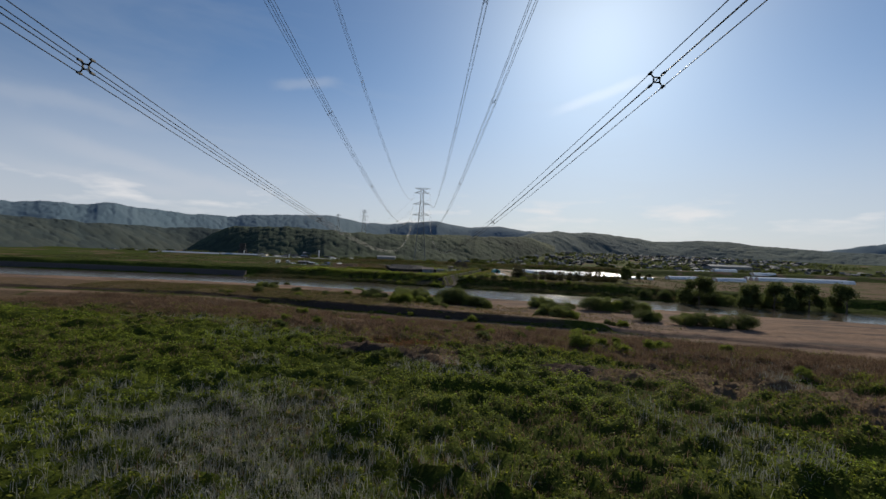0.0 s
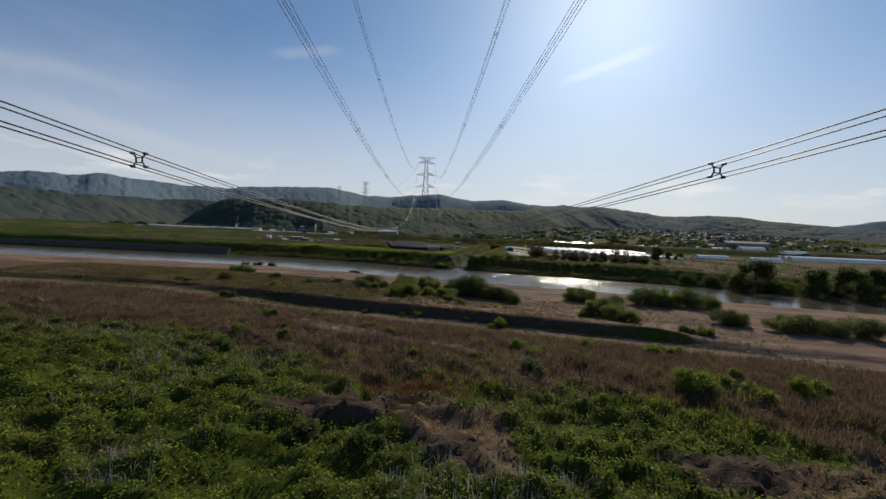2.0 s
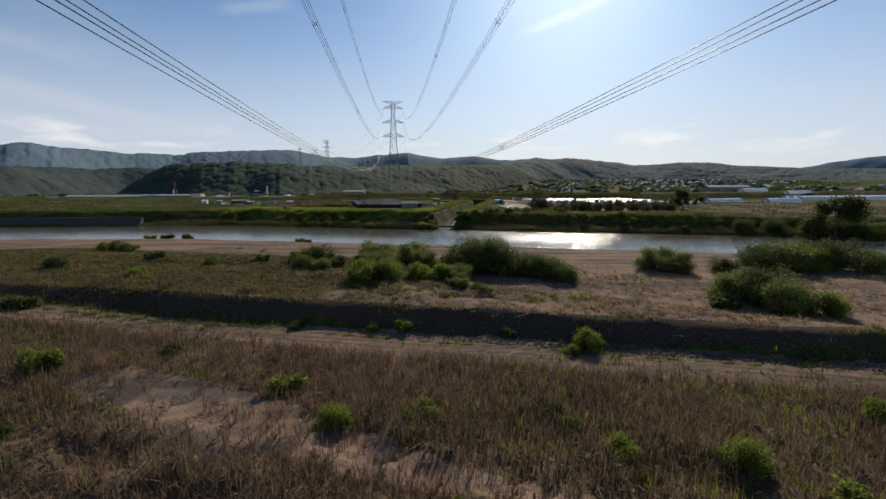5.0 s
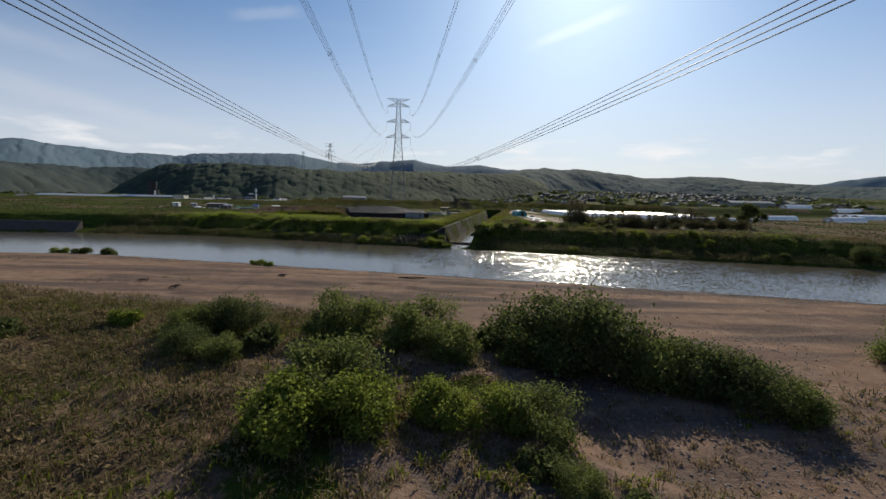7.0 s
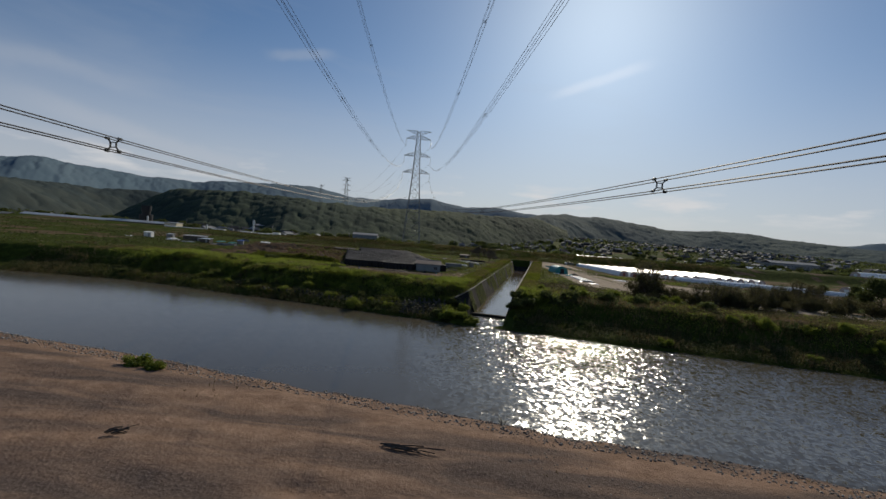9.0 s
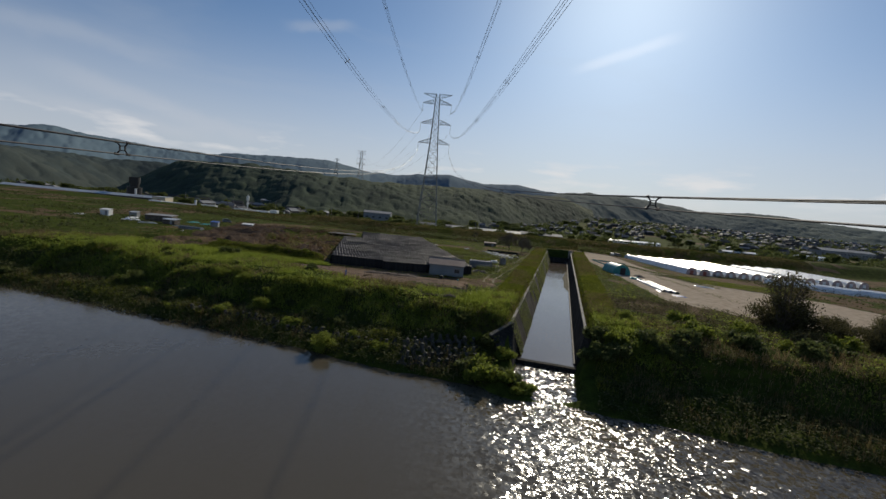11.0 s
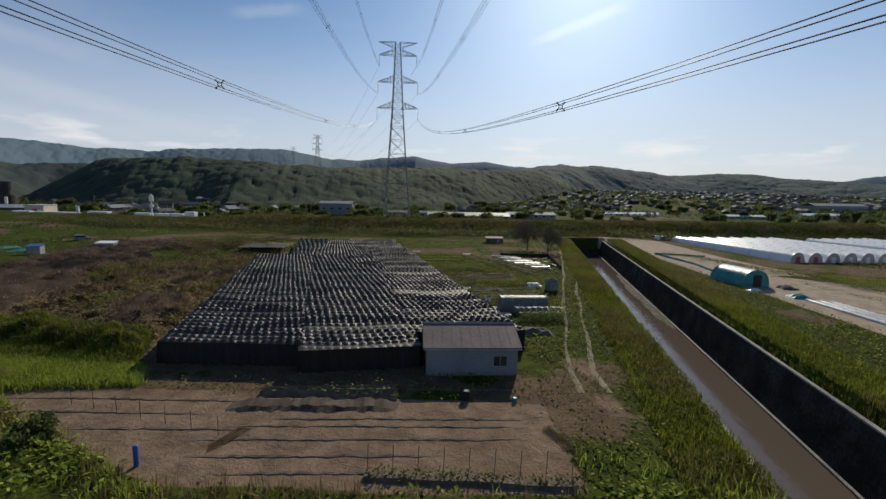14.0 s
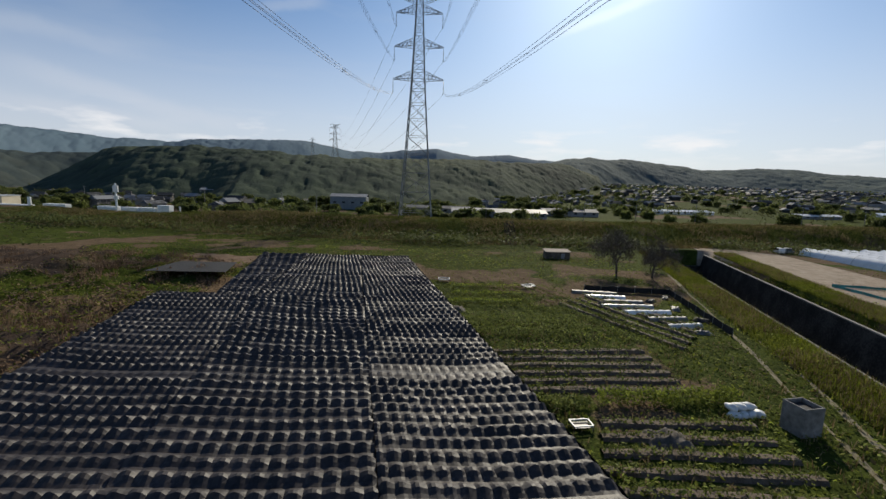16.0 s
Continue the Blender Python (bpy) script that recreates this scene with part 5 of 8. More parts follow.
cover("meadow_leaves", *scatter(260000, (-110, 110), (22, 118), green_w, 101), (0.07, 0.22), (0.02, 0.30), M_grass, "dense green creeping meadow leaves")
cover("meadow_fresh_leaves", *scatter(120000, (-110, 110), (22, 110), lambda x, y, v: green_w(x, y, v) * smooth(-0.15, 0.3, fbm(x, y, 11, 3, 33)), 102), (0.07, 0.18), (0.15, 0.5), M_leaf_light, "bright fresh meadow growth")
x, y, z, rs = scatter(9000, (-95, 95), (22, 118), green_w, 103)
blades("meadow_grass", x, y, z, rs, (0.35, 0.8), 0.05, 3, 0.5, M_grass, "tall green meadow grass")
x, y, z, rs = scatter(26000, (-95, 95), (22, 100), lambda x, y, v: near_field(x, y, v) * np.maximum(smooth(0.2, 0.5, fbm(x, y, 13, 3, 35)), np.exp(-((x + 8) ** 2 + (y - 31) ** 2) / 90) + np.exp(-((x + 30) ** 2 + (y - 40) ** 2) / 70)), 104)
blades("pale_reeds", x, y, z, rs, (0.6, 1.4), 0.05, 3, 0.7, M_pale, "bleached reed blades lying over the meadow")
M_lime = material("lime_meadow_leaves", ramp3((0.125, 0.170, 0.014), (0.20, 0.265, 0.024), (0.29, 0.36, 0.05)), 0.2, rough=0.8, bump=0, island=0.4, translucent=0.45, spec=0.08)


def lime_w(x, y, v):
    left = np.exp(-((x + 45) / 30) ** 2 - ((v - 62) / 20) ** 2)
    return green_w(x, y, v) * np.clip(smooth(0.02, 0.25, fbm(x, y, 13, 3, 36)) + 0.8 * left * smooth(-0.3, 0.1, fbm(x, y, 6, 2, 40)), 0, 1)


cover("lime_meadow", *scatter(240000, (-110, 110), (22, 104), lime_w, 129), (0.07, 0.18), (0.08, 0.4), M_lime, "bright lime green low herbs in the meadow")
x, y, z, rs = scatter(8000, (-40, 0), (22, 58), lambda x, y, v: np.exp(-((x + 21) / 9) ** 2 - ((y - 43) / 9) ** 2) + 0.8 * np.exp(-((x + 12) / 6) ** 2 - ((y - 34) / 4) ** 2), 130)
blades("grey_reed_patch", x, y, z, rs, (0.7, 1.5), 0.045, 4, 0.9, M_pale, "patch of long grey reed blades bent over the meadow")
x, y, z, rs = scatter(3000, (-16, 2), (80, 92), lambda x, y, v: np.exp(-((x + 7) / 4.5) ** 2 - ((y - 87.5) / 2.5) ** 2), 120)
blades("rusty_stems", x, y, z, rs, (0.5, 1.1), 0.06, 4, 0.5, M_rust, "rust coloured patch of dead stems")
x, y, z, rs = scatter(34000, (-95, 95), (22, 96), lambda x, y, v: near_field(x, y, v) * np.maximum(smooth(-0.05, 0.35, fbm(x, y, 17, 3, 39)), 0.8 * np.exp(-((x - 4) ** 2 + (y - 33) ** 2) / 120)), 118)
blades("dead_meadow_stems", x, y, z, rs, (0.4, 0.9), 0.045, 3, 0.8, M_reed, "brown dead stems in the meadow")
x, y, z, rs = scatter(135000, (-125, 100), (84, 129), lambda x, y, v: dry_w(x, y, v) * (0.35 + 0.65 * smooth(-0.3, 0.2, fbm(x, y, 9, 3, 37))), 105)
blades("brown_reeds", x, y, z, rs, (0.6, 1.35), 0.05, 4, 0.7, M_reed, "thick stand of dead brown reeds")
x, y, z, rs = scatter(40000, (-120, 110), (84, 136.3), lambda x, y, v: near_field(x, y, v) * np.where(v > 133.6, 0.22, 1.0) * (1 - zones(x, y)[0]) * smooth(-0.12, 0.25, fbm(x, y, 9, 3, 38)), 117)
blades("reed_green", x, y, z, rs, (0.4, 0.9), 0.07, 3, 0.7, M_grass, "green shoots among the dead reeds")
cover("reed_litter", *scatter(60000, (-120, 110), (60, 129), dry_w, 106), (0.08, 0.24), (0.0, 0.5), M_reed, "brown reed litter")


def terrace_w(x, y, v):
    s, d, o, p = zones(x, y)
    return np.clip(1.1 - s * 0.85 - 0.4 * p, 0.0, 1)


cover("terrace_litter", *scatter(80000, (-140, 12), (138.5, 179), lambda x, y, v: (1 - 0.8 * smooth(-30, -6, x)) * terrace_w(x, y, v) * smooth(-0.25, 0.15, fbm(x, y, 3, 2, 44)), 121), (0.07, 0.2), (0.0, 0.35), M_dry, "matted straw on the terrace")
cover("terrace_herbs", *scatter(65000, (-140, 12), (138.5, 179), lambda x, y, v: terrace_w(x, y, v) * smooth(0.0, 0.25, fbm(x, y, 6, 3, 47) + 0.2 * smooth(5, 30, -x)), 122), (0.06, 0.16), (0.0, 0.4), M_levee, "low green herbs on the terrace")
x, y, z, rs = scatter(40000, (-140, 70), (138.5, 180), lambda x, y, v: (1 - 0.75 * smooth(-30, -6, x)) * terrace_w(x, y, v) * (0.2 + 0.8 * smooth(-0.1, 0.25, fbm(x, y, 4, 2, 41))), 107)
blades("terrace_dry_grass", x, y, z, rs, (0.3, 0.75), 0.06, 4, 0.95, M_dry, "straw coloured grass tufts on the terrace")
x, y, z, rs = scatter(30000, (-110, 70), (126, 180), lambda x, y, v: terrace_w(x, y, v) * smooth(0.05, 0.35, fbm(x, y, 10, 3, 42) + 0.3 * smooth(5, 30, -x)), 108)
blades("terrace_green_grass", x, y, z, rs, (0.25, 0.6), 0.07, 4, 0.95, M_levee, "green grass tufts on the terrace")
x, y, z, rs = scatter(9000, (-120, 90), (186, 226), lambda x, y, v: 0.5 * smooth(0.35, 0.6, fbm(x, y, 16, 3, 43)) + 0.25 * (np.abs(v - 222) < 1.2), 109)
blades("sandbar_tufts", x, y, z, rs, (0.12, 0.4), 0.05, 3, 0.6, M_dry, "sparse dry tufts on the sand bar")


x, y, z, rs = scatter(13000, (-110, 62), (139.2, 172), lambda x, y, v: np.clip(0.35 + 0.65 * smooth(-0.2, 0.3, fbm(x, y, 5, 2, 53)), 0, 1) * (1 - 0.75 * smooth(0, 4, v - (151.5 - 0.3 * x)) * (x > -2)), 124)
M_tuft = material("straw_tufts", ramp3((0.155, 0.110, 0.060), (0.235, 0.175, 0.098), (0.34, 0.265, 0.16)), 0.2, rough=0.85, bump=0, island=0.4, translucent=0.45, spec=0.08)
blades("terrace_tussocks", x, y, z, rs, (0.14, 0.36), 0.08, 18, 1.25, M_tuft, "separate straw coloured tussocks on bare terrace soil")
x, y, z, rs = scatter(2600, (-110, 62), (139.2, 172), lambda x, y, v: smooth(0.0, 0.35, fbm(x, y, 8, 2, 54)) * (1 - 0.75 * smooth(0, 4, v - (151.5 - 0.3 * x)) * (x > -2)), 125)
blades("terrace_green_tussocks", x, y, z, rs, (0.2, 0.5), 0.085, 18, 1.1, M_grass, "olive green tussocks on the terrace")


def bank_w(x, y, v):
    c = np.abs(x - canal_axis(y))
    return (c > 6.8) * (1 - zones(x, y)[2])


cover("bank_scrub", *scatter(110000, (-130, 130), (272.5, 288), lambda x, y, v: bank_w(x, y, v) * (0.9 - 0.7 * smooth(12, 18, x) * smooth(279, 283, v)), 110), (0.08, 0.24), (0.0, 0.9), M_scrub, "tangled dark scrub on the far bank")
cover("bank_fresh_scrub", *scatter(190000, (-110, 100), (279, 306), lambda x, y, v: bank_w(x, y, v) * np.maximum(smooth(284.5, 288, v + 3 * fbm(x, y, 6, 2, 49)), 0.7 * smooth(12, 18, x) * smooth(280, 284.5, v)) * smooth(-0.3, 0.3, fbm(x, y, 9, 3, 45)), 111), (0.08, 0.23), (0.05, 0.5), M_bankgreen, "fresh green growth along the bank top")
x, y, z, rs = scatter(50000, (-130, 130), (273, 308), lambda x, y, v: bank_w(x, y, v) * smooth(-0.2, 0.4, fbm(x, y, 12, 3, 46)), 112)
blades("bank_dry_stems", x, y, z, rs, (0.5, 1.2), 0.05, 3, 0.4, M_dry, "dry stems among the bank scrub")


x, y, z, rs = scatter(60000, (-95, 20), (283, 309), lambda x, y, v: bank_w(x, y, v) * smooth(-0.25, 0.2, fbm(x, y, 6, 3, 79)) * (1 - smooth(302, 309, v)), 131)
blades("bank_tall_grass", x, y, z, rs, (0.5, 1.15), 0.06, 3, 0.6, M_bankgreen, "tall fresh grass along the bank top")
x, y, z, rs = scatter(26000, (-95, 20), (276, 292), lambda x, y, v: bank_w(x, y, v) * smooth(-0.1, 0.3, fbm(x, y, 5, 3, 80)), 132)
blades("bank_slope_grass", x, y, z, rs, (0.4, 1.0), 0.06, 4, 0.7, M_field, "long grass hanging on the bank slope")


def right_w(x, y, v):
    yard = np.maximum(quad_zone(x, y, [(38, 318), (62, 300), (56, 372), (47, 436)], 2.5), quad_zone(x, y, [(62, 300), (120, 285), (95, 345), (56, 372)], 4))
    return bank_w(x, y, v) * (1 - yard) * (x - canal_axis(y) > 11) * smooth(-0.3, 0.1, fbm(x, y, 5, 3, 92))


cover("right_bank_thicket", *scatter(70000, (15, 115), (286, 326), right_w, 133), (0.09, 0.24), (0.0, 0.9), M_twig, "olive brown thicket over the bank top")
cover("right_bank_herbs", *scatter(60000, (12, 115), (284, 326), lambda x, y, v: right_w(x, y, v) * smooth(-0.05, 0.25, fbm(x, y, 7, 3, 93)), 134), (0.09, 0.22), (0.1, 0.8), M_bankgreen, "fresh green herbs in the thicket")


def wide_w(x, y, v):
    dd = y - np.interp(x, LEVEE_X, LEVEE_Y)
    return (dd < -3) * ((x < -96) | (x > 96)) * np.clip(0.15 + 0.85 * smooth(-0.2, 0.3, fbm(x, y, 14, 3, 71)), 0, 1)


cover("rough_fields", *scatter(90000, (-330, 240), (290, 470), wide_w, 119), (0.2, 0.55), (0.0, 0.8), M_scrub, "rough dark growth over the wide fields", "groundcover")


def field_w(x, y, v):
    s, d, o, p = zones(x, y)
    dd = y - np.interp(x, LEVEE_X, LEVEE_Y)
    net = quad_zone(x, y, [(-39, 321), (-4, 322), (-21, 407), (-49, 407)], 0.5)
    c = np.abs(x - canal_axis(y))
    yard = np.maximum.reduce([quad_zone(x, y, [(38, 318), (62, 300), (56, 372), (47, 436)], 2.5), quad_zone(x, y, [(62, 300), (120, 285), (95, 345), (56, 372)], 4), quad_zone(x, y, [(46, 434), (56, 372), (66, 372), (68, 437), (50, 446)], 2)])
    return (1 - 0.88 * d) * (1 - o) * (1 - p * 0.7) * (1 - net) * (1 - yard) * (dd < 2) * (c > 6.5)


cover("field_brush", *scatter(60000, (-100, -38), (312, 402), lambda x, y, v: quad_zone(x, y, [(-68, 333), (-41, 326), (-50, 405), (-78, 410)], 3) * smooth(-0.1, 0.2, fbm(x, y, 4, 3, 72)) * (1 - quad_zone(x, y, [(-39, 321), (-4, 322), (-21, 407), (-49, 407)], 0.5)), 123), (0.1, 0.26), (0.0, 0.7), M_reed, "brown dead brush on the fallow plot")
cover("field_grass_leaves", *scatter(270000, (-85, 80), (298, 440), lambda x, y, v: field_w(x, y, v) * np.clip(1.4 - (y - 300) / 130, 0.2, 1), 113), (0.07, 0.19), (0.0, 0.3), M_field, "short green field growth")
x, y, z, rs = scatter(50000, (-110, 110), (298, 430), lambda x, y, v: field_w(x, y, v) * np.clip(1.4 - (y - 300) / 130, 0.2, 1) * smooth(-0.2, 0.4, fbm(x, y, 14, 3, 48)), 114)
blades("field_dry_grass", x, y, z, rs, (0.2, 0.6), 0.05, 3, 0.5, M_dry, "dry grass on the fallow plots")
cover("field_herbs", *scatter(40000, (-60, 60), (300, 425), lambda x, y, v: field_w(x, y, v) * smooth(0.0, 0.25, fbm(x, y, 6, 3, 75)) * np.clip(1.5 - (y - 300) / 130, 0.25, 1), 126), (0.08, 0.22), (0.05, 0.45), M_bankgreen, "taller fresh weeds on the fields")
cover("field_straw", *scatter(40000, (-36, 60), (300, 430), lambda x, y, v: field_w(x, y, v) * smooth(0.0, 0.25, fbm(x, y, 5, 3, 76)), 127), (0.08, 0.22), (0.0, 0.3), M_dry, "matted straw on the fields")
cover("fallow_green", *scatter(60000, (-100, -38), (312, 402), lambda x, y, v: quad_zone(x, y, [(-72, 331), (-41, 324), (-50, 405), (-82, 412)], 3) * smooth(0.02, 0.2, fbm(x, y, 7, 3, 96)), 135), (0.09, 0.24), (0.0, 0.6), M_field, "green weeds spreading over the fallow plot")
cover("fallow_straw", *scatter(40000, (-100, -38), (312, 402), lambda x, y, v: quad_zone(x, y, [(-72, 331), (-41, 324), (-50, 405), (-82, 412)], 3) * smooth(0.05, 0.25, fbm(x, y, 8, 3, 97)), 136), (0.09, 0.24), (0.0, 0.3), M_dry, "pale matted straw on the fallow plot")
x, y, z, rs = scatter(7000, (-105, -40), (312, 420), lambda x, y, v: np.clip(zones(x, y)[3] + quad_zone(x, y, [(-68, 333), (-41, 326), (-50, 405), (-78, 410)], 3), 0, 1) * smooth(-0.05, 0.3, fbm(x, y, 6, 3, 78)), 128)
blades("fallow_brush", x, y, z, rs, (0.5, 1.2), 0.07, 12, 0.7, M_reed, "tangled dead brush on the fallow and ploughed plots")
GREEN_STRIP = [(-75, 321), (-46.9, 318.9), (-37.5, 319.6), (-38.9, 322.8), (-46.2, 325.3), (-75, 330.5)]
x, y, z, rs = scatter(42000, (-76, -36), (304, 316), lambda x, y, v: quad_zone(x, y, GREEN_STRIP, 0.9), 137)
blades("headland_grass", x, y, z, rs, (0.25, 0.65), 0.06, 4, 0.6, M_bankgreen, "long fresh grass strip beside the tilled plot")
x, y, z, rs = scatter(26000, (-72, -39), (306, 322), lambda x, y, v: quad_zone(x, y, [(-72, 328), (-46, 324.5), (-40.5, 324), (-42, 330), (-56, 336), (-72, 338)], 1.2), 138)
blades("hummock_grass", x, y, z, rs, (0.35, 0.85), 0.06, 5, 0.9, M_field, "rank dark grass over hummocks before the fallow plot")
cover("fallow_pale_straw", *scatter(120000, (-75, -38), (316, 352), lambda x, y, v: quad_zone(x, y, [(-62, 337), (-41, 331), (-50, 362), (-66, 368)], 3) * smooth(-0.15, 0.15, fbm(x, y, 7, 3, 99)) * (1 - quad_zone(x, y, [(-39, 321), (-4, 322), (-21, 407), (-49, 407)], 0.5)), 139), (0.09, 0.24), (0.0, 0.2), M_tuft, "flattened pale straw across the fallow plot")
# grassy strips on both sides of the canal
rs = np.random.RandomState(115)
y = rs.uniform(286, 434, 60000)
sd = rs.choice([-1, 1], 60000)
x = canal_axis(y) + sd * rs.uniform(6.1, 11.5, 60000)
z = height(x, y) + roughness(x, y)
tuft = fbm(x, y, 5, 3, 74) + 0.4 * rs.randn(len(x))
blades("canal_bank_grass", x[tuft > 0.1], y[tuft > 0.1], z[tuft > 0.1], rs, (0.2, 0.7), 0.05, 3, 0.6, M_grass, "long green grass on the canal banks")
blades("canal_bank_olive_grass", x[tuft < 0.1], y[tuft < 0.1], z[tuft < 0.1], rs, (0.2, 0.6), 0.05, 3, 0.6, M_field, "rough olive grass on the canal banks")
keep = (fbm(x, y, 7, 3, 73) > -0.1) & (rs.rand(len(x)) < 0.6)
x, y, z = x[keep], y[keep], z[keep]
blades("canal_bank_straw", x, y, z, rs, (0.3, 0.8), 0.05, 2, 0.6, M_dry, "dry stalks on the canal banks")


# ---- bushes and trees ----
def bush(name, label, category, seed, radius, tall, lobes, leaves, mat, size=(0.10, 0.22), up=0.35, trunk=True, hollow=0.35):
    """A woody plant: stems from the ground and a crown of loose leaf clumps with gaps."""
    rs = np.random.RandomState(seed)
    h = thing(name, label, category)
    cs, stems = [], bmesh.new()
    for k in range(lobes):
        a, r = rs.uniform(0, math.tau), radius * math.sqrt(rs.uniform(0, 1)) * 0.75
        c = np.array([r * math.cos(a), r * math.sin(a), tall * rs.uniform(0.16, 0.8)])
        c[2] *= 1 - 0.35 * (r / radius) ** 2
        cs.append((c, radius * rs.uniform(0.26, 0.48)))
        p = Vector((c[0] * 0.12, c[1] * 0.12, -0.1))
        q = Vector(c)
        mid = p.lerp(q, 0.5) + Vector(rs.randn(3) * 0.12 * radius * 0.3)
        w = 0.05 + 0.02 * tall
        for s0, s1, w0, w1 in ((p, mid, w, w * 0.7), (mid, q, w * 0.7, w * 0.3)):
            beam(stems, s0, s1, (w0 + w1) / 2, 5)
        for j in range(4):
            t = Vector(rs.randn(3)).normalized() * cs[-1][1] * rs.uniform(0.3, 0.9)
            beam(stems, mid.lerp(q, 0.4 + 0.15 * j), q + t, w * 0.22, 4)
    part("trunk", stems, M_bark, h)
    per = leaves // lobes
    pts = []
    for c, r in cs:
        d = rs.randn(per, 3)
        d /= np.linalg.norm(d, axis=1)[:, None]
        rad = r * (hollow + (1 - hollow) * rs.rand(per)[:, None] ** 0.5) * (1 + 0.25 * rs.randn(per)[:, None])
        pts.append(c + d * rad * np.array([1, 1, 0.8]))
    pts = np.concatenate(pts)
    pts = pts[pts[:, 2] > -0.05]
    co, q = leaf_quads(pts, np.array([0, 0, up]), size, rs)
    ob = new("crown", mesh_quads("crown", co, q, mat))
    ob.parent = h
    return h


def tree(name, label, category, seed, tall, spread, leaves, mat, size=(0.12, 0.3), bare=0.0):
    """A tapered trunk with limbs and a crown of leaf clumps at the twig ends."""
    rs = np.random.RandomState(seed)
    h = thing(name, label, category)
    bm = bmesh.new()
    tips = []

    def grow(p, d, length, w, depth):
        n = 3
        for i in range(n):
            q = p + d * (length / n)
            beam(bm, p, q, w * (1 - 0.15 * i), 6 if depth == 0 else 4)
            p = q
            d = (d + Vector(rs.randn(3)) * 0.14 + Vector((0, 0, 0.06))).normalized()
        if depth < 3:
            for _ in range(rs.randint(3, 5)):
                e = (d + Vector(rs.randn(3)) * 0.62 + Vector((0, 0, 0.1))).normalized()
                grow(p - d * length * rs.uniform(0, 0.45), e, length * rs.uniform(0.55, 0.8) * (spread if depth == 0 else 1), w * 0.55, depth + 1)
        else:
            tips.append(p)
    grow(Vector((0, 0, -0.2)), Vector((0, 0, 1)), tall * (bare or 0.34), 0.045 * tall, 0)
    part("trunk", bm, M_bark, h)
    if leaves:
        per = max(1, leaves // len(tips))
        pts = np.concatenate([np.array(t) + rs.randn(per, 3) * tall * 0.055 for t in tips])
        co, q = leaf_quads(pts, np.array([0, 0, 0.3]), size, rs)
        ob = new("crown", mesh_quads("crown", co, q, mat))
        ob.parent = h
    return h


def plant(proto, x, y, scale=1.0, turn=0.0, sink=0.1, flat=1.0):
    m = pose(x, y, gz(x, y) - sink, 0, 0, turn) @ Matrix.Diagonal((scale, scale, scale * flat, 1))
    return copy_thing(proto, m)


B_WILLOW = bush("willow_bush", "rounded green willow bush growing on the sandy terrace", "bush", 1, 3.1, 4.0, 24, 10500, M_leaf, (0.06, 0.145))
B_DARK = bush("willow_bush", "dense dark green willow bush by the gravel", "bush", 2, 3.3, 4.0, 24, 10500, M_leaf_dark, (0.06, 0.145))
B_LIGHT = bush("willow_bush", "bright yellow-green young willow bush", "bush", 3, 2.6, 3.5, 20, 9000, M_leaf_light, (0.06, 0.14))
B_LOW = bush("low_shrub", "low spreading fresh green shrub", "shrub", 4, 1.7, 1.6, 12, 2600, M_leaf_light, hollow=0.2)
B_DLOW = bush("low_shrub", "low dark bramble shrub", "shrub", 5, 1.7, 1.4, 12, 2600, M_leaf_dark, hollow=0.2)
protos = {"W": B_WILLOW, "D": B_DARK, "L": B_LIGHT, "S": B_LOW, "B": B_DLOW}
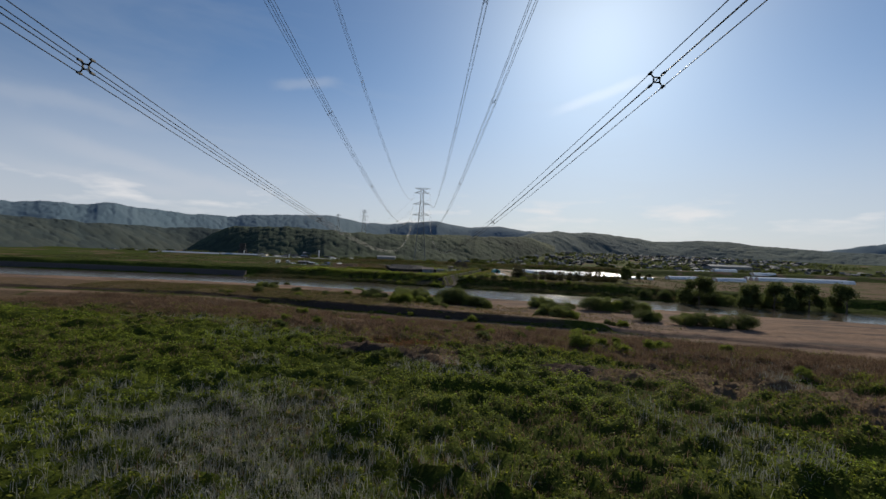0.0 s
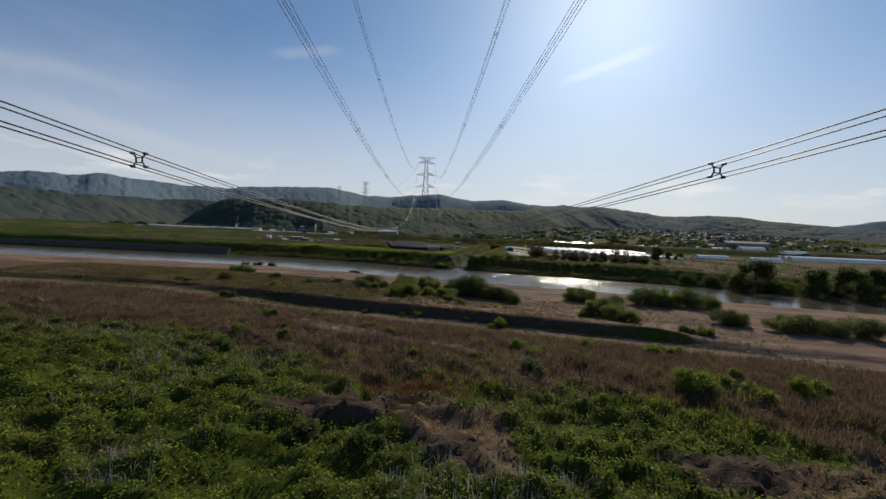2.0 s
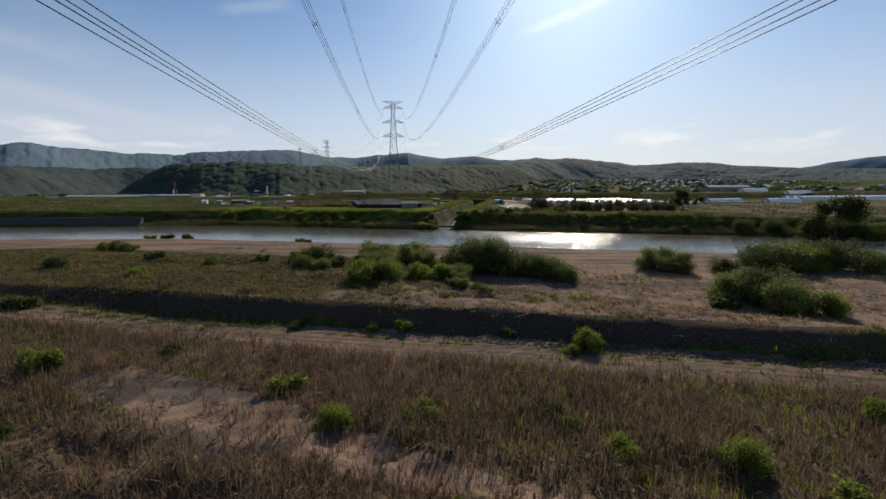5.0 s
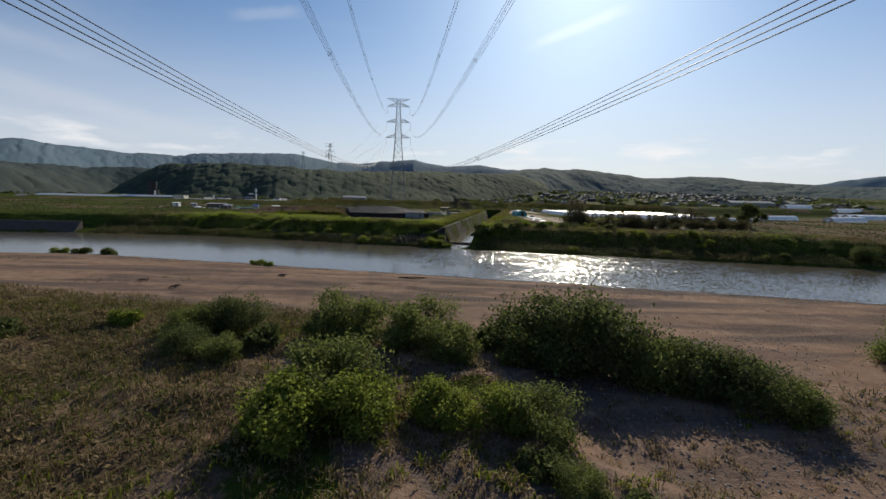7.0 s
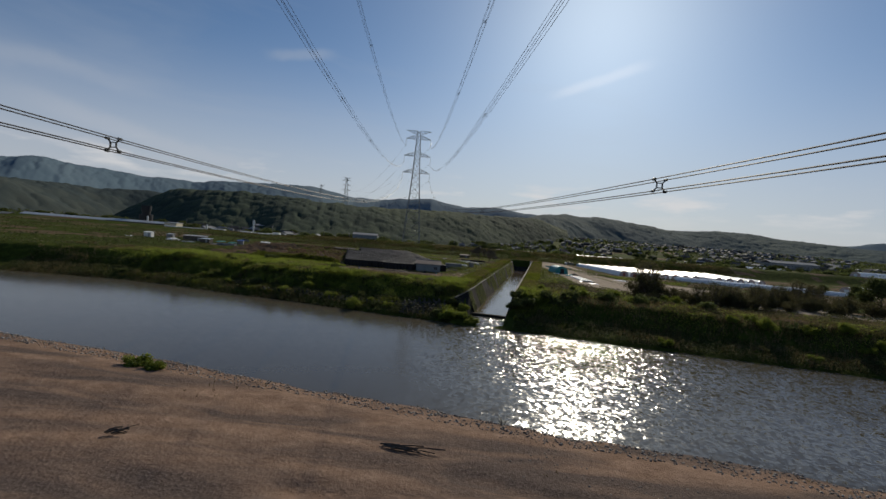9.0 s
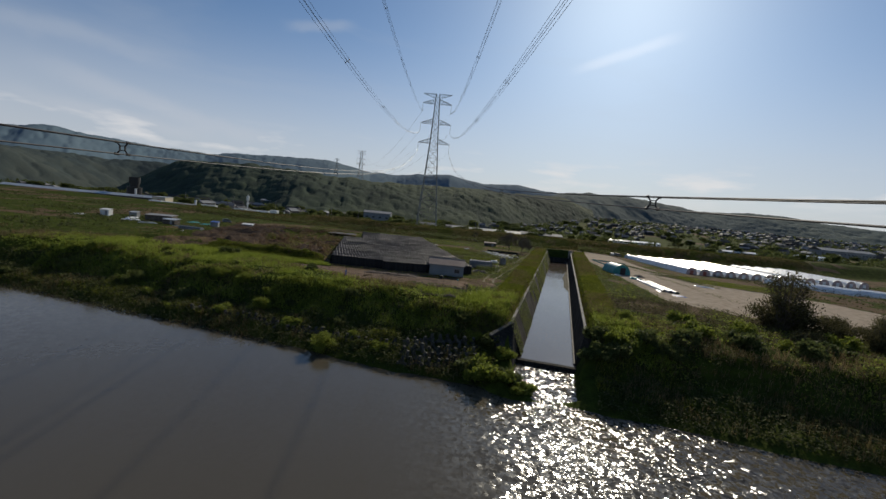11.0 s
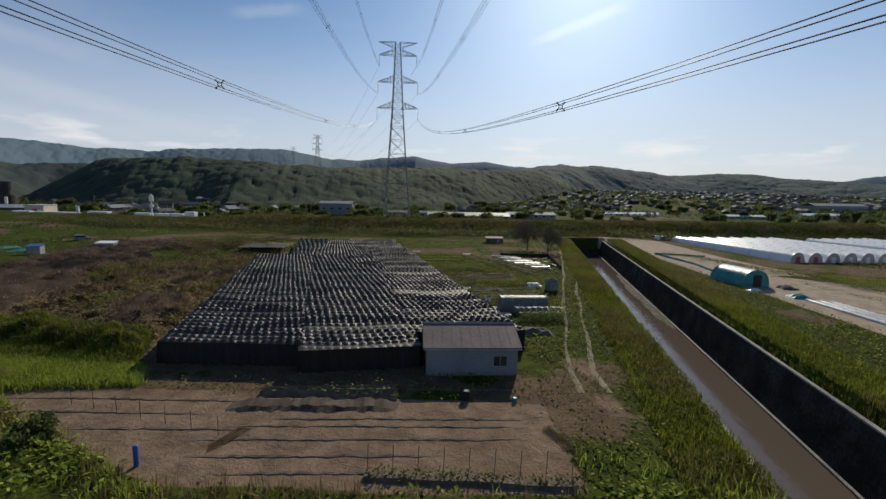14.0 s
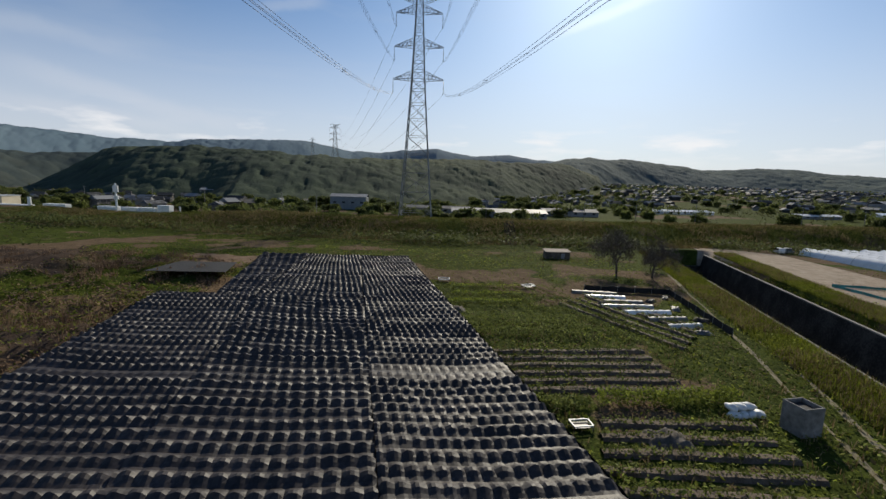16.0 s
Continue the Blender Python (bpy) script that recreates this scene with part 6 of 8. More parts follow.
BUSHES = [
    ("D", -27.5, 168.0, 0.7), ("W", -24.6, 167.2, 0.62), ("W", -29.4, 172.5, 0.75), ("D", -26.0, 174.6, 0.95), ("B", -22.0, 170.0, 1.0), ("L", -15.6, 155.8, 1.2), ("L", -12.6, 156.4, 1.1), ("W", -14.4, 158.8, 1.1), ("W", -14.7, 173.6, 1.35), ("W", -17.2, 171.8, 0.7), ("W", -8.2, 169.8, 1.3), ("W", -6.4, 167.4, 0.85), ("B", -2.4, 171.5, 1.3),
    ("L", -7.4, 157.0, 0.85), ("L", -4.4, 156.2, 0.8), ("W", -2.2, 155.6, 0.85), ("W", -1.6, 150.2, 0.42), ("B", 0.2, 148.8, 0.7), ("W", 1.2, 147.4, 0.36), ("B", -2.6, 152.0, 0.8), ("B", 1.6, 145.6, 0.4), ("D", 3.0, 169.2, 1.65), ("D", 6.4, 168.8, 1.6), ("W", 0.8, 168.0, 1.1), ("W", 9.6, 165.6, 1.15), ("D", 12.2, 164.6, 1.2), ("D", 14.6, 161.2, 0.95), ("W", 16.0, 159.6, 0.75),
    ("W", 36.2, 168.0, 1.3), ("W", 39.8, 167.4, 1.1), ("D", 47.5, 166.2, 0.8), ("D", 55.0, 167.0, 1.4), ("W", 60.0, 167.5, 1.55), ("L", 64.6, 166.2, 1.4), ("D", 69.4, 166.5, 1.5), ("W", 73.5, 165.0, 1.3),
    ("W", 34.6, 145.4, 1.15), ("D", 38.0, 144.6, 1.2), ("B", 31.4, 143.2, 1.2), ("W", 37.4, 139.0, 1.15), ("L", 40.6, 138.6, 1.0), ("D", 64.0, 141.4, 1.05), ("W", 67.4, 140.8, 0.95), ("W", 74, 136.5, 1.2), ("D", 78.4, 136.0, 1.1), ("W", 83.5, 134.5, 1.2), ("D", 89.5, 133, 1.3),
    ("L", 9.4, 132.2, 0.62), ("L", 7.2, 131.0, 0.35), ("B", 9.2, 95.6, 1.1), ("L", 28.6, 91.0, 1.1), ("S", 32.5, 92.5, 1.1), ("S", 36.8, 90.5, 1.3), ("S", 34.8, 114.0, 1.2), ("S", 38.0, 113.0, 1.0), ("L", 23.4, 116.0, 0.6),
    ("S", 52.6, 129.2, 1.1), ("B", 49, 130, 1.0), ("B", -22.5, 94.5, 1.0), ("B", -15.7, 73.6, 1.0), ("B", -9.6, 71.5, 0.9), ("S", 12, 107, 0.9), ("B", 18, 101, 0.9), ("S", 44, 92, 1.2), ("S", 48, 96, 1.1),
    ("B", -36, 100, 1.0), ("B", -28, 86, 0.8), ("S", -40, 128, 1.0), ("B", -60, 150, 1.2), ("S", -52, 162, 1.0), ("B", -45, 172, 1.0), ("S", -37, 176, 0.9), ("B", -58, 178, 1.1), ("B", -31, 179, 0.9), ("D", -70, 170, 0.6),
    ("B", -22, 141.0, 0.6), ("S", -9.5, 138.6, 0.6), ("S", -13.0, 139.3, 0.5), ("B", 2.0, 136.5, 0.6), ("S", -18, 123, 0.9), ("L", -13.5, 117, 0.55), ("L", 3.6, 112.6, 0.5), ("L", 9.5, 111, 0.55),
    ("S", -44.2, 231.0, 0.9), ("S", -41.5, 230.2, 0.7), ("B", -93, 248, 1.3), ("B", -86, 246.5, 1.2), ("S", -100, 250, 1.2),
    ("L", -41.4, 293.0, 0.75), ("L", -27.1, 281.4, 0.8), ("S", -47, 291.5, 1.0), ("W", -71, 303.9, 0.7), ("S", -34, 288, 0.9), ("L", -24, 285, 0.5), ("S", -5.0, 276.0, 1.5), ("S", -2.2, 274.2, 0.8), ("B", -0.8, 274.8, 0.8), ("S", 0.6, 273.6, 0.7), ("B", -2.6, 275.8, 0.8), ("S", -0.9, 272.8, 0.6), ("B", -7.0, 277.5, 1.2),
    ("B", -57, 297, 1.2), ("W", -88, 309, 0.6), ("S", -64, 299, 0.9), ("B", -39, 312, 0.9), ("B", -61.5, 322, 1.4),
    ("B", 11.6, 283.2, 1.1), ("S", 13.2, 281.8, 1.0), ("B", 9.9, 280.0, 1.0), ("B", -3.4, 284.2, 0.9), ("S", -1.4, 281.0, 0.9), ("B", 12.5, 279, 1.5), ("S", 15.0, 281, 1.4), ("B", 18, 282, 1.3), ("B", 24, 283, 1.4), ("S", 28, 287, 1.4), ("B", 33, 284, 1.5), ("B", 40, 281, 1.4), ("S", 30, 296, 1.3), ("S", 38, 292, 1.3), ("B", 45, 283, 1.5), ("B", 55, 279, 1.5), ("S", 52, 290, 1.4),
    ("D", 121, 243, 1.3), ("D", 134, 236, 1.7), ("D", 140, 235, 1.9), ("W", 147, 231, 1.8), ("D", 158, 229, 2.0), ("W", 168, 227, 2.0), ("D", 112, 246, 1.1), ("D", 178, 226, 2.0),
]
rs = np.random.RandomState(91)
for k in range(110):
    bx = rs.uniform(-100, 110)
    bv = rs.choice([rs.uniform(273, 281), rs.uniform(281, 288), rs.uniform(286, 300)]) + (3.2 if bx < -30 else 0)
    by = bv - 0.28 * (bx if bx > -90 else -90)
    if abs(bx - canal_axis(by)) > 8.5 and not (-17 < bx < -4 and bv < 283) and not (-48 < bx < -5 and bv > 292):
        BUSHES.append((rs.choice(["B", "B", "S", "L"]) if bv > 282 else rs.choice(["B", "B", "S"]), bx, by, rs.uniform(0.35, 0.95)))
for k in range(11):
    BUSHES.append((("B", "B", "S")[k % 3], -64 + 2.2 * k, 334.5 - 0.55 * k + rs.uniform(-1, 1), rs.uniform(0.5, 0.85)))
for k in range(44):
    bx, bv = rs.uniform(-45, 60), rs.uniform(88, 127)
    if not (-38 < bx < -18 and 110 < bv < 122):
        BUSHES.append((rs.choice(["B", "S", "S", "L"]), bx, bv - 0.28 * bx, rs.uniform(0.3, 0.65)))
for n, (kind, bx, by, s) in enumerate(BUSHES):
    plant(protos[kind], bx, by, s, (n * 137) % 360, 0.1, 0.9 + 0.2 * ((n * 7) % 5) / 5)
T_OAK = tree("riverside_tree", "broad dark leafy tree on the far bank", "tree", 21, 8.5, 1.1, 6500, M_leaf_dark)
T_THIN = bush("riverside_tree", "thin many-stemmed half-leafed tree on the far bank", "tree", 22, 2.7, 7.0, 34, 3000, M_twig, (0.06, 0.15), hollow=0.0)
T_THICK = bush("bank_thicket", "olive brown thicket of twiggy shrubs", "shrub", 27, 2.8, 3.6, 26, 4800, M_twig, (0.06, 0.15), hollow=0.0)
T_BARE = tree("bare_tree", "dark spreading tree with bare twigs beside the track", "tree", 23, 6.2, 1.35, 6500, M_bark, (0.04, 0.10))
TREES = [("T", 50.7, 300.5, 1.9), ("T", 54.0, 304, 1.4), ("T", 60, 291, 1.1), ("T", 66, 294, 1.2), ("T", 72, 296, 1.1), ("T", 78, 295, 1.2), ("T", 85, 300, 1.1), ("T", 92, 305, 1.2), ("T", 101, 309, 1.5), ("T", 108, 311, 1.3),
         ("O", 129, 311, 1.5), ("O", 133, 231, 2.2), ("O", 153, 226, 1.8), ("O", 166, 223, 2.0), ("O", 181, 220, 1.9), ("O", 196, 216, 2.0), ("O", 300, 620, 1.4), ("O", 345, 640, 1.6), ("B", 14.1, 405.5, 1.5), ("B", 18.8, 402.0, 1.3), ("O", 150, 340, 0.9), ("O", 158, 342, 0.8)]
TREES += [("K", 46 + 3.4 * i, 289 + 0.45 * i + 4.5 * ((i * 7) % 4), 0.9 + 0.13 * ((i * 5) % 6)) for i in range(22)]
tp = {"K": T_THICK, "T": T_THIN, "O": T_OAK, "B": T_BARE}
for n, (kind, bx, by, s) in enumerate(TREES):
    plant(tp[kind], bx, by, s, (n * 71) % 360)
for ob in (B_WILLOW, B_DARK, B_LIGHT, B_LOW, B_DLOW, T_OAK, T_THIN, T_THICK, T_BARE):
    spot = {"willow_bush": (-74, 196), "low_shrub": (-66, 158)}.get(ob.name.split(".")[0], (170, 345))
    k = [B_WILLOW, B_DARK, B_LIGHT, B_LOW, B_DLOW, T_OAK, T_THIN, T_THICK, T_BARE].index(ob)
    px, py = spot[0] - 4 * k, spot[1] + 2.0 * k
    if ob is T_BARE:
        px, py = 21.5, 408.5
    ob.matrix_world = pose(px, py, gz(px, py) - 0.1) @ Matrix.Diagonal((0.7, 0.7, 0.7, 1))


# ---- greenhouse tunnels and the farm on the right ----
def tunnel_mesh(width, tall, length, seg=12, sag=0.06, ribs=None):
    """A half-barrel film roof along +y: vertices and faces, with the film drawn in between hoops."""
    ribs = ribs or max(4, int(length / 2.2))
    verts, faces = [], []
    n = ribs * 2
    for i in range(n + 1):
        k = 1 - (sag if i % 2 else 0)
        for j in range(seg + 1):
            a = math.pi * j / seg
            verts.append((-math.cos(a) * width / 2 * k, length * i / n, math.sin(a) ** 0.8 * tall * k))
    for i in range(n):
        for j in range(seg):
            a = i * (seg + 1) + j
            faces.append((a, a + 1, a + seg + 2, a + seg + 1))
    return verts, faces


def end_face(width, tall, y, seg=12):
    vs = [(-math.cos(math.pi * j / seg) * width / 2 * 0.995, y, math.sin(math.pi * j / seg) ** 0.8 * tall * 0.995) for j in range(seg + 1)]
    return vs, [tuple(range(seg + 1))]


M_pink = material("dusty_pink_film", ramp3((0.42, 0.30, 0.27), (0.55, 0.42, 0.38), (0.66, 0.55, 0.50)), 0.6, rough=0.5, bump=0.1)
M_red = material("faded_red_door", ramp3((0.28, 0.07, 0.05), (0.36, 0.10, 0.07), (0.42, 0.15, 0.11)), 0.8, rough=0.6, bump=0.05)


def polytunnel(x, y, turn, width, tall, length, red=False):
    h = thing("greenhouse_tunnel", "white plastic film greenhouse tunnel", "greenhouse", pose(x, y, gz(x, y) - 0.1, 0, 0, turn), group="greenhouse tunnels")
    v, f = tunnel_mesh(width, tall, length)
    raw("film_roof", v, f, M_plastic, h, "", True)
    for yy in (0.0, length):
        v, f = end_face(width, tall, yy)
        raw("end_wall", v, f, M_pink, h, "dusty pink film end wall")
    bm = bmesh.new()
    box(bm, width * 0.3, 0.06, tall * 0.62, (0, -0.03, 0))
    part("door", bm, M_red if red else M_plastic, h)
    for yy in np.linspace(0, length, max(4, int(length / 5))):
        bm = bmesh.new()
        tube(bm, [(-math.cos(a) * width / 2 * 1.01, yy, math.sin(a) ** 0.8 * tall * 1.01) for a in [math.pi * j / 12 for j in range(13)]], 0.05)
        part("hoop", bm, M_steel, h)
    return h


for i in range(8):
    polytunnel(87.2 + i * 5.5, 400.0 + i * 0.45, 11.5, 5.0, 2.9, 44, i < 2)
for i in range(5):
    polytunnel(141 + i * 6.5, 408 + i * 1.0, 11.5, 5.4, 2.8, 40)
for i in range(4):
    polytunnel(128 + i * 14, 372 - 4 * i, 60, 4.2, 2.0, 26)
for i, (px, py) in enumerate(((262, 505), (300, 498), (340, 492), (200, 398), (236, 388))):
    polytunnel(px, py, -72, 6.5, 3.4, 34)
for i in range(3):
    polytunnel(415, 452 + i * 8, 92, 6.5, 3.6, 100)


def farm_tent():
    h = thing("storage_tent", "teal tarpaulin storage tent with a paler top", "tent", pose(43.6, 359.3, gz(43.6, 361) - 0.1, 0, 0, 8))
    W, T, L = 5.6, 3.1, 7.2
    v, f = tunnel_mesh(W, T, L, 14, 0.03, 5)
    me = bpy.data.meshes.new("tarpaulin")
    me.from_pydata(v, [], f)
    me.materials.append(M_teal)
    me.materials.append(M_tarptop)
    for p in me.polygons:
        p.use_smooth = True
        # faces above 0.82 of the height take the paler teal
        if p.center.z > T * 0.82:
            p.material_index = 1
    ob = new("tarpaulin", me)
    ob.parent = h
    for yy in (0.02, L - 0.02):
        v, f = end_face(W, T, yy, 14)
        raw("end_wall", v, f, M_teal, h)
    # Flat dark panel before the closed end wall, painted shade of an entrance.
    bm = bmesh.new()
    box(bm, 1.7, 0.05, 2.2, (0.3, -0.02, 0))
    part("doorway", bm, M_dark, h, "dark panel for the shade inside the tent entrance")
    for yy in np.linspace(0, L, 5):
        bm = bmesh.new()
        tube(bm, [(-math.cos(a) * W / 2 * 1.012, yy, math.sin(a) ** 0.8 * T * 1.012) for a in [math.pi * j / 14 for j in range(15)]], 0.06)
        part("hoop", bm, M_teal, h)


farm_tent()


def crumpled(name, label, category, x, y, sx, sy, tall, mat, seed, turn=0.0, n=14):
    """A low heap of crumpled sheet."""
    u, w = np.meshgrid(np.linspace(-1, 1, n), np.linspace(-1, 1, n))
    edge = np.clip(1.1 - np.maximum(np.abs(u), np.abs(w)) ** 3, 0, 1)
    z = tall * edge * (0.55 + 0.5 * fbm(u * 3 + seed, w * 3, 1.0, 3, seed))
    co = np.stack([u * sx / 2, w * sy / 2, z], -1).reshape(-1, 3)
    q = (np.arange(n - 1)[:, None] * n + np.arange(n - 1)[None]).ravel()
    ob = new(name, mesh_quads(name, co, np.stack([q, q + 1, q + n + 1, q + n], 1), mat))
    ob.matrix_world = pose(x, y, gz(x, y) - 0.03, 0, 0, turn)
    return tagged(ob, label, category)


# film-covered crop rows beside the dirt yard
for i in range(3):
    h = thing("row_cover", "long low crop row under white plastic film", "row cover", pose(46.6 - i * 1.3, 330.5 + i * 0.6, gz(46, 338) - 0.1, 0, 0, -2), group="film covered rows")
    v, f = tunnel_mesh(1.2, 0.65, 18, 8, 0.12, 14)
    raw("film", v, f, M_film, h, "", True)
    for yy in np.linspace(0, 18, 10):
        bm = bmesh.new()
        beam(bm, (-0.62, yy, 0), (0, yy, 0.68), 0.04)
        beam(bm, (0, yy, 0.68), (0.62, yy, 0), 0.04)
        part("hoop", bm, M_steel, h)
crumpled("plastic_pile", "heap of teal netting and sheets on bare soil", "tarpaulin", 44.8, 351.5, 3.2, 2.2, 0.9, M_teal, 3)
crumpled("plastic_pile", "crumpled white plastic sheets on the ground", "plastic sheet", 41.0, 356.4, 3.0, 1.2, 0.5, M_plastic, 4, 20)
crumpled("plastic_pile", "crumpled white plastic sheets on the ground", "plastic sheet", 65.2, 352.0, 5.5, 1.3, 0.5, M_plastic, 5, -25)
crumpled("plastic_pile", "crumpled white plastic sheets on the ground", "plastic sheet", 43.0, 333.0, 4.0, 0.9, 0.3, M_plastic, 6, 80)
crumpled("plastic_pile", "blue plastic sheet lying beside crop rows", "plastic sheet", 45.5, 327.5, 3.2, 2.6, 0.3, M_blue, 7, 10)
crumpled("soil_mound", "dark heap of soil beside the storage tent", "soil heap", 48.8, 358.5, 3.0, 2.0, 0.9, M_post, 8)


def netting_fence(points, tall, mat, label):
    h = thing("netting_fence", label, "fence")
    for (ax, ay), (bx, by) in zip(points, points[1:]):
        L = math.hypot(bx - ax, by - ay)
        n = max(2, int(L / 2.2))
        for i in range(n + 1):
            px, py = ax + (bx - ax) * i / n, ay + (by - ay) * i / n
            bm = bmesh.new()
            beam(bm, (px, py, gz(px, py) - 0.1), (px, py, gz(px, py) + tall + 0.12), 0.05, 5)
            part("post", bm, M_steel, h)
        verts, faces = [], []
        for i in range(n + 1):
            px, py = ax + (bx - ax) * i / n, ay + (by - ay) * i / n
            g = gz(px, py)
            verts += [(px, py, g + 0.05), (px + 0.02, py, g + tall - 0.08 * (i % 2))]
        for i in range(n):
            faces.append((2 * i, 2 * i + 2, 2 * i + 3, 2 * i + 1))
        ob = raw("netting", verts, faces, mat, h)
        sol = ob.modifiers.new("thick", "SOLIDIFY")
        sol.thickness = 0.02


netting_fence([(46.6, 399), (47.6, 384), (44.2, 366.5)], 0.5, M_teal, "low teal netting fence along the yard")
netting_fence([(46.6, 399), (60, 398.5)], 0.5, M_teal, "low teal netting fence across the yard")


# crop beds to the right of the yard
def crop_row(x0, y0, x1, y1, wide, tall, leaf_mat, n_leaf, seed, label, soil=True, size=(0.06, 0.14)):
    h = thing("crop_row", label, "crop row", group="crop rows")
    L = math.hypot(x1 - x0, y1 - y0)
    rs = np.random.RandomState(seed)
    k = max(6, int(L / 0.8))
    nx, ny = -(y1 - y0) / L, (x1 - x0) / L
    if soil:
        verts, faces = [], []
        for i in range(k + 1):
            px, py = x0 + (x1 - x0) * i / k, y0 + (y1 - y0) * i / k
            g = gz(px, py)
            for o, dz in ((-0.5, -0.05), (-0.28, 0.2), (0.28, 0.2), (0.5, -0.05)):
                verts.append((px + nx * wide * o + rs.randn() * 0.03, py + ny * wide * o + rs.randn() * 0.03, g + dz + rs.randn() * 0.02))
        for i in range(k):
            for j in range(3):
                faces.append((i * 4 + j, i * 4 + j + 1, i * 4 + j + 5, i * 4 + j + 4))
        raw("soil_ridge", verts, faces, M_soil, h)
    t = rs.rand(n_leaf)
    o = rs.randn(n_leaf) * wide * 0.2
    px, py = x0 + (x1 - x0) * t + nx * o, y0 + (y1 - y0) * t + ny * o
    pz = height(px, py) + roughness(px, py) + 0.15 + rs.rand(n_leaf) * tall
    co, q = leaf_quads(np.stack([px, py, pz], 1), np.array([0, 0, 0.6]), size, rs)
    ob = new("foliage", mesh_quads("foliage", co, q, leaf_mat))
    ob.parent = h
    return h


M_rut = material("worn_pale_earth", ramp3((0.12, 0.105, 0.065), (0.19, 0.165, 0.105), (0.28, 0.245, 0.165)), 0.7, bump=0.3, spec=0.1)
M_soil = material("garden_soil", ramp3((0.075, 0.055, 0.04), (0.12, 0.09, 0.065), (0.19, 0.145, 0.105)), 1.2, bump=0.6)
for i in range(6):
    crop_row(-12.6 - i * 0.05, 359.2 + i * 1.5, 1.8, 359.9 + i * 1.55, 0.9, 0.3, M_leaf_dark, 420, 300 + i, "tilled row with small dark seedlings")
for i in range(5):
    crop_row(-8.6 + i * 0.5, 348.6 + i * 1.6, 3.2, 348.0 + i * 1.75, 0.9, 0.35, M_leaf, 360, 320 + i, "tilled garden row with sparse leafy plants")
crop_row(-6.0, 357.4, 4.2, 358.2, 1.6, 1.0, M_leaf_light, 2600, 330, "thick bright green crop row", False)
crop_row(-11.5, 357.0, -6.4, 357.2, 1.4, 0.6, M_leaf, 900, 331, "low green crop row", False)
for i in range(5):
    crop_row(-1.5 + i * 1.5, 384.0 + i * 1.3, 6.2 + i * 1.25, 368.5 + i * 1.5, 0.7, 0.35, M_leaf, 420, 340 + i, "narrow slanting green crop row")
for i in range(4):
    crop_row(-14.5, 371.5 + i * 1.6, -2.0, 371.0 + i * 1.6, 1.1, 0.7, M_leaf, 900, 350 + i, "knee-high green cereal row", False)
for i in range(4):
    crop_row(-16.5 + i * 0.3, 297.8 + i * 1.9, -6.5, 297.0 + i * 1.95, 1.0, 0.5, M_leaf, 700, 360 + i, "leafy vegetable row near the bank")
for i in range(4):
    crop_row(64 + i * 1.2, 362 + i * 3.2, 92 + i * 2, 352 + i * 3.6, 2.6, 0.4, M_leaf_light, 2600, 370 + i, "bright green rice seedling bed", False)
for i in range(3):
    crop_row(53.5 + i * 1.1, 398 - i, 66 + i * 1.4, 352 - i, 0.9, 0.6, M_leaf_dark, 1600, 380 + i, "dark green low hedge row beside the yard", False)
for i in range(3):
    crumpled("mulch_sheet", "strip of pale plastic mulch between vegetable rows", "plastic sheet", -12.0 + i * 2.2, 299.0 + i * 1.9, 5.0, 0.6, 0.12, M_plastic, 20 + i, 3)


for i in range(7):
    crop_row(-13.5 + i * 1.9, 396.0 - i * 0.4, -4.0 + i * 1.9, 374.5 - i * 1.6, 0.6, 0.3, (M_leaf, M_levee)[i % 2], 520, 400 + i, "long slanting low green crop row", False)
for i in range(6):
    crop_row(-16.0 + i * 0.25, 381.5 + i * 2.1, -6.5 + i * 0.3, 382.0 + i * 2.1, 0.9, 0.3, (M_levee, M_bankgreen)[i % 2], 420, 410 + i, "low grassy bed in the allotment", False)
for i in range(3):
    crop_row(-7.0 + i * 0.3, 344.0 + i * 1.3, 1.8, 344.6 + i * 1.3, 0.8, 0.45, (M_leaf, M_leaf_dark, M_levee)[i], 420, 420 + i, "leafy garden row behind the hoop house", False)
wheel_track = thing("wheel_track", "two pale wheel lines worn through the grass", "track", kind="structure")
for o in (-1.1, 1.1):
    rs = np.random.RandomState(int(200 + o * 10))
    verts, faces = [], []
    ys = np.arange(318, 436, 0.8)
    for yy in ys:
        cx = np.interp(yy, TRACK_Y, TRACK_X) + o * 1.03 + 0.12 * math.sin(yy * 0.4 + o)
        w = 0.2 * (1 + 0.35 * math.sin(yy * 0.23 + 2 * o)) + rs.uniform(-0.04, 0.05)
        for k in (-1, 0, 1):
            verts.append((cx + k * w, yy, gz(cx + k * w, yy) + (0.05 if k == 0 else 0.0)))
    for k in range(len(ys) - 1):
        for j in range(2):
            faces.append((3 * k + j, 3 * k + j + 1, 3 * k + j + 4, 3 * k + j + 3))
    raw("rut", verts, faces, M_rut, wheel_track)
bm = bmesh.new()
extrude(bm, [(-57.5, 389.0, gz(-52, 391) + 0.9), (-46.6, 389.6, gz(-52, 391) + 0.9), (-48.4, 397.0, gz(-52, 391) + 0.9), (-57.0, 396.6, gz(-52, 391) + 0.9)], (0, 0, 0.06))
low_net = part("low_net", bm, M_netside)
tagged(low_net, "low dark net stretched over a seed bed", "net")
for px, py in ((-57.3, 389.2), (-46.8, 389.8), (-48.6, 396.8), (-56.8, 396.4), (-52, 389.4), (-52.5, 396.7)):
    bm = bmesh.new()
    beam(bm, (px, py, gz(px, py) - 0.1), (px, py, gz(-52, 391) + 0.92), 0.08, 6)
    part("post", bm, M_post, low_net)


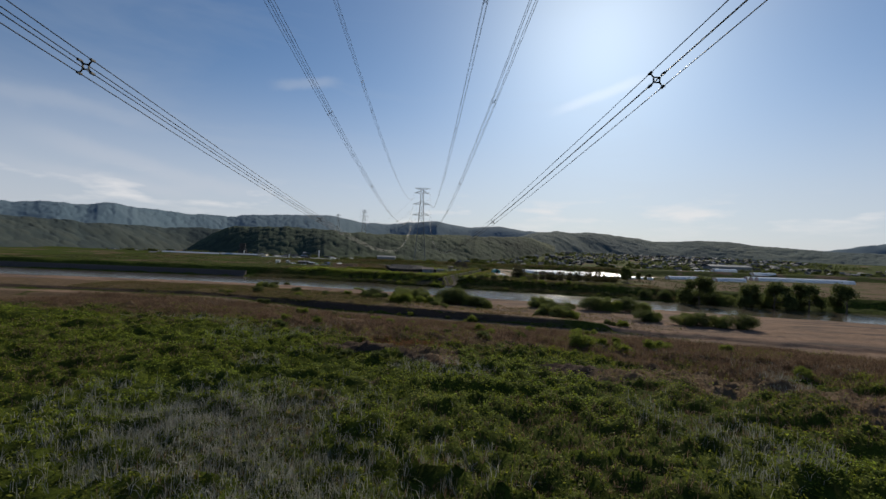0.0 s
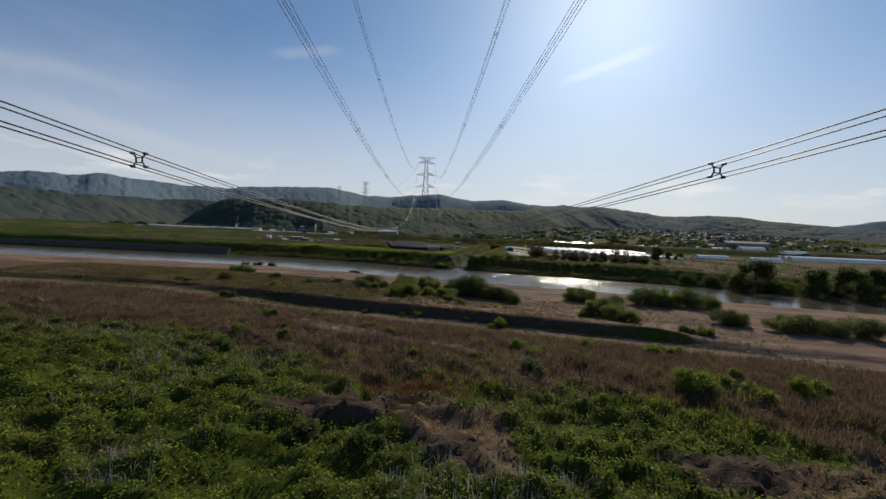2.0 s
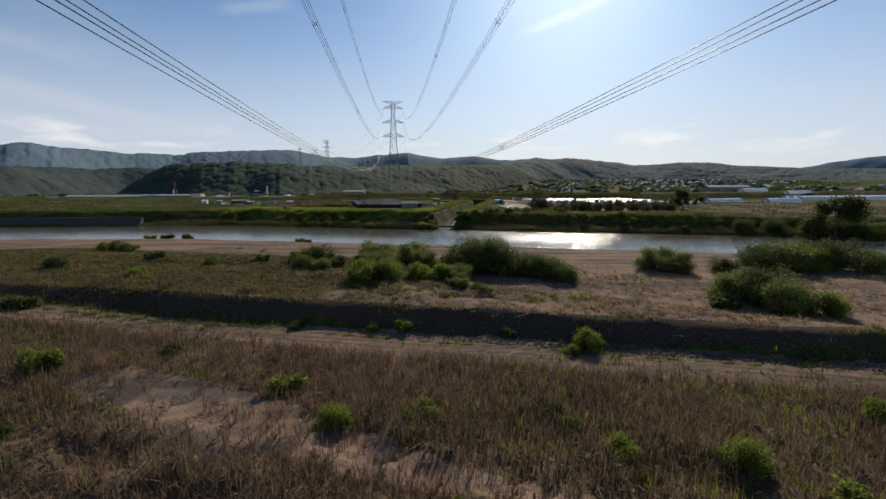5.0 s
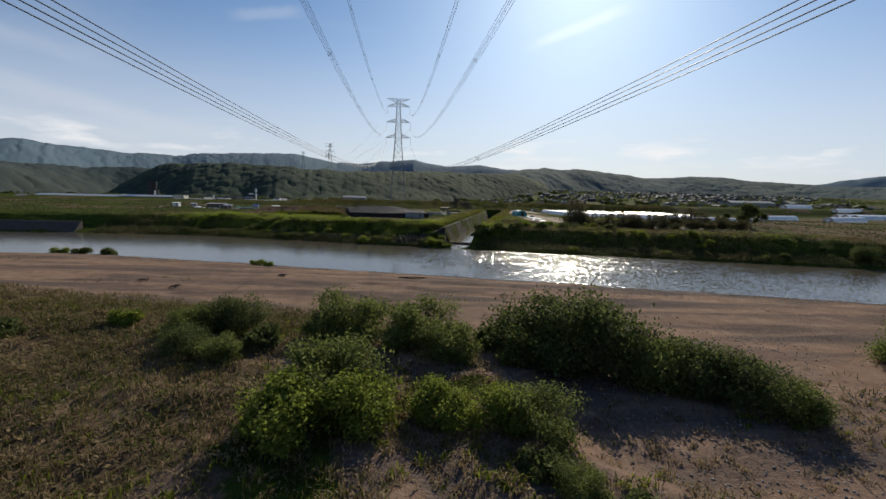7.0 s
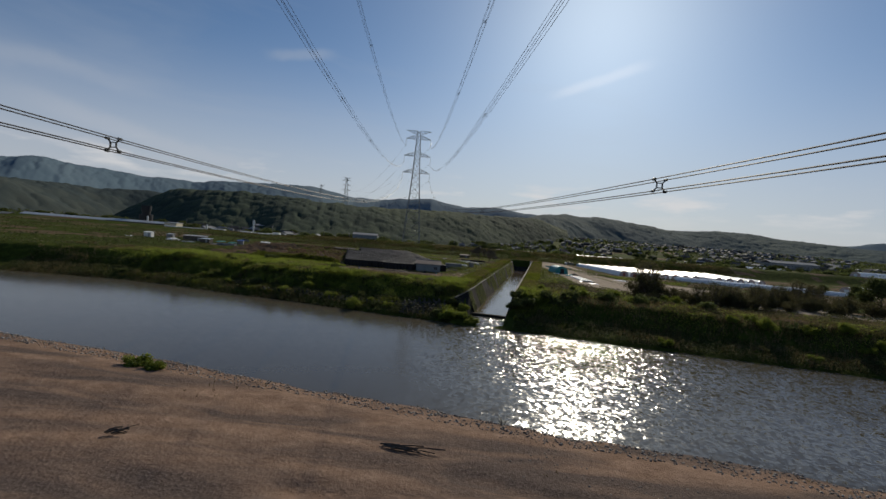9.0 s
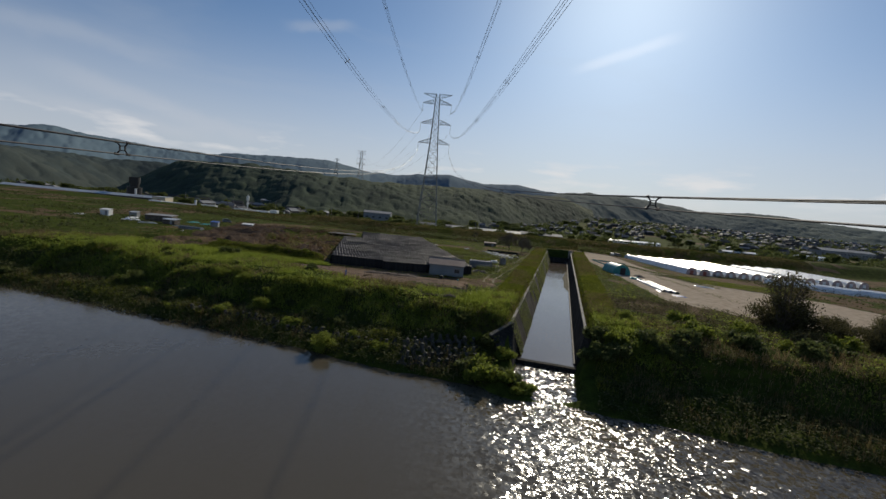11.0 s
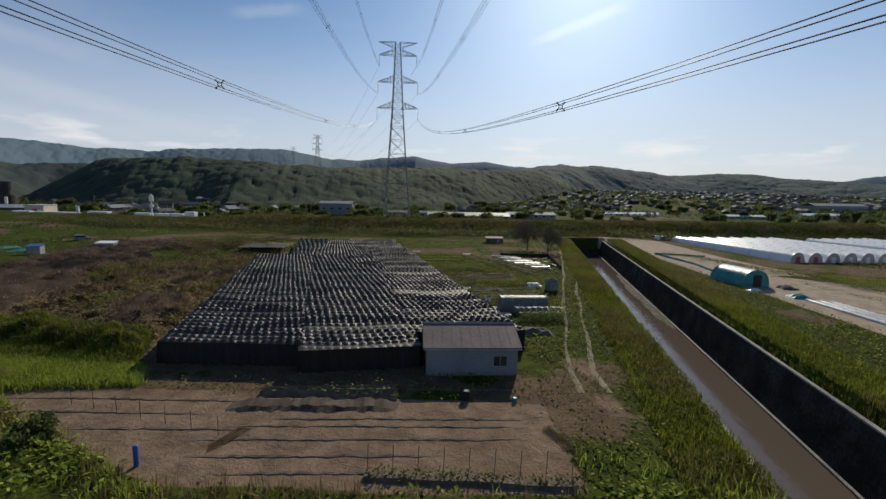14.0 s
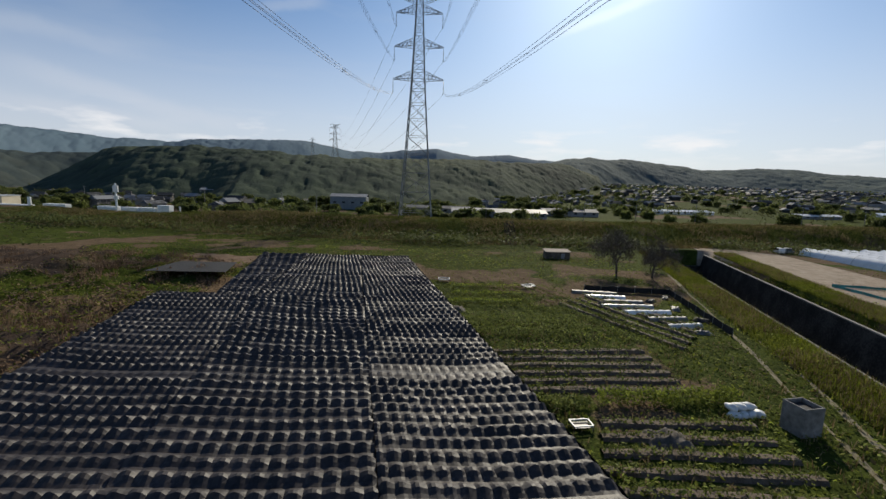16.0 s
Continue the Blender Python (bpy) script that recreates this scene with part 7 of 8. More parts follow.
# garden clutter
M_oldfilm = material("weathered_dark_film", ramp3((0.08, 0.082, 0.08), (0.13, 0.132, 0.13), (0.20, 0.20, 0.195)), 0.8, rough=0.5, bump=0.3, spec=0.3)


def hoop_house(x, y, turn, width, tall, length, covered, label):
    h = thing("hoop_house", label, "hoop house", pose(x, y, gz(x, y) - 0.08, 0, 0, turn))
    if covered:
        v, f = tunnel_mesh(width, tall, length, 12, 0.03, 6)
        raw("film_cover", v, f, M_oldfilm, h, "", True)
        for yy in (0.0, length):
            v, f = end_face(width, tall, yy)
            raw("end_wall", v, f, M_grey, h)
    for yy in np.linspace(0, length, 9):
        bm = bmesh.new()
        tube(bm, [(-math.cos(a) * width / 2 * 1.01, yy, math.sin(a) ** 0.8 * tall * 1.01) for a in [math.pi * j / 12 for j in range(13)]], 0.045)
        part("hoop", bm, M_steel, h)
    for a in (0.25, 0.5, 0.75):
        bm = bmesh.new()
        q = (-math.cos(math.pi * a) * width / 2 * 1.01, math.sin(math.pi * a) ** 0.8 * tall * 1.01)
        beam(bm, (q[0], 0, q[1]), (q[0], length, q[1]), 0.045)
        part("purlin", bm, M_steel, h)
    return h


hoop_house(1.3, 342.6, 91, 3.2, 2.1, 6.0, True, "small hoop house covered in dark weathered film")
hoop_house(2.8, 338.6, 91, 3.0, 1.6, 6.2, False, "bare grey hoop frame of an uncovered tunnel")
crop_row(-3.0, 337.6, 2.8, 338.4, 2.0, 0.9, M_leaf, 1500, 390, "leafy plants growing under the bare hoops", False)
tank = thing("water_tank", "square grey concrete water tank in the garden", "tank", pose(5.8, 354.6, gz(5.8, 354.6) - 0.05, 0, 0, 12))
bm = bmesh.new()
for sx, sy, px, py in ((1.5, 0.12, 0, -0.69), (1.5, 0.12, 0, 0.69), (0.12, 1.26, -0.69, 0), (0.12, 1.26, 0.69, 0)):
    box(bm, sx, sy, 1.9, (px, py, 0), 0.02)
part("shell", bm, M_conc, tank)
bm = bmesh.new()
box(bm, 1.24, 1.24, 0.04, (0, 0, 1.6))
part("water", bm, M_dark, tank)
for i in range(7):
    bm = bmesh.new()
    r = bmesh.ops.create_icosphere(bm, subdivisions=2, radius=0.42)
    rs = np.random.RandomState(60 + i)
    for vv in r["verts"]:
        vv.co = Vector((vv.co.x * 1.15, vv.co.y * 0.8, vv.co.z * 0.6)) * (1 + 0.1 * rs.randn())
    ob = part("fertiliser_sack", bm, M_white, None, "", True)
    ob.matrix_world = pose(2.6 + 0.62 * (i % 4), 356.0 + 0.1 * i, gz(3.5, 356) + 0.2 + 0.38 * (i // 4), 0, 0, 25 * i)
    tagged(ob, "white plump sack piled beside the water tank", "sack", "sacks")


def frame_table(x, y, turn, s, label):
    h = thing("seed_frame", label, "cold frame", pose(x, y, gz(x, y), 0, 0, turn) @ Matrix.Diagonal((s, s, s, 1)))
    for ax, ay, bx, by in ((-0.9, -0.6, 0.9, -0.6), (-0.9, 0.6, 0.9, 0.6), (-0.9, -0.6, -0.9, 0.6), (0.9, -0.6, 0.9, 0.6)):
        bm = bmesh.new()
        beam(bm, (ax, ay, 0.55), (bx, by, 0.55), 0.16)
        part("rail", bm, M_white, h)
        bm = bmesh.new()
        beam(bm, (ax, ay, 0), (ax, ay, 0.55), 0.12)
        part("leg", bm, M_post, h)
    bm = bmesh.new()
    box(bm, 1.7, 1.1, 0.06, (0, 0, 0.3))
    part("bed", bm, M_dark, h)


frame_table(-8.0, 354.4, 8, 0.68, "white-edged cold frame with a dark bed")
frame_table(-5.3, 342.3, 5, 0.7, "small white frame on the grass")
frame_table(-4.6, 339.3, 5, 0.7, "small white frame on the grass")
frame_table(-16.2, 395.0, 0, 0.9, "weathered frame lying in the field")
frame_table(-4.0, 392.0, 20, 0.9, "weathered frame lying in the field")
crumpled("folded_tarpaulin", "folded dark blue tarpaulin on the grass", "tarpaulin", -5.9, 346.4, 1.6, 1.2, 0.9, M_blue, 9)
crumpled("soil_mound", "dark compost heap between garden rows", "compost heap", -3.2, 353.2, 2.6, 1.8, 0.8, M_post, 10)
crumpled("soil_mound", "dark compost heap beside the shade canopy", "compost heap", -15.0, 379.5, 2.4, 1.6, 0.7, M_post, 11)
crumpled("soil_mound", "brushwood heap in front of the hoop house", "brush heap", -2.5, 333.0, 4.0, 2.2, 0.9, M_post, 12)
for i, (px, py, ln, mat) in enumerate(((4.8, 389.4, 6.0, M_oldfilm), (5.6, 387.4, 5.2, M_plastic), (7.0, 385.0, 5.0, M_oldfilm), (6.6, 383.0, 6.5, M_film), (8.0, 380.6, 5.6, M_plastic), (9.0, 378.0, 4.6, M_oldfilm), (9.6, 375.6, 4.0, M_film))):
    h = thing("row_cover", "low film covered vegetable bed in the allotment", "row cover", pose(px + ln / 2, py, gz(px, py) - 0.05, 0, 0, 82 + 3 * i), group="film covered beds")
    v, f = tunnel_mesh(1.1, 0.5, ln, 8, 0.12, 6)
    raw("film", v, f, mat, h, "", True)
    for yy in np.linspace(0, ln, 5):
        bm = bmesh.new()
        beam(bm, (-0.56, yy, 0), (0, yy, 0.53), 0.04)
        beam(bm, (0, yy, 0.53), (0.56, yy, 0), 0.04)
        part("hoop", bm, M_steel, h)
for i, (px, py) in enumerate(((6.0, 388.4), (11.2, 386.2), (12.6, 382.6), (8.4, 379.0), (13.0, 377.6), (10.6, 373.4), (4.4, 384.6), (14.0, 388.0))):
    crumpled("scrap_heap", "dark heap of boards and netting among the film beds", "scrap heap", px, py, 1.6 + 0.3 * (i % 3), 0.9, 0.6, (M_post, M_dark, M_oldfilm)[i % 3], 70 + i, 35 * i)
netting_fence([(4.0, 391.5), (15.5, 390.0), (13.2, 372.5)], 0.9, M_netside, "dark netting fence round the film beds")


def shed(x, y, turn, sx, sy, tall, wall, roof, label, name="garden_shed", cat="shed"):
    h = thing(name, label, cat, pose(x, y, gz(x, y) - 0.1, 0, 0, turn))
    bm = bmesh.new()
    box(bm, sx, sy, tall, (0, 0, 0), 0.02)
    part("wall", bm, wall, h)
    bm = bmesh.new()
    extrude(bm, [(-sx / 2 - 0.2, -sy / 2 - 0.25, tall + 0.02), (-sx / 2 - 0.2, sy / 2 + 0.25, tall + 0.35), (-sx / 2 - 0.2, sy / 2 + 0.25, tall + 0.42), (-sx / 2 - 0.2, -sy / 2 - 0.25, tall + 0.09)], (sx + 0.4, 0, 0))
    part("roof", bm, roof, h)
    bm = bmesh.new()
    box(bm, min(0.8, sx * 0.4), 0.05, tall * 0.82, (sx * 0.2, -sy / 2 - 0.02, 0.02))
    part("door", bm, M_grey, h)
    return h


shed(7.4, 420.5, 3, 5.0, 2.2, 1.5, M_post, M_hutroof, "low dark shed with a brown flat roof")
shed(-145, 391.5, 0, 3.4, 2.2, 2.2, M_white, M_white, "small white storage cabin in the allotments")
shed(-121, 388, 8, 9.5, 4.5, 2.3, M_post, M_grey, "open allotment shelter with a grey sheet roof")
shed(-138.5, 398, 0, 3.0, 2.0, 1.9, M_grey, M_film, "small grey tool shed in the allotments")
shed(-99.5, 386.5, 10, 2.6, 1.8, 1.8, M_grey, M_blue, "grey tool shed with a bluish roof")
shed(-92.5, 398.5, 5, 4.0, 2.0, 1.0, M_grey, M_white, "low shelter with a white sheet roof")
shed(-112, 380, -5, 4.5, 3.0, 1.6, M_post, M_film, "low patched shelter in the allotments")
hoop_house(-92.0, 364.5, 80, 2.2, 1.0, 8.0, True, "low film tunnel beside the ploughed plot")
for i, (px, py, sx, mat, lab) in enumerate(((-100, 372, 4.5, M_plastic, "pale plastic sheeting over allotment beds"), (-106, 375, 5, M_film, "grey film over allotment beds"), (-118, 376, 6, M_film, "grey film over allotment beds"), (-127, 380, 6, M_plastic, "pale plastic sheeting over allotment beds"),
                                            (-95, 358, 3.5, M_plastic, "white boards lying by the ploughed plot"), (-105, 390, 6, M_teal, "blue-green netting over allotment beds"), (-112, 394, 5, M_teal, "blue-green netting over allotment beds"), (-132, 388, 5, M_plastic, "pale plastic sheeting over allotment beds"), (-150, 385, 5, M_film, "grey film over allotment beds"))):
    crumpled("bed_cover", lab, "plastic sheet", px, py, sx, 2.0, 0.7, mat, 30 + i, 10 * i)


def car(x, y, turn, label, mat):
    h = thing("parked_car", label, "car", pose(x, y, gz(x, y) + 0.02, 0, 0, turn))
    prof = [(-1.7, 0.3), (1.7, 0.3), (1.72, 0.75), (1.05, 0.9), (0.55, 1.5), (-1.5, 1.52), (-1.72, 0.9)]
    bm = bmesh.new()
    extrude(bm, [(px, -0.72, pz) for px, pz in prof], (0, 1.44, 0))
    bmesh.ops.bevel(bm, geom=list(bm.edges), offset=0.06, segments=2, affect="EDGES")
    part("body", bm, mat, h)
    for y0 in (-0.735, 0.715):
        bm = bmesh.new()
        extrude(bm, [(-1.4, y0, 0.95), (0.85, y0, 0.95), (0.45, y0, 1.4), (-1.35, y0, 1.42)], (0, 0.02, 0))
        part("side_window", bm, M_glass, h)
    bm = bmesh.new()
    extrude(bm, [(1.04, -0.62, 0.95), (1.04, 0.62, 0.95), (0.6, 0.55, 1.46), (0.6, -0.55, 1.46)], (0.03, 0, 0.01))
    part("windscreen", bm, M_glass, h)
    for px in (-1.1, 1.1):
        for py in (-0.66, 0.66):
            bm = bmesh.new()
            bmesh.ops.create_cone(bm, cap_ends=True, segments=16, radius1=0.29, radius2=0.29, depth=0.18, matrix=Matrix.Translation((px, py, 0.29)) @ Matrix.Rotation(math.pi / 2, 4, "X"))
            w = part("wheel", bm, M_black, h)
            bm = bmesh.new()
            bmesh.ops.create_cone(bm, cap_ends=True, segments=12, radius1=0.17, radius2=0.17, depth=0.2, matrix=Matrix.Translation((px, py, 0.29)) @ Matrix.Rotation(math.pi / 2, 4, "X"))
            part("rim", bm, M_steel, w)
    return h


car(-107.5, 411, 40, "small pale blue van parked by the allotments", M_hutwall)
car(69.5, 441, 80, "small white van parked beside the greenhouse tunnels", M_white)
car(73.0, 442.5, 20, "dark car parked beside the greenhouse tunnels", M_grey)

# bed in front of the canopy: stakes, post, bin
stake_bed = thing("stake_bed", "planted bed with a row of thin stakes and strings", "plant bed", pose(0, 0, 0))
crop_row(-18.3, 308.0, -6.8, 306.9, 1.1, 0.35, M_leaf_dark, 500, 391, "dark planted bed behind thin stakes")
for i in range(9):
    bm = bmesh.new()
    px, py = -18.2 + i * 1.4, 308.4 - i * 0.13
    beam(bm, (px, py, gz(px, py) - 0.1), (px + 0.05, py, gz(px, py) + 1.7), 0.04, 5)
    part("stake", bm, M_post, stake_bed)
for i in range(7):
    bm = bmesh.new()
    px, py = -40 + i * 2.0, 316.5 - i * 0.7
    beam(bm, (px, py, gz(px, py) - 0.1), (px, py, gz(px, py) + 1.3), 0.04, 5)
    ob = part("garden_stake", bm, M_post)
    tagged(ob, "thin wooden stake standing in tilled soil", "stake", "garden stakes")


def upright(name, label, cat, x, y, w, tall, mat, sides=8):
    bm = bmesh.new()
    beam(bm, (0, 0, -0.1), (0, 0, tall), w, sides)
    bmesh.ops.bevel(bm, geom=[e for e in bm.edges if all(v.co.z > tall - 0.01 for v in e.verts)], offset=w * 0.15, segments=1, affect="EDGES")
    ob = part(name, bm, mat)
    ob.matrix_world = pose(x, y, gz(x, y))
    return tagged(ob, label, cat)


upright("marker_post", "blue plastic marker post at the field edge", "post", -31.1, 309.2, 0.28, 1.2, M_blue)
upright("marker_post", "dark wooden post among the bank scrub", "post", -6.9, 299.8, 0.22, 2.2, M_post)
upright("compost_bin", "black plastic bin in front of the hut", "bin", -11.8, 317.0, 0.6, 0.7, M_black, 12)
upright("bucket", "teal bucket in the grass beside the hut", "bucket", -8.2, 316.6, 0.35, 0.35, M_teal, 12)
crumpled("scrap_sheet", "scrap of white sheet caught in the scrub", "plastic sheet", -7.9, 299.2, 0.9, 0.5, 0.25, M_plastic, 50)
for i, (px, py, tn) in enumerate(((-27.5, 311.4, 55), (-27.0, 312.3, 60), (-6.6, 312.0, 110), (-6.2, 310.8, 100), (-16.9, 318.3, 80))):
    sheaf = thing("cane_sheaf", "sheaf of pale dry canes lying on tilled soil", "canes", pose(px, py, gz(px, py), 0, 0, tn), "cane sheaves")
    for k in range(6):
        bm = bmesh.new()
        beam(bm, (-1.0 + 0.1 * k, 0.12 * k - 0.3, 0.06 + 0.03 * (k % 2)), (1.0 - 0.05 * k, 0.14 * k - 0.35, 0.08), 0.06, 5)
        part("cane", bm, M_dry, sheaf)
trench = thing("soil_trench", "dark ridged trench dug in the tilled plot", "trench")
for i in range(4):
    verts, faces = [], []
    for k in range(14):
        px, py = -27.4 + k * 0.8, 316.6 + i * 0.75 + 0.15 * k * 0.2
        g = gz(px, py)
        for o, dz in ((-0.3, -0.03), (0, 0.22 + 0.04 * math.sin(k * 3 + i)), (0.3, -0.03)):
            verts.append((px, py + o, g + dz))
    for k in range(13):
        for j in range(2):
            faces.append((k * 3 + j, k * 3 + j + 3, k * 3 + j + 4, k * 3 + j + 1))
    raw("ridge", verts, faces, M_soil, trench)


# ---- river bank things ----
def tetrapod_mesh():
    bm = bmesh.new()
    for d in ((0, 0, 1), (0.94, 0, -0.33), (-0.47, 0.82, -0.33), (-0.47, -0.82, -0.33)):
        m = Vector(d).to_track_quat("Z", "Y").to_matrix().to_4x4()
        bmesh.ops.create_cone(bm, cap_ends=True, segments=7, radius1=0.34, radius2=0.22, depth=0.85, matrix=m @ Matrix.Translation((0, 0, 0.42)))
    me = bpy.data.meshes.new("concrete_block")
    bm.to_mesh(me)
    bm.free()
    me.materials.append(M_conc_block)
    return me


block_me = tetrapod_mesh()
revet = thing("block_revetment", "rows of dark concrete tetrapods protecting the bank", "revetment")
rs = np.random.RandomState(8)
for r in range(5):
    for c in range(9):
        px, py = -15.6 + c * 1.2 + 0.4 * (r % 2), 278.2 + r * 1.35 + 0.12 * c
        share("concrete_block", block_me, revet, pose(px, py, gz(px, py) + 0.12, rs.uniform(-20, 20), rs.uniform(-20, 20), rs.uniform(0, 120)))
for c in range(34):
    px = -52 + c * 1.05
    py = 277.6 - 0.28 * px + rs.uniform(-0.5, 0.5)
    share("concrete_block", block_me, revet, pose(px, py, gz(px, py) - 0.02, rs.uniform(-25, 25), rs.uniform(-25, 25), rs.uniform(0, 120)))


def driftwood(x, y, turn, n, length, seed):
    h = thing("driftwood", "dark driftwood tangle stranded on the sand", "driftwood", pose(x, y, gz(x, y), 0, 0, turn))
    rs = np.random.RandomState(seed)
    for k in range(n):
        bm = bmesh.new()
        a = Vector((rs.uniform(-length / 2, 0), rs.uniform(-0.4, 0.4), rs.uniform(0.05, 0.3)))
        b = a + Vector((length * rs.uniform(0.3, 0.6), rs.uniform(-0.5, 0.5), rs.uniform(-0.1, 0.35)))
        m = a.lerp(b, 0.5) + Vector((0, rs.uniform(-0.15, 0.15), 0.1))
        beam(bm, a, m, 0.16 * rs.uniform(0.4, 1), 6)
        beam(bm, m, b, 0.11 * rs.uniform(0.4, 1), 6)
        part("branch", bm, M_bark, h)


driftwood(-32.7, 212.0, 20, 9, 2.4, 1)
driftwood(-10.0, 213.0, -12, 14, 5.5, 2)
driftwood(-1.0, 222.8, 70, 7, 1.6, 3)
driftwood(4.1, 198.5, 5, 5, 1.4, 4)
driftwood(-52, 204.0, 10, 7, 2.2, 5)
driftwood(-45, 199.5, 40, 7, 2.2, 6)

# loose stones on the gravel and along the foot of the cut bank
def stones(name, n, xr, vr, w, size, seed, label, mat=None):
    x, y, z, rs = scatter(n, xr, vr, w, seed)
    m = len(x)
    base = np.array([(1, 0, 0), (0, 1, 0), (-1, 0, 0), (0, -1, 0), (0, 0, 0.7), (0, 0, -0.5)], float)
    s = rs.uniform(size[0], size[1], m)[:, None, None] * rs.uniform(0.6, 1.3, (m, 1, 3))
    co = base[None] * s * (1 + 0.15 * rs.randn(m, 6, 1))
    a = rs.uniform(0, math.tau, m)
    c, d = np.cos(a)[:, None], np.sin(a)[:, None]
    co = np.stack([co[..., 0] * c - co[..., 1] * d + x[:, None], co[..., 0] * d + co[..., 1] * c + y[:, None], co[..., 2] + z[:, None] + 0.02], -1)
    tri = np.array([(0, 1, 4), (1, 2, 4), (2, 3, 4), (3, 0, 4), (1, 0, 5), (2, 1, 5), (3, 2, 5), (0, 3, 5)])
    f = (np.arange(m)[:, None, None] * 6 + tri[None]).reshape(-1, 3)
    me = bpy.data.meshes.new(name)
    me.vertices.add(m * 6)
    me.vertices.foreach_set("co", co.ravel())
    me.loops.add(f.size)
    me.loops.foreach_set("vertex_index", f.ravel().astype(np.int32))
    me.polygons.add(len(f))
    me.polygons.foreach_set("loop_start", np.arange(0, f.size, 3, dtype=np.int32))
    me.update(calc_edges=True)
    me.materials.append(mat or M_stone)
    return tagged(new(name, me), label, "stones", kind="stuff")


# Cobble tones darkened: the shade below the cut bank is put into the colour.
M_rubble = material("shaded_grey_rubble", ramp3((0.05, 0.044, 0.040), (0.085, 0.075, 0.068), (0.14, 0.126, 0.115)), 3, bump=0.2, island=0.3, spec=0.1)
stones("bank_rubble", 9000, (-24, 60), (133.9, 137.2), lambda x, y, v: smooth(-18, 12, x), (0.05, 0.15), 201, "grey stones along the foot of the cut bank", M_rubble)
stones("gravel_stones", 22000, (-10, 70), (148, 222), lambda x, y, v: smooth(-0.2, 0.3, fbm(x, y, 12, 3, 52)) * smooth(-4, 6, x), (0.04, 0.12), 202, "scattered cobbles on the gravel bar")
stones("shore_stones", 4000, (-100, 80), (219, 224), lambda x, y, v: np.ones_like(x), (0.06, 0.2), 203, "dark stones along the waterline")

# Darker brown earth for the two wheel lines of the road.
M_roadrut = material("dark_road_earth", ramp3((0.085, 0.056, 0.040), (0.125, 0.084, 0.060), (0.17, 0.118, 0.086)), 0.9, bump=0.5, spec=0.1)
dirt_road = thing("dirt_road", "dirt road with dark wheel ruts below the cut bank", "road", kind="structure")
for rv, wide in ((131.0, 0.2), (132.5, 0.24)):
    rs = np.random.RandomState(int(rv * 10))
    verts, faces = [], []
    xs = np.arange(-100, 62, 0.7)
    for px in xs:
        py = rv - 0.28 * (px if px > -90 else -90) + 0.25 * math.sin(px * 0.12 + rv) + 0.12 * math.sin(px * 0.37)
        w = wide * rs.uniform(0.25, 1.5)
        for k in (-1, 0, 1):
            verts.append((px, py + k * w, gz(px, py + k * w) + (0.035 if k == 0 else 0.02)))
    for k in range(len(xs) - 1):
        for j in range(2):
            faces.append((3 * k + j, 3 * k + j + 3, 3 * k + j + 4, 3 * k + j + 1))
    raw("rut", verts, faces, M_roadrut, dirt_road)
M_clod = material("dug_earth", ramp3((0.035, 0.023, 0.017), (0.065, 0.043, 0.032), (0.11, 0.076, 0.056)), 0.8, bump=0.5, island=0.4)
stones("earth_clods", 4200, (-24, 28), (62, 82), lambda x, y, v: zones(x, y)[3] * (y < 90), (0.12, 0.42), 204, "dark clods of dug earth in the meadow", M_clod)

# mud bank and foam in the canal
def mud_bar(y0, y1, u0, u1, mat, name, label, z=0.05, seed=0):
    n = int((y1 - y0) / 1.0)
    verts, faces = [], []
    rs = np.random.RandomState(seed)
    for i in range(n + 1):
        yy = y0 + (y1 - y0) * i / n
        e = math.sin(math.pi * i / n) ** 0.4
        w0 = u0 + (u1 - u0) * (1 - e) + 0.22 * math.sin(yy * 0.31) + 0.15 * math.sin(yy * 0.83 + 1) + rs.uniform(-0.05, 0.05)
        for k in range(4):
            t = k / 3
            u = min(w0, u1) * (1 - t) + u1 * t
            verts.append((canal_axis(yy) + u, yy, CANAL_Z + (-0.05 if k in (0,) else z + rs.uniform(-0.04, 0.06)) * e))
    for i in range(n):
        for k in range(3):
            a = i * 4 + k
            faces.append((a, a + 1, a + 5, a + 4))
    return tagged(raw(name, verts, faces, mat, None, "", True), label, "mud bank", kind="structure")


M_debris = material("pale_drift_debris", ramp3((0.05, 0.05, 0.035), (0.10, 0.095, 0.07), (0.22, 0.21, 0.18)), 1.2, rough=0.95, bump=0.6, spec=0.05)
mud_bar(352, 400, 2.3, 4.2, M_debris, "debris_bar", "pale drift debris along the canal edge", 0.10, 2)
rs = np.random.RandomState(116)
y = rs.uniform(286, 430, 30000)
u = rs.uniform(3.5, 6.0, 30000)
zz = -6.0 + (u - 3.3) / 2.45 * 5.9 + 0.1
keep = (zz > -4.9) & (fbm(y, u, 6, 2, 61) > 0.02)
cover("canal_ivy", canal_axis(y[keep]) - u[keep], y[keep], zz[keep], rs, (0.06, 0.16), (0.0, 0.15), M_leaf, "weeds hanging over the canal's grassy side")


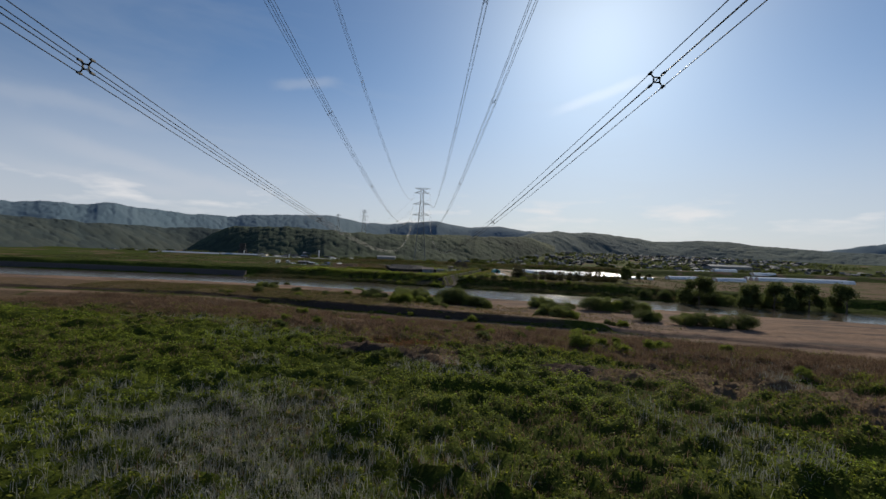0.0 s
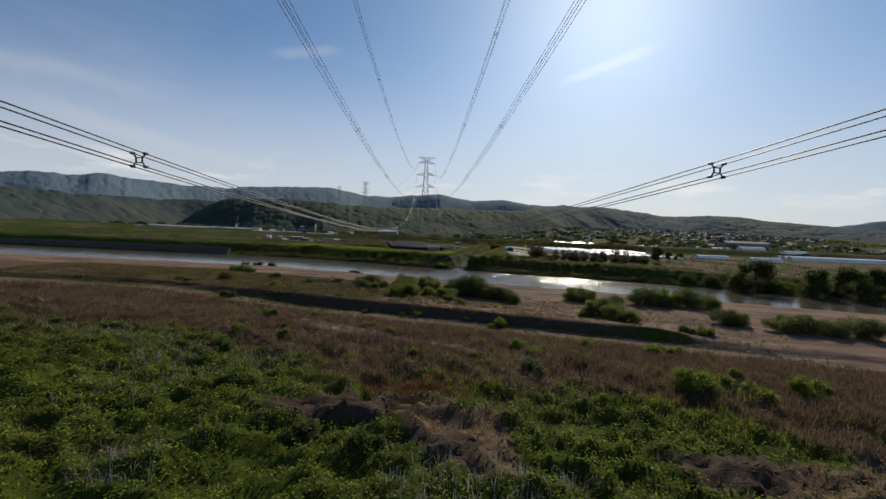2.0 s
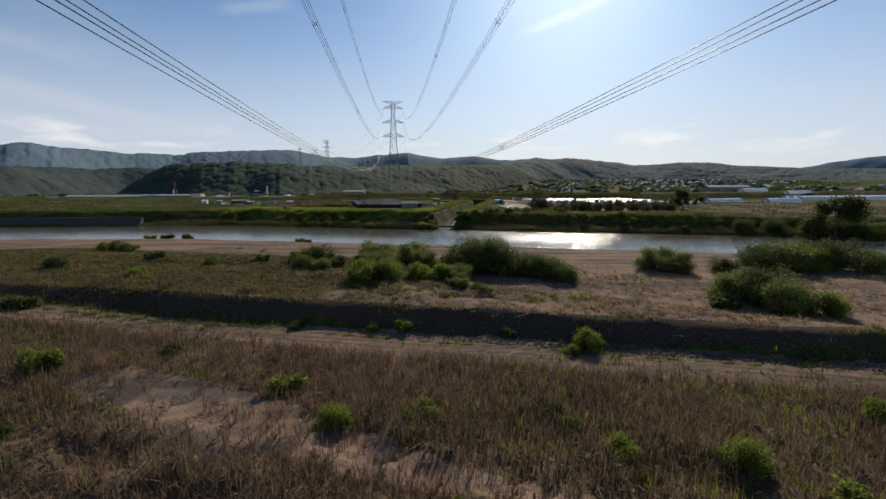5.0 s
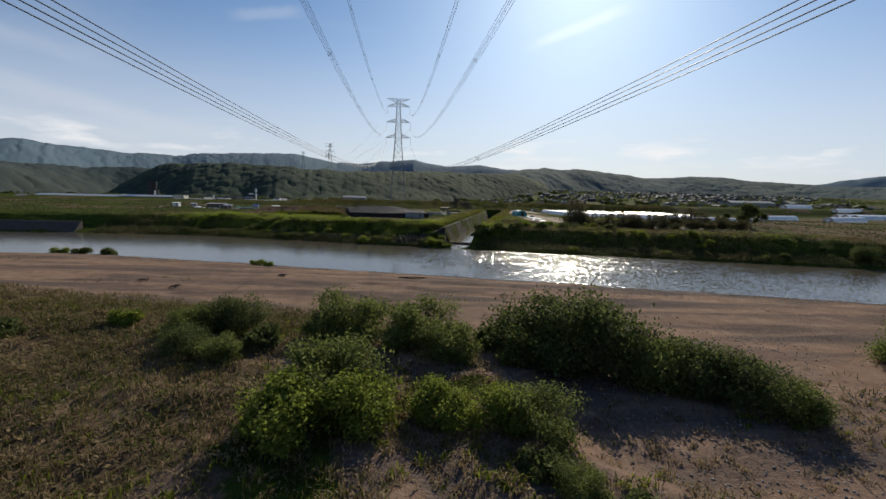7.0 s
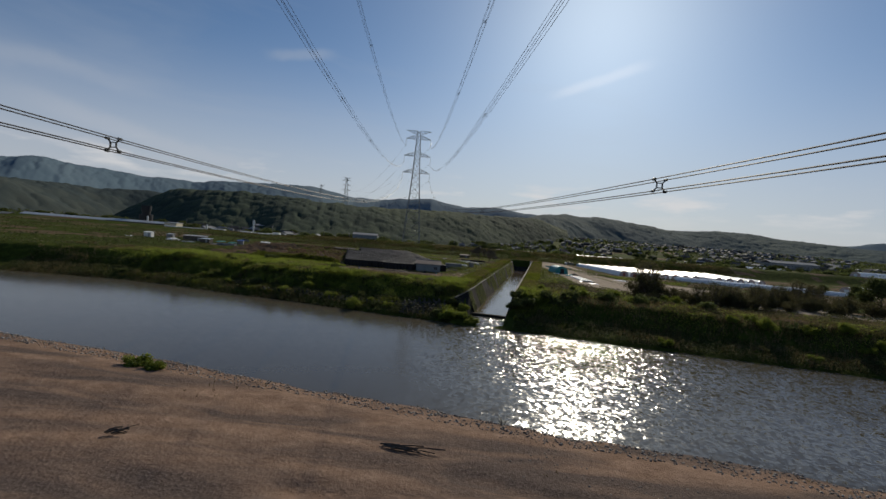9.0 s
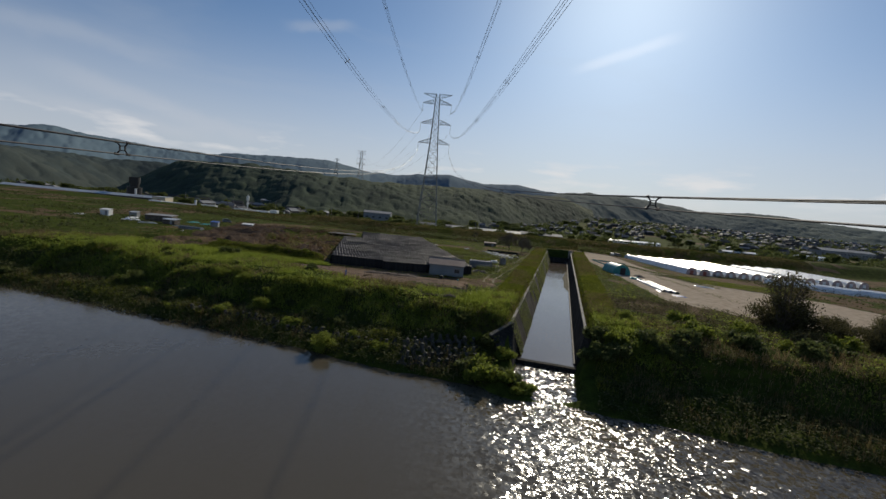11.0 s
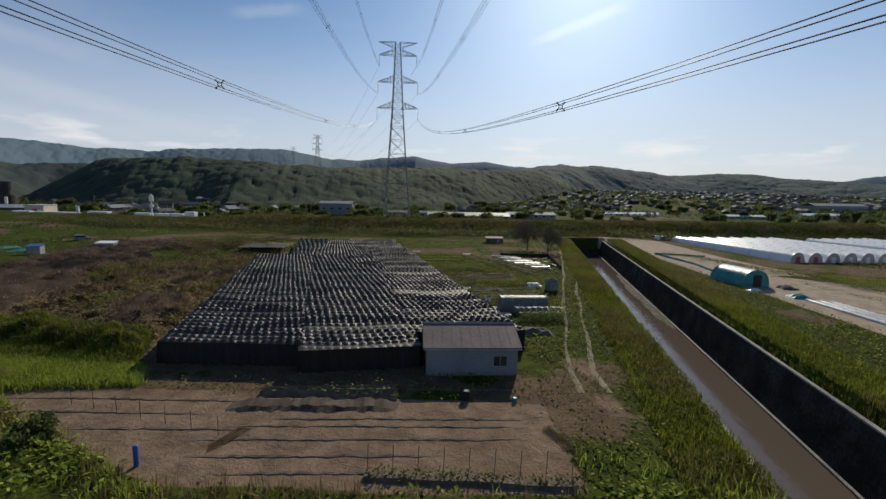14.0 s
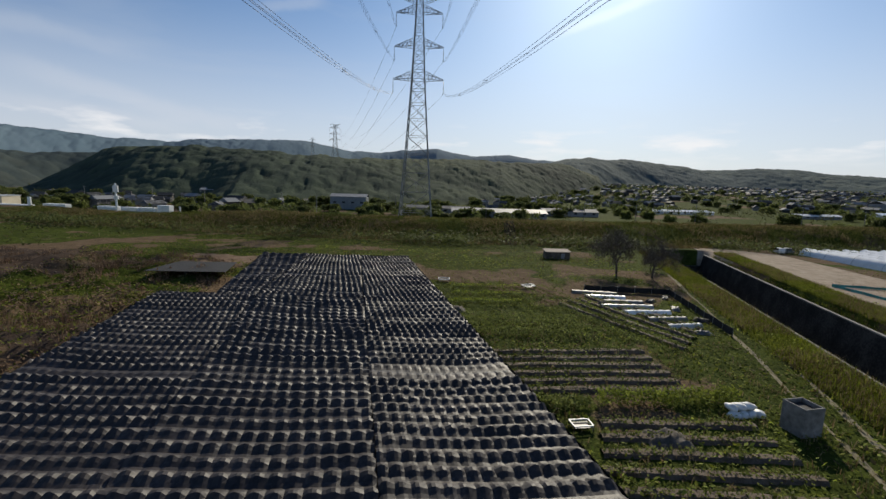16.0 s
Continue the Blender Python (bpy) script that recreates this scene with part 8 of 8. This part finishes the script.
# furrows and a dug bed on the tilled plot before the hut
def furrow(x0, x1, y0, y1, wide, tall, seed):
    """A crumbly ridge of soil from one end to the other."""
    rs = np.random.RandomState(seed)
    n = int(abs(x1 - x0) / 0.35)
    verts, faces = [], []
    for i in range(n + 1):
        t = i / n
        px, py = x0 + (x1 - x0) * t, y0 + (y1 - y0) * t + rs.uniform(-0.06, 0.06)
        g = gz(px, py)
        e = min(1.0, 8 * t, 8 * (1 - t))
        for k, (dy, dz) in enumerate(((-0.5, -0.06), (-0.22, 0.75), (0.2, 1.0), (0.5, -0.06))):
            verts.append((px + rs.uniform(-0.08, 0.08), py + dy * wide * rs.uniform(0.8, 1.2), g + (dz * tall * e * rs.uniform(0.5, 1.3) if dz > 0 else dz)))
    for i in range(n):
        for k in range(3):
            a = i * 4 + k
            faces.append((a, a + 4, a + 5, a + 1))
    return verts, faces


verts, faces = [], []
for i, (x0, x1, y0, y1) in enumerate(((-46, -27, 317.6, 316.9), (-44, -30, 315.6, 315.0), (-38, -26, 313.2, 313.0), (-26, -7.5, 314.3, 314.0), (-28, -8, 313.4, 313.0), (-30, -8, 311.8, 311.5), (-29, -14, 310.0, 309.8), (-27, -12, 308.4, 308.2), (-27, -8, 318.9, 318.6))):
    v, f = furrow(x0, x1, y0, y1, 0.4, 0.07, 300 + i)
    faces += [tuple(k + len(verts) for k in q) for q in f]
    verts += v
tagged(raw("soil_ridges", verts, faces, M_soil), "low crumbly ridges of tilled soil", "soil", kind="stuff")
v, f = furrow(-29.0, -16.8, 316.3, 316.1, 2.3, 0.32, 330)
tagged(raw("dug_bed", v, f, M_clod), "dug bed of dark turned soil before the net", "garden bed")


# ---- beyond the levee: works, village, groves, far pylons ----
PLAIN = -5.2


def plain_z(y, x=0.0):
    return PLAIN + float((16 + 10 * smooth(20, 320, x)) * smooth(760, 1420, y))


def house_proto(seed, sx, sy, tall, hip, label):
    h = thing("house", label, "house", group="village houses")
    bm = bmesh.new()
    box(bm, sx, sy, tall, (0, 0, 0))
    wall = part("wall", bm, M_house, h)
    bm = bmesh.new()
    o, r = 0.7, tall + sy * 0.32
    a = sx / 2 + o
    b = sy / 2 + o
    k = (sx / 2 - sy / 2 * 0.6) if hip else a
    v = [bm.verts.new(p) for p in ((-a, -b, tall - 0.1), (a, -b, tall - 0.1), (a, b, tall - 0.1), (-a, b, tall - 0.1), (-k, 0, r), (k, 0, r))]
    for f in ((0, 1, 5, 4), (2, 3, 4, 5), (1, 2, 5), (3, 0, 4), (3, 2, 1, 0)):
        bm.faces.new([v[i] for i in f])
    bmesh.ops.recalc_face_normals(bm, faces=bm.faces)
    part("roof", bm, M_rooftile, h)
    rs = np.random.RandomState(seed)
    n = max(2, int(sx / 3))
    for i in range(n):
        for lev in range(1 if tall < 4 else 2):
            bm = bmesh.new()
            box(bm, 1.4, 0.08, 1.1, (-sx / 2 + (i + 0.5) * sx / n, -sy / 2 - 0.03, 0.9 + 2.7 * lev))
            part("window", bm, M_glass, h)
    return h


HOUSES = [house_proto(1, 11, 8, 5.4, True, "two-storey house with a grey tiled hip roof"), house_proto(2, 9, 7, 5.2, False, "two-storey house with a grey gable roof"),
          house_proto(3, 14, 8, 3.2, False, "long low house with a tiled gable roof"), house_proto(4, 8, 8, 5.6, True, "square two-storey house with a hip roof")]
rs = np.random.RandomState(77)
spots = []
clusters = [(-460, 640), (-380, 660), (-300, 690), (-230, 740), (-120, 760), (-50, 770), (40, 800), (130, 880), (210, 930), (290, 1000), (360, 1060), (450, 1120), (560, 1180), (680, 1220), (800, 1260), (240, 960), (330, 1080), (420, 1180), (520, 1260), (920, 1300), (620, 1120), (150, 950), (480, 1300), (600, 1330), (350, 1230), (740, 1360), (430, 1400)]
for k, (cx, cy) in enumerate(clusters):
    for _ in range(11):
        for _try in range(20):
            px, py = cx + rs.randn() * 50, cy + rs.randn() * 42
            if py > 580 and all((px - q[0]) ** 2 + (py - q[1]) ** 2 > 150 for q in spots):
                spots.append((px, py))
                break
for k, (px, py) in enumerate(spots):
    m = pose(px, py, plain_z(py, px), 0, 0, rs.choice([0, 90, 12, -15, 100]) + rs.randn() * 4) @ Matrix.Diagonal((0.85, 0.85, rs.uniform(0.75, 0.95), 1))
    if k < 4:
        HOUSES[k].matrix_world = m
    else:
        copy_thing(HOUSES[k % 4], m)


M_farroof = material("far_roof_tiles", ramp3((0.035, 0.038, 0.042), (0.07, 0.073, 0.08), (0.20, 0.21, 0.22)), 0.3, rough=0.8, bump=0, island=0.7, spec=0.12)
M_farwall = material("far_house_walls", ramp3((0.045, 0.045, 0.045), (0.10, 0.097, 0.09), (0.30, 0.285, 0.26)), 0.1, rough=0.8, bump=0, island=0.7, spec=0.1)


def far_houses(name, n, xr, yr, weight, seed, label):
    """Many small gabled houses too far off to tell apart: walls and roofs in one mesh."""
    rs = np.random.RandomState(seed)
    x, y = rs.uniform(*xr, n), rs.uniform(*yr, n)
    keep = rs.rand(n) < weight(x, y)
    x, y = x[keep], y[keep]
    verts, faces, slots = [], [], []
    for px, py in zip(x, y):
        if any((px - q[0]) ** 2 + (py - q[1]) ** 2 < 110 for q in spots):
            continue
        spots.append((px, py))
        a = rs.uniform(-0.5, 0.5) + (math.pi / 2 if rs.rand() < 0.5 else 0)
        sx, sy, tall = rs.uniform(3.5, 7), rs.uniform(3, 4.5), rs.uniform(3.0, 5.8)
        c, d, g = math.cos(a), math.sin(a), plain_z(py, px) - 0.5
        put = lambda u, w, z: (px + u * c - w * d, py + u * d + w * c, g + z)
        k = len(verts)
        verts += [put(u, w, z) for z in (0, tall) for u, w in ((-sx, -sy), (sx, -sy), (sx, sy), (-sx, sy))]
        faces += [(k + i, k + (i + 1) % 4, k + 4 + (i + 1) % 4, k + 4 + i) for i in range(4)]
        slots += [0] * 4
        k = len(verts)
        o, r, e = 0.6, tall + sy * 0.55, sx + 0.6
        verts += [put(-e, -sy - o, tall - 0.2), put(e, -sy - o, tall - 0.2), put(e, sy + o, tall - 0.2), put(-e, sy + o, tall - 0.2), put(-e * 0.9, 0, r), put(e * 0.9, 0, r)]
        faces += [(k, k + 1, k + 5, k + 4), (k + 2, k + 3, k + 4, k + 5), (k + 1, k + 2, k + 5), (k + 3, k, k + 4)]
        slots += [1] * 4
    ob = raw(name, verts, faces, M_farwall)
    ob.data.materials.append(M_farroof)
    ob.data.polygons.foreach_set("material_index", np.array(slots, dtype=np.int32))
    return tagged(ob, label, "houses", kind="stuff")


far_houses("village_rooftops", 900, (60, 1000), (800, 1480), lambda x, y: smooth(-0.35, 0.2, fbm(x, y, 150, 2, 81)) * (np.abs(np.degrees(np.arctan2(x, y)) - 24) < 24), 82, "crowded grey village rooftops below the wooded ridge")
far_houses("town_rooftops", 700, (-760, -120), (600, 800), lambda x, y: smooth(-0.3, 0.2, fbm(x, y, 120, 2, 83)) * (y > 545 - 0.28 * x) * (y < 900 + 0.3 * x), 84, "crowded grey rooftops of the town at the hill foot")


def long_shed(x, y, turn, sx, sy, tall, wall, roof, label, name="long_shed", cat="building", base=None):
    h = thing(name, label, cat, pose(x, y, plain_z(y, x) if base is None else base, 0, 0, turn))
    bm = bmesh.new()
    box(bm, sx, sy, tall, (0, 0, 0), 0.05)
    part("wall", bm, wall, h)
    bm = bmesh.new()
    extrude(bm, [(-sx / 2 - 0.4, -sy / 2 - 0.5, tall), (-sx / 2 - 0.4, 0, tall + sy * 0.16), (-sx / 2 - 0.4, sy / 2 + 0.5, tall), (-sx / 2 - 0.4, sy / 2 + 0.5, tall + 0.25), (-sx / 2 - 0.4, 0, tall + 0.25 + sy * 0.16), (-sx / 2 - 0.4, -sy / 2 - 0.5, tall + 0.25)], (sx + 0.8, 0, 0))
    part("roof", bm, roof, h)
    for i in range(max(2, int(sx / 6))):
        bm = bmesh.new()
        box(bm, 2.2, 0.1, 1.2, (-sx / 2 + (i + 0.5) * sx / max(2, int(sx / 6)), -sy / 2 - 0.04, tall * 0.5))
        part("window", bm, M_glass, h)
    return h


long_shed(189, 720, 5, 66, 9, 2.2, M_plastic, M_plastic, "long white greenhouse on the plain")
long_shed(300, 705, 3, 40, 9, 2.4, M_grey, M_white, "long low shed with a white roof")
long_shed(20, 615, 2, 60, 14, 3.4, M_grey, M_grey, "wide low works building with a grey roof")
long_shed(-20, 640, -3, 46, 10, 3.6, M_grey, M_rooftile, "dark-roofed workshop behind the levee")
long_shed(75, 650, 4, 40, 12, 3.2, M_grey, M_rooftile, "grey warehouse with a dark roof")
long_shed(-84, 660, 0, 26, 12, 9, M_hutwall, M_grey, "blue-grey block of flats behind the levee")
long_shed(430, 760, 8, 60, 12, 2.6, M_white, M_plastic, "long white greenhouse on the plain")
long_shed(560, 880, 8, 90, 20, 9, M_grey, M_grey, "long grey factory hall at the foot of the hills")
for i in range(4):
    long_shed(-220 + i * 22, 730 + i * 3, 4, 18, 10, 9, M_house, M_grey, "grey apartment block before the wooded hill", "apartment_block")

# works with the tall dark silo
long_shed(-241, 531, 4, 44, 9, 6.0, M_post, M_film, "long factory hall with a pale sheet roof", "factory_hall", base=-3.2)
end = thing("factory_annex", "cream coloured end block of the factory", "building", pose(-214.5, 531, -3.2, 0, 0, 4))
bm = bmesh.new()
box(bm, 9, 10, 7.4, (0, 0, 0), 0.1)
part("wall", bm, M_cream, end)
bm = bmesh.new()
box(bm, 9.4, 10.4, 0.4, (0, 0, 7.42), 0.05)
part("roof", bm, M_film, end)
bm = bmesh.new()
box(bm, 2.2, 0.1, 2.4, (0.5, -5.04, 3.4))
part("panel", bm, M_red, end, "faded red painted panel")
silo = thing("silo_tower", "dark steel silo tower with a wider head", "silo", pose(-247, 548, -3.2))
bm = bmesh.new()
for r, z0, z1 in ((2.6, 0, 6.5), (4.9, 6.5, 12.2), (3.0, 12.2, 15.0), (3.6, 15.0, 19.5)):
    bmesh.ops.create_cone(bm, cap_ends=True, segments=20, radius1=r, radius2=r, depth=z1 - z0, matrix=Matrix.Translation((0, 0, (z0 + z1) / 2)))
part("tower", bm, M_dark, silo)
bm = bmesh.new()
box(bm, 1.4, 0.6, 4.0, (3.6, -3.6, 7.2), 0.05)
part("panel", bm, M_white, silo)
long_shed(-349, 538, -8, 9, 8, 4.4, M_white, M_rooftile, "white gabled house beyond the levee", "house", "house", base=-3.2)
long_shed(-305, 541, -3, 70, 9, 5.4, M_post, M_film, "long brown factory hall beyond the levee", "factory_hall", base=-3.2)
for i, (px, w, hh) in enumerate(((-200, 9, 6.6), (-186, 24, 6.4), (-166, 10, 6.9), (-146, 8, 6.6), (-137.5, 7, 6.4), (-131, 7, 6.4), (-124.5, 5, 7.4))):
    h = thing("box_trailer", "white box trailer parked behind the levee", "trailer", pose(px, 503 + 0.2 * i, -3.6, 0, 0, -8), group="box trailers")
    bm = bmesh.new()
    box(bm, w, 2.6, hh - 1.0, (0, 0, 1.0), 0.06)
    part("body", bm, M_white, h)
    for k in (-0.35, 0.35):
        bm = bmesh.new()
        bmesh.ops.create_cone(bm, cap_ends=True, segments=12, radius1=0.5, radius2=0.5, depth=2.4, matrix=Matrix.Translation((k * w, 0, 0.5)) @ Matrix.Rotation(math.pi / 2, 4, "X"))
        part("wheel", bm, M_black, h)


def mast(x, y, base, tall, w, drums, label, name="radio_mast"):
    h = thing(name, label, "mast", pose(x, y, base))
    bm = bmesh.new()
    beam(bm, (0, 0, 0), (0, 0, tall), w, 8)
    part("pole", bm, M_white, h)
    for z, r, d in drums:
        bm = bmesh.new()
        bmesh.ops.create_cone(bm, cap_ends=True, segments=12, radius1=r, radius2=r, depth=d, matrix=Matrix.Translation((0, 0, z)))
        part("drum", bm, M_white, h)


mast(-139, 498, -3.6, 15.6, 0.7, ((13.6, 0.9, 2.4), (10.2, 0.8, 1.2)), "white mast with drum antennas behind the levee")
mast(-172.5, 499, -3.6, 9.5, 1.3, (), "white vent stack behind the levee", "vent_stack")
mast(-116.5, 500, -3.6, 7.4, 0.6, (), "white marker pillar behind the levee", "vent_stack")
rs = np.random.RandomState(5)
for i in range(16):
    px, py = -260 + i * 45 + rs.uniform(-15, 15), 600 + rs.uniform(-40, 60)
    h = thing("utility_pole", "grey concrete utility pole with a crossbar", "utility pole", pose(px, py, PLAIN), group="utility poles")
    bm = bmesh.new()
    beam(bm, (0, 0, 0), (0, 0, 12), 0.34, 8)
    part("pole", bm, M_conc, h)
    bm = bmesh.new()
    beam(bm, (-1.1, 0, 11.2), (1.1, 0, 11.2), 0.14)
    part("crossbar", bm, M_steel, h)

# groves on the plain
T_FAR = bush("plain_tree", "round dark leafy tree on the plain", "tree", 31, 4.2, 7.0, 14, 1700, M_leaf_dark, (0.3, 0.7))
T_FAR2 = bush("plain_tree", "light green leafy tree on the plain", "tree", 32, 3.6, 6.0, 12, 1500, M_leaf, (0.3, 0.7))
rs = np.random.RandomState(19)
count = 0
for k in range(470):
    a = math.radians(rs.uniform(-46, 50))
    r = rs.uniform(560, 860) if a < 0.1 else rs.uniform(580, 1300)
    px, py = r * math.sin(a), r * math.cos(a)
    dd = py - np.interp(px, LEVEE_X, LEVEE_Y)
    if dd < 50 or abs(px + 27) + abs(py - 518) < 40 or any((px - q[0]) ** 2 + (py - q[1]) ** 2 < 64 for q in spots):
        continue
    copy_thing((T_FAR, T_FAR2)[k % 3 == 0], pose(px, py, plain_z(py, px) - 0.2, 0, 0, k * 47 % 360) @ Matrix.Diagonal((1.0 + 0.9 * rs.rand(), 1.0 + 0.9 * rs.rand(), 0.8 + 0.6 * rs.rand(), 1)))


def far_trees(name, n, xr, yr, weight, seed, mat, label, per=34, size=(0.5, 1.3)):
    """Distant trees and hedges: clumps of leaf quads too far off to tell apart."""
    rs = np.random.RandomState(seed)
    x, y = rs.uniform(*xr, n), rs.uniform(*yr, n)
    dd = y - np.interp(x, LEVEE_X, LEVEE_Y)
    keep = (rs.rand(n) < weight(x, y)) & (dd > 52) & (np.abs(x - PYLON[0]) + np.abs(y - PYLON[1]) > 45)
    x, y = x[keep], y[keep]
    z = height(x, y)
    m = len(x)
    w, t = rs.uniform(1.6, 4.2, m), rs.uniform(2.5, 7.5, m)
    d = rs.randn(m, per, 3)
    d /= np.linalg.norm(d, axis=2)[..., None]
    d *= rs.rand(m, per, 1) ** 0.35
    c = np.stack([x, y, z + t * 0.5], 1)[:, None] + d * np.stack([w, w, t * 0.55], 1)[:, None]
    co, q = leaf_quads(c.reshape(-1, 3), np.array([0, 0, 0.3]), size, rs)
    return tagged(new(name, mesh_quads(name, co, q, mat)), label, "trees", kind="stuff")


far_trees("village_trees", 4200, (40, 1050), (700, 1450), lambda x, y: smooth(-0.3, 0.25, fbm(x, y, 90, 3, 85)), 86, M_leaf_dark, "dark trees and hedges between the village houses")
far_trees("town_trees", 2000, (-800, 40), (560, 860), lambda x, y: smooth(-0.25, 0.3, fbm(x, y, 80, 3, 87)), 88, M_leaf_dark, "dark trees and hedges round the town")
far_trees("hedgerows", 1500, (-420, 620), (500, 760), lambda x, y: smooth(0.05, 0.3, fbm(x, y * 3, 70, 3, 89)), 90, M_scrub, "low olive hedgerows on the plain", 26, (0.35, 0.8))
T_FAR.matrix_world = pose(-62, 600, PLAIN)
T_FAR2.matrix_world = pose(-140, 610, PLAIN)
# hedges and reeds along the foot of the levee
x = np.random.RandomState(61).uniform(-170, 190, 42000)
rs = np.random.RandomState(62)
y = np.interp(x, LEVEE_X, LEVEE_Y) + rs.uniform(-7, 5, len(x))
keep = (np.abs(x - canal_axis(y)) > 9) & (rs.rand(len(x)) < 0.35 + 0.65 * smooth(-0.2, 0.3, fbm(x, y, 18, 3, 63)))
x, y = x[keep], y[keep]
cover("levee_foot_scrub", x, y, height(x, y) + roughness(x, y), rs, (0.15, 0.42), (0.0, 2.3), M_leaf_dark, "dark scrub along the foot of the levee")
x = rs.uniform(-170, 190, 60000)
y = np.interp(x, LEVEE_X, LEVEE_Y) + rs.uniform(0, 24, len(x))
blades("levee_grass", x, y, height(x, y) + roughness(x, y), rs, (0.3, 0.8), 0.10, 2, 0.5, M_levee, "rough grass on the levee slope")
x = rs.uniform(-170, 190, 40000)
y = np.interp(x, LEVEE_X, LEVEE_Y) + rs.uniform(-2, 24, len(x))
keep = fbm(x, y, 12, 3, 64) > -0.1
x, y = x[keep], y[keep]
blades("levee_dry_grass", x, y, height(x, y) + roughness(x, y), rs, (0.4, 1.0), 0.10, 2, 0.5, M_dry, "dry stems on the levee slope")

# stairs down the levee, a path along it
steps = thing("levee_steps", "dark concrete steps down the levee slope", "steps", kind="structure")
for i in range(22):
    yy = 440.5 + i * 0.95
    xx = 1.0 + 0.1 * i
    bm = bmesh.new()
    box(bm, 3.0, 0.95, 0.4, (xx, yy, gz(xx, yy) - 0.12), 0.03)
    part("step", bm, M_conc_dark, steps)

# far pylons of the line
pylon("distant lattice pylon on the wooded hill", 40.0, 111.0, [(104.5, 9.3), (94.5, 9.9), (84.5, 10.3)], 14.0, (-203.3, 1124.0), 8)
pylon("very distant lattice pylon on the far ridge", 75.0, 139.0, [(133, 9.3), (124, 9.9), (115, 10.3)], 13.0, (-405.5, 1700.0), 6)
FAR_SPAN = [(s, z0, w, z1) for s in (-1, 1) for (z0, w, z1) in ((51.6, 10.3, 80), (64.2, 9.9, 90), (77.0, 9.3, 100))]
for s, z0, w, z1 in FAR_SPAN:
    h = thing("conductor_bundle", "bundle of power conductors running to the far pylon", "power line", group="conductor bundles")
    bm = bmesh.new()
    prev = None
    for i in range(41):
        t = i / 40
        c = Vector((PYLON[0] + s * w, PYLON[1], z0)).lerp(Vector((-203.3 + s * w, 1124.0, z1)), t) - Vector((0, 0, 4 * 26 * t * (1 - t)))
        ring = [bm.verts.new(c + Vector((0.045 * math.cos(q), 0, 0.045 * math.sin(q)))) for q in (0, 1.57, 3.14, 4.71)]
        if prev:
            for k in range(4):
                bm.faces.new((prev[k], prev[(k + 1) % 4], ring[(k + 1) % 4], ring[k]))
        prev = ring
    part("conductor", bm, M_wire, h)

# concrete revetment far up the river
wall = thing("river_revetment", "long grey concrete block revetment up the river", "wall", kind="structure")
for i in range(22):
    xa, xb = -346 + i * 9.6, -346 + (i + 1) * 9.6 - 0.08
    ring = []
    for xx, k in ((xa, 1), (xb, -1)):
        yy = 272.5 - 0.28 * (-90 + (xx + 90) * 0.05 if xx < -90 else xx) + 3.0
        ring.append([(xx, yy, -6.2), (xx, yy + 4.5, -1.7), (xx, yy + 5.2, -1.7), (xx, yy + 5.2, -6.2)])
    bm = bmesh.new()
    a, b = ([bm.verts.new(p) for p in r] for r in ring)
    for k in range(4):
        bm.faces.new((a[k], a[(k + 1) % 4], b[(k + 1) % 4], b[k]))
    bm.faces.new(a[::-1])
    bm.faces.new(b)
    bmesh.ops.recalc_face_normals(bm, faces=bm.faces)
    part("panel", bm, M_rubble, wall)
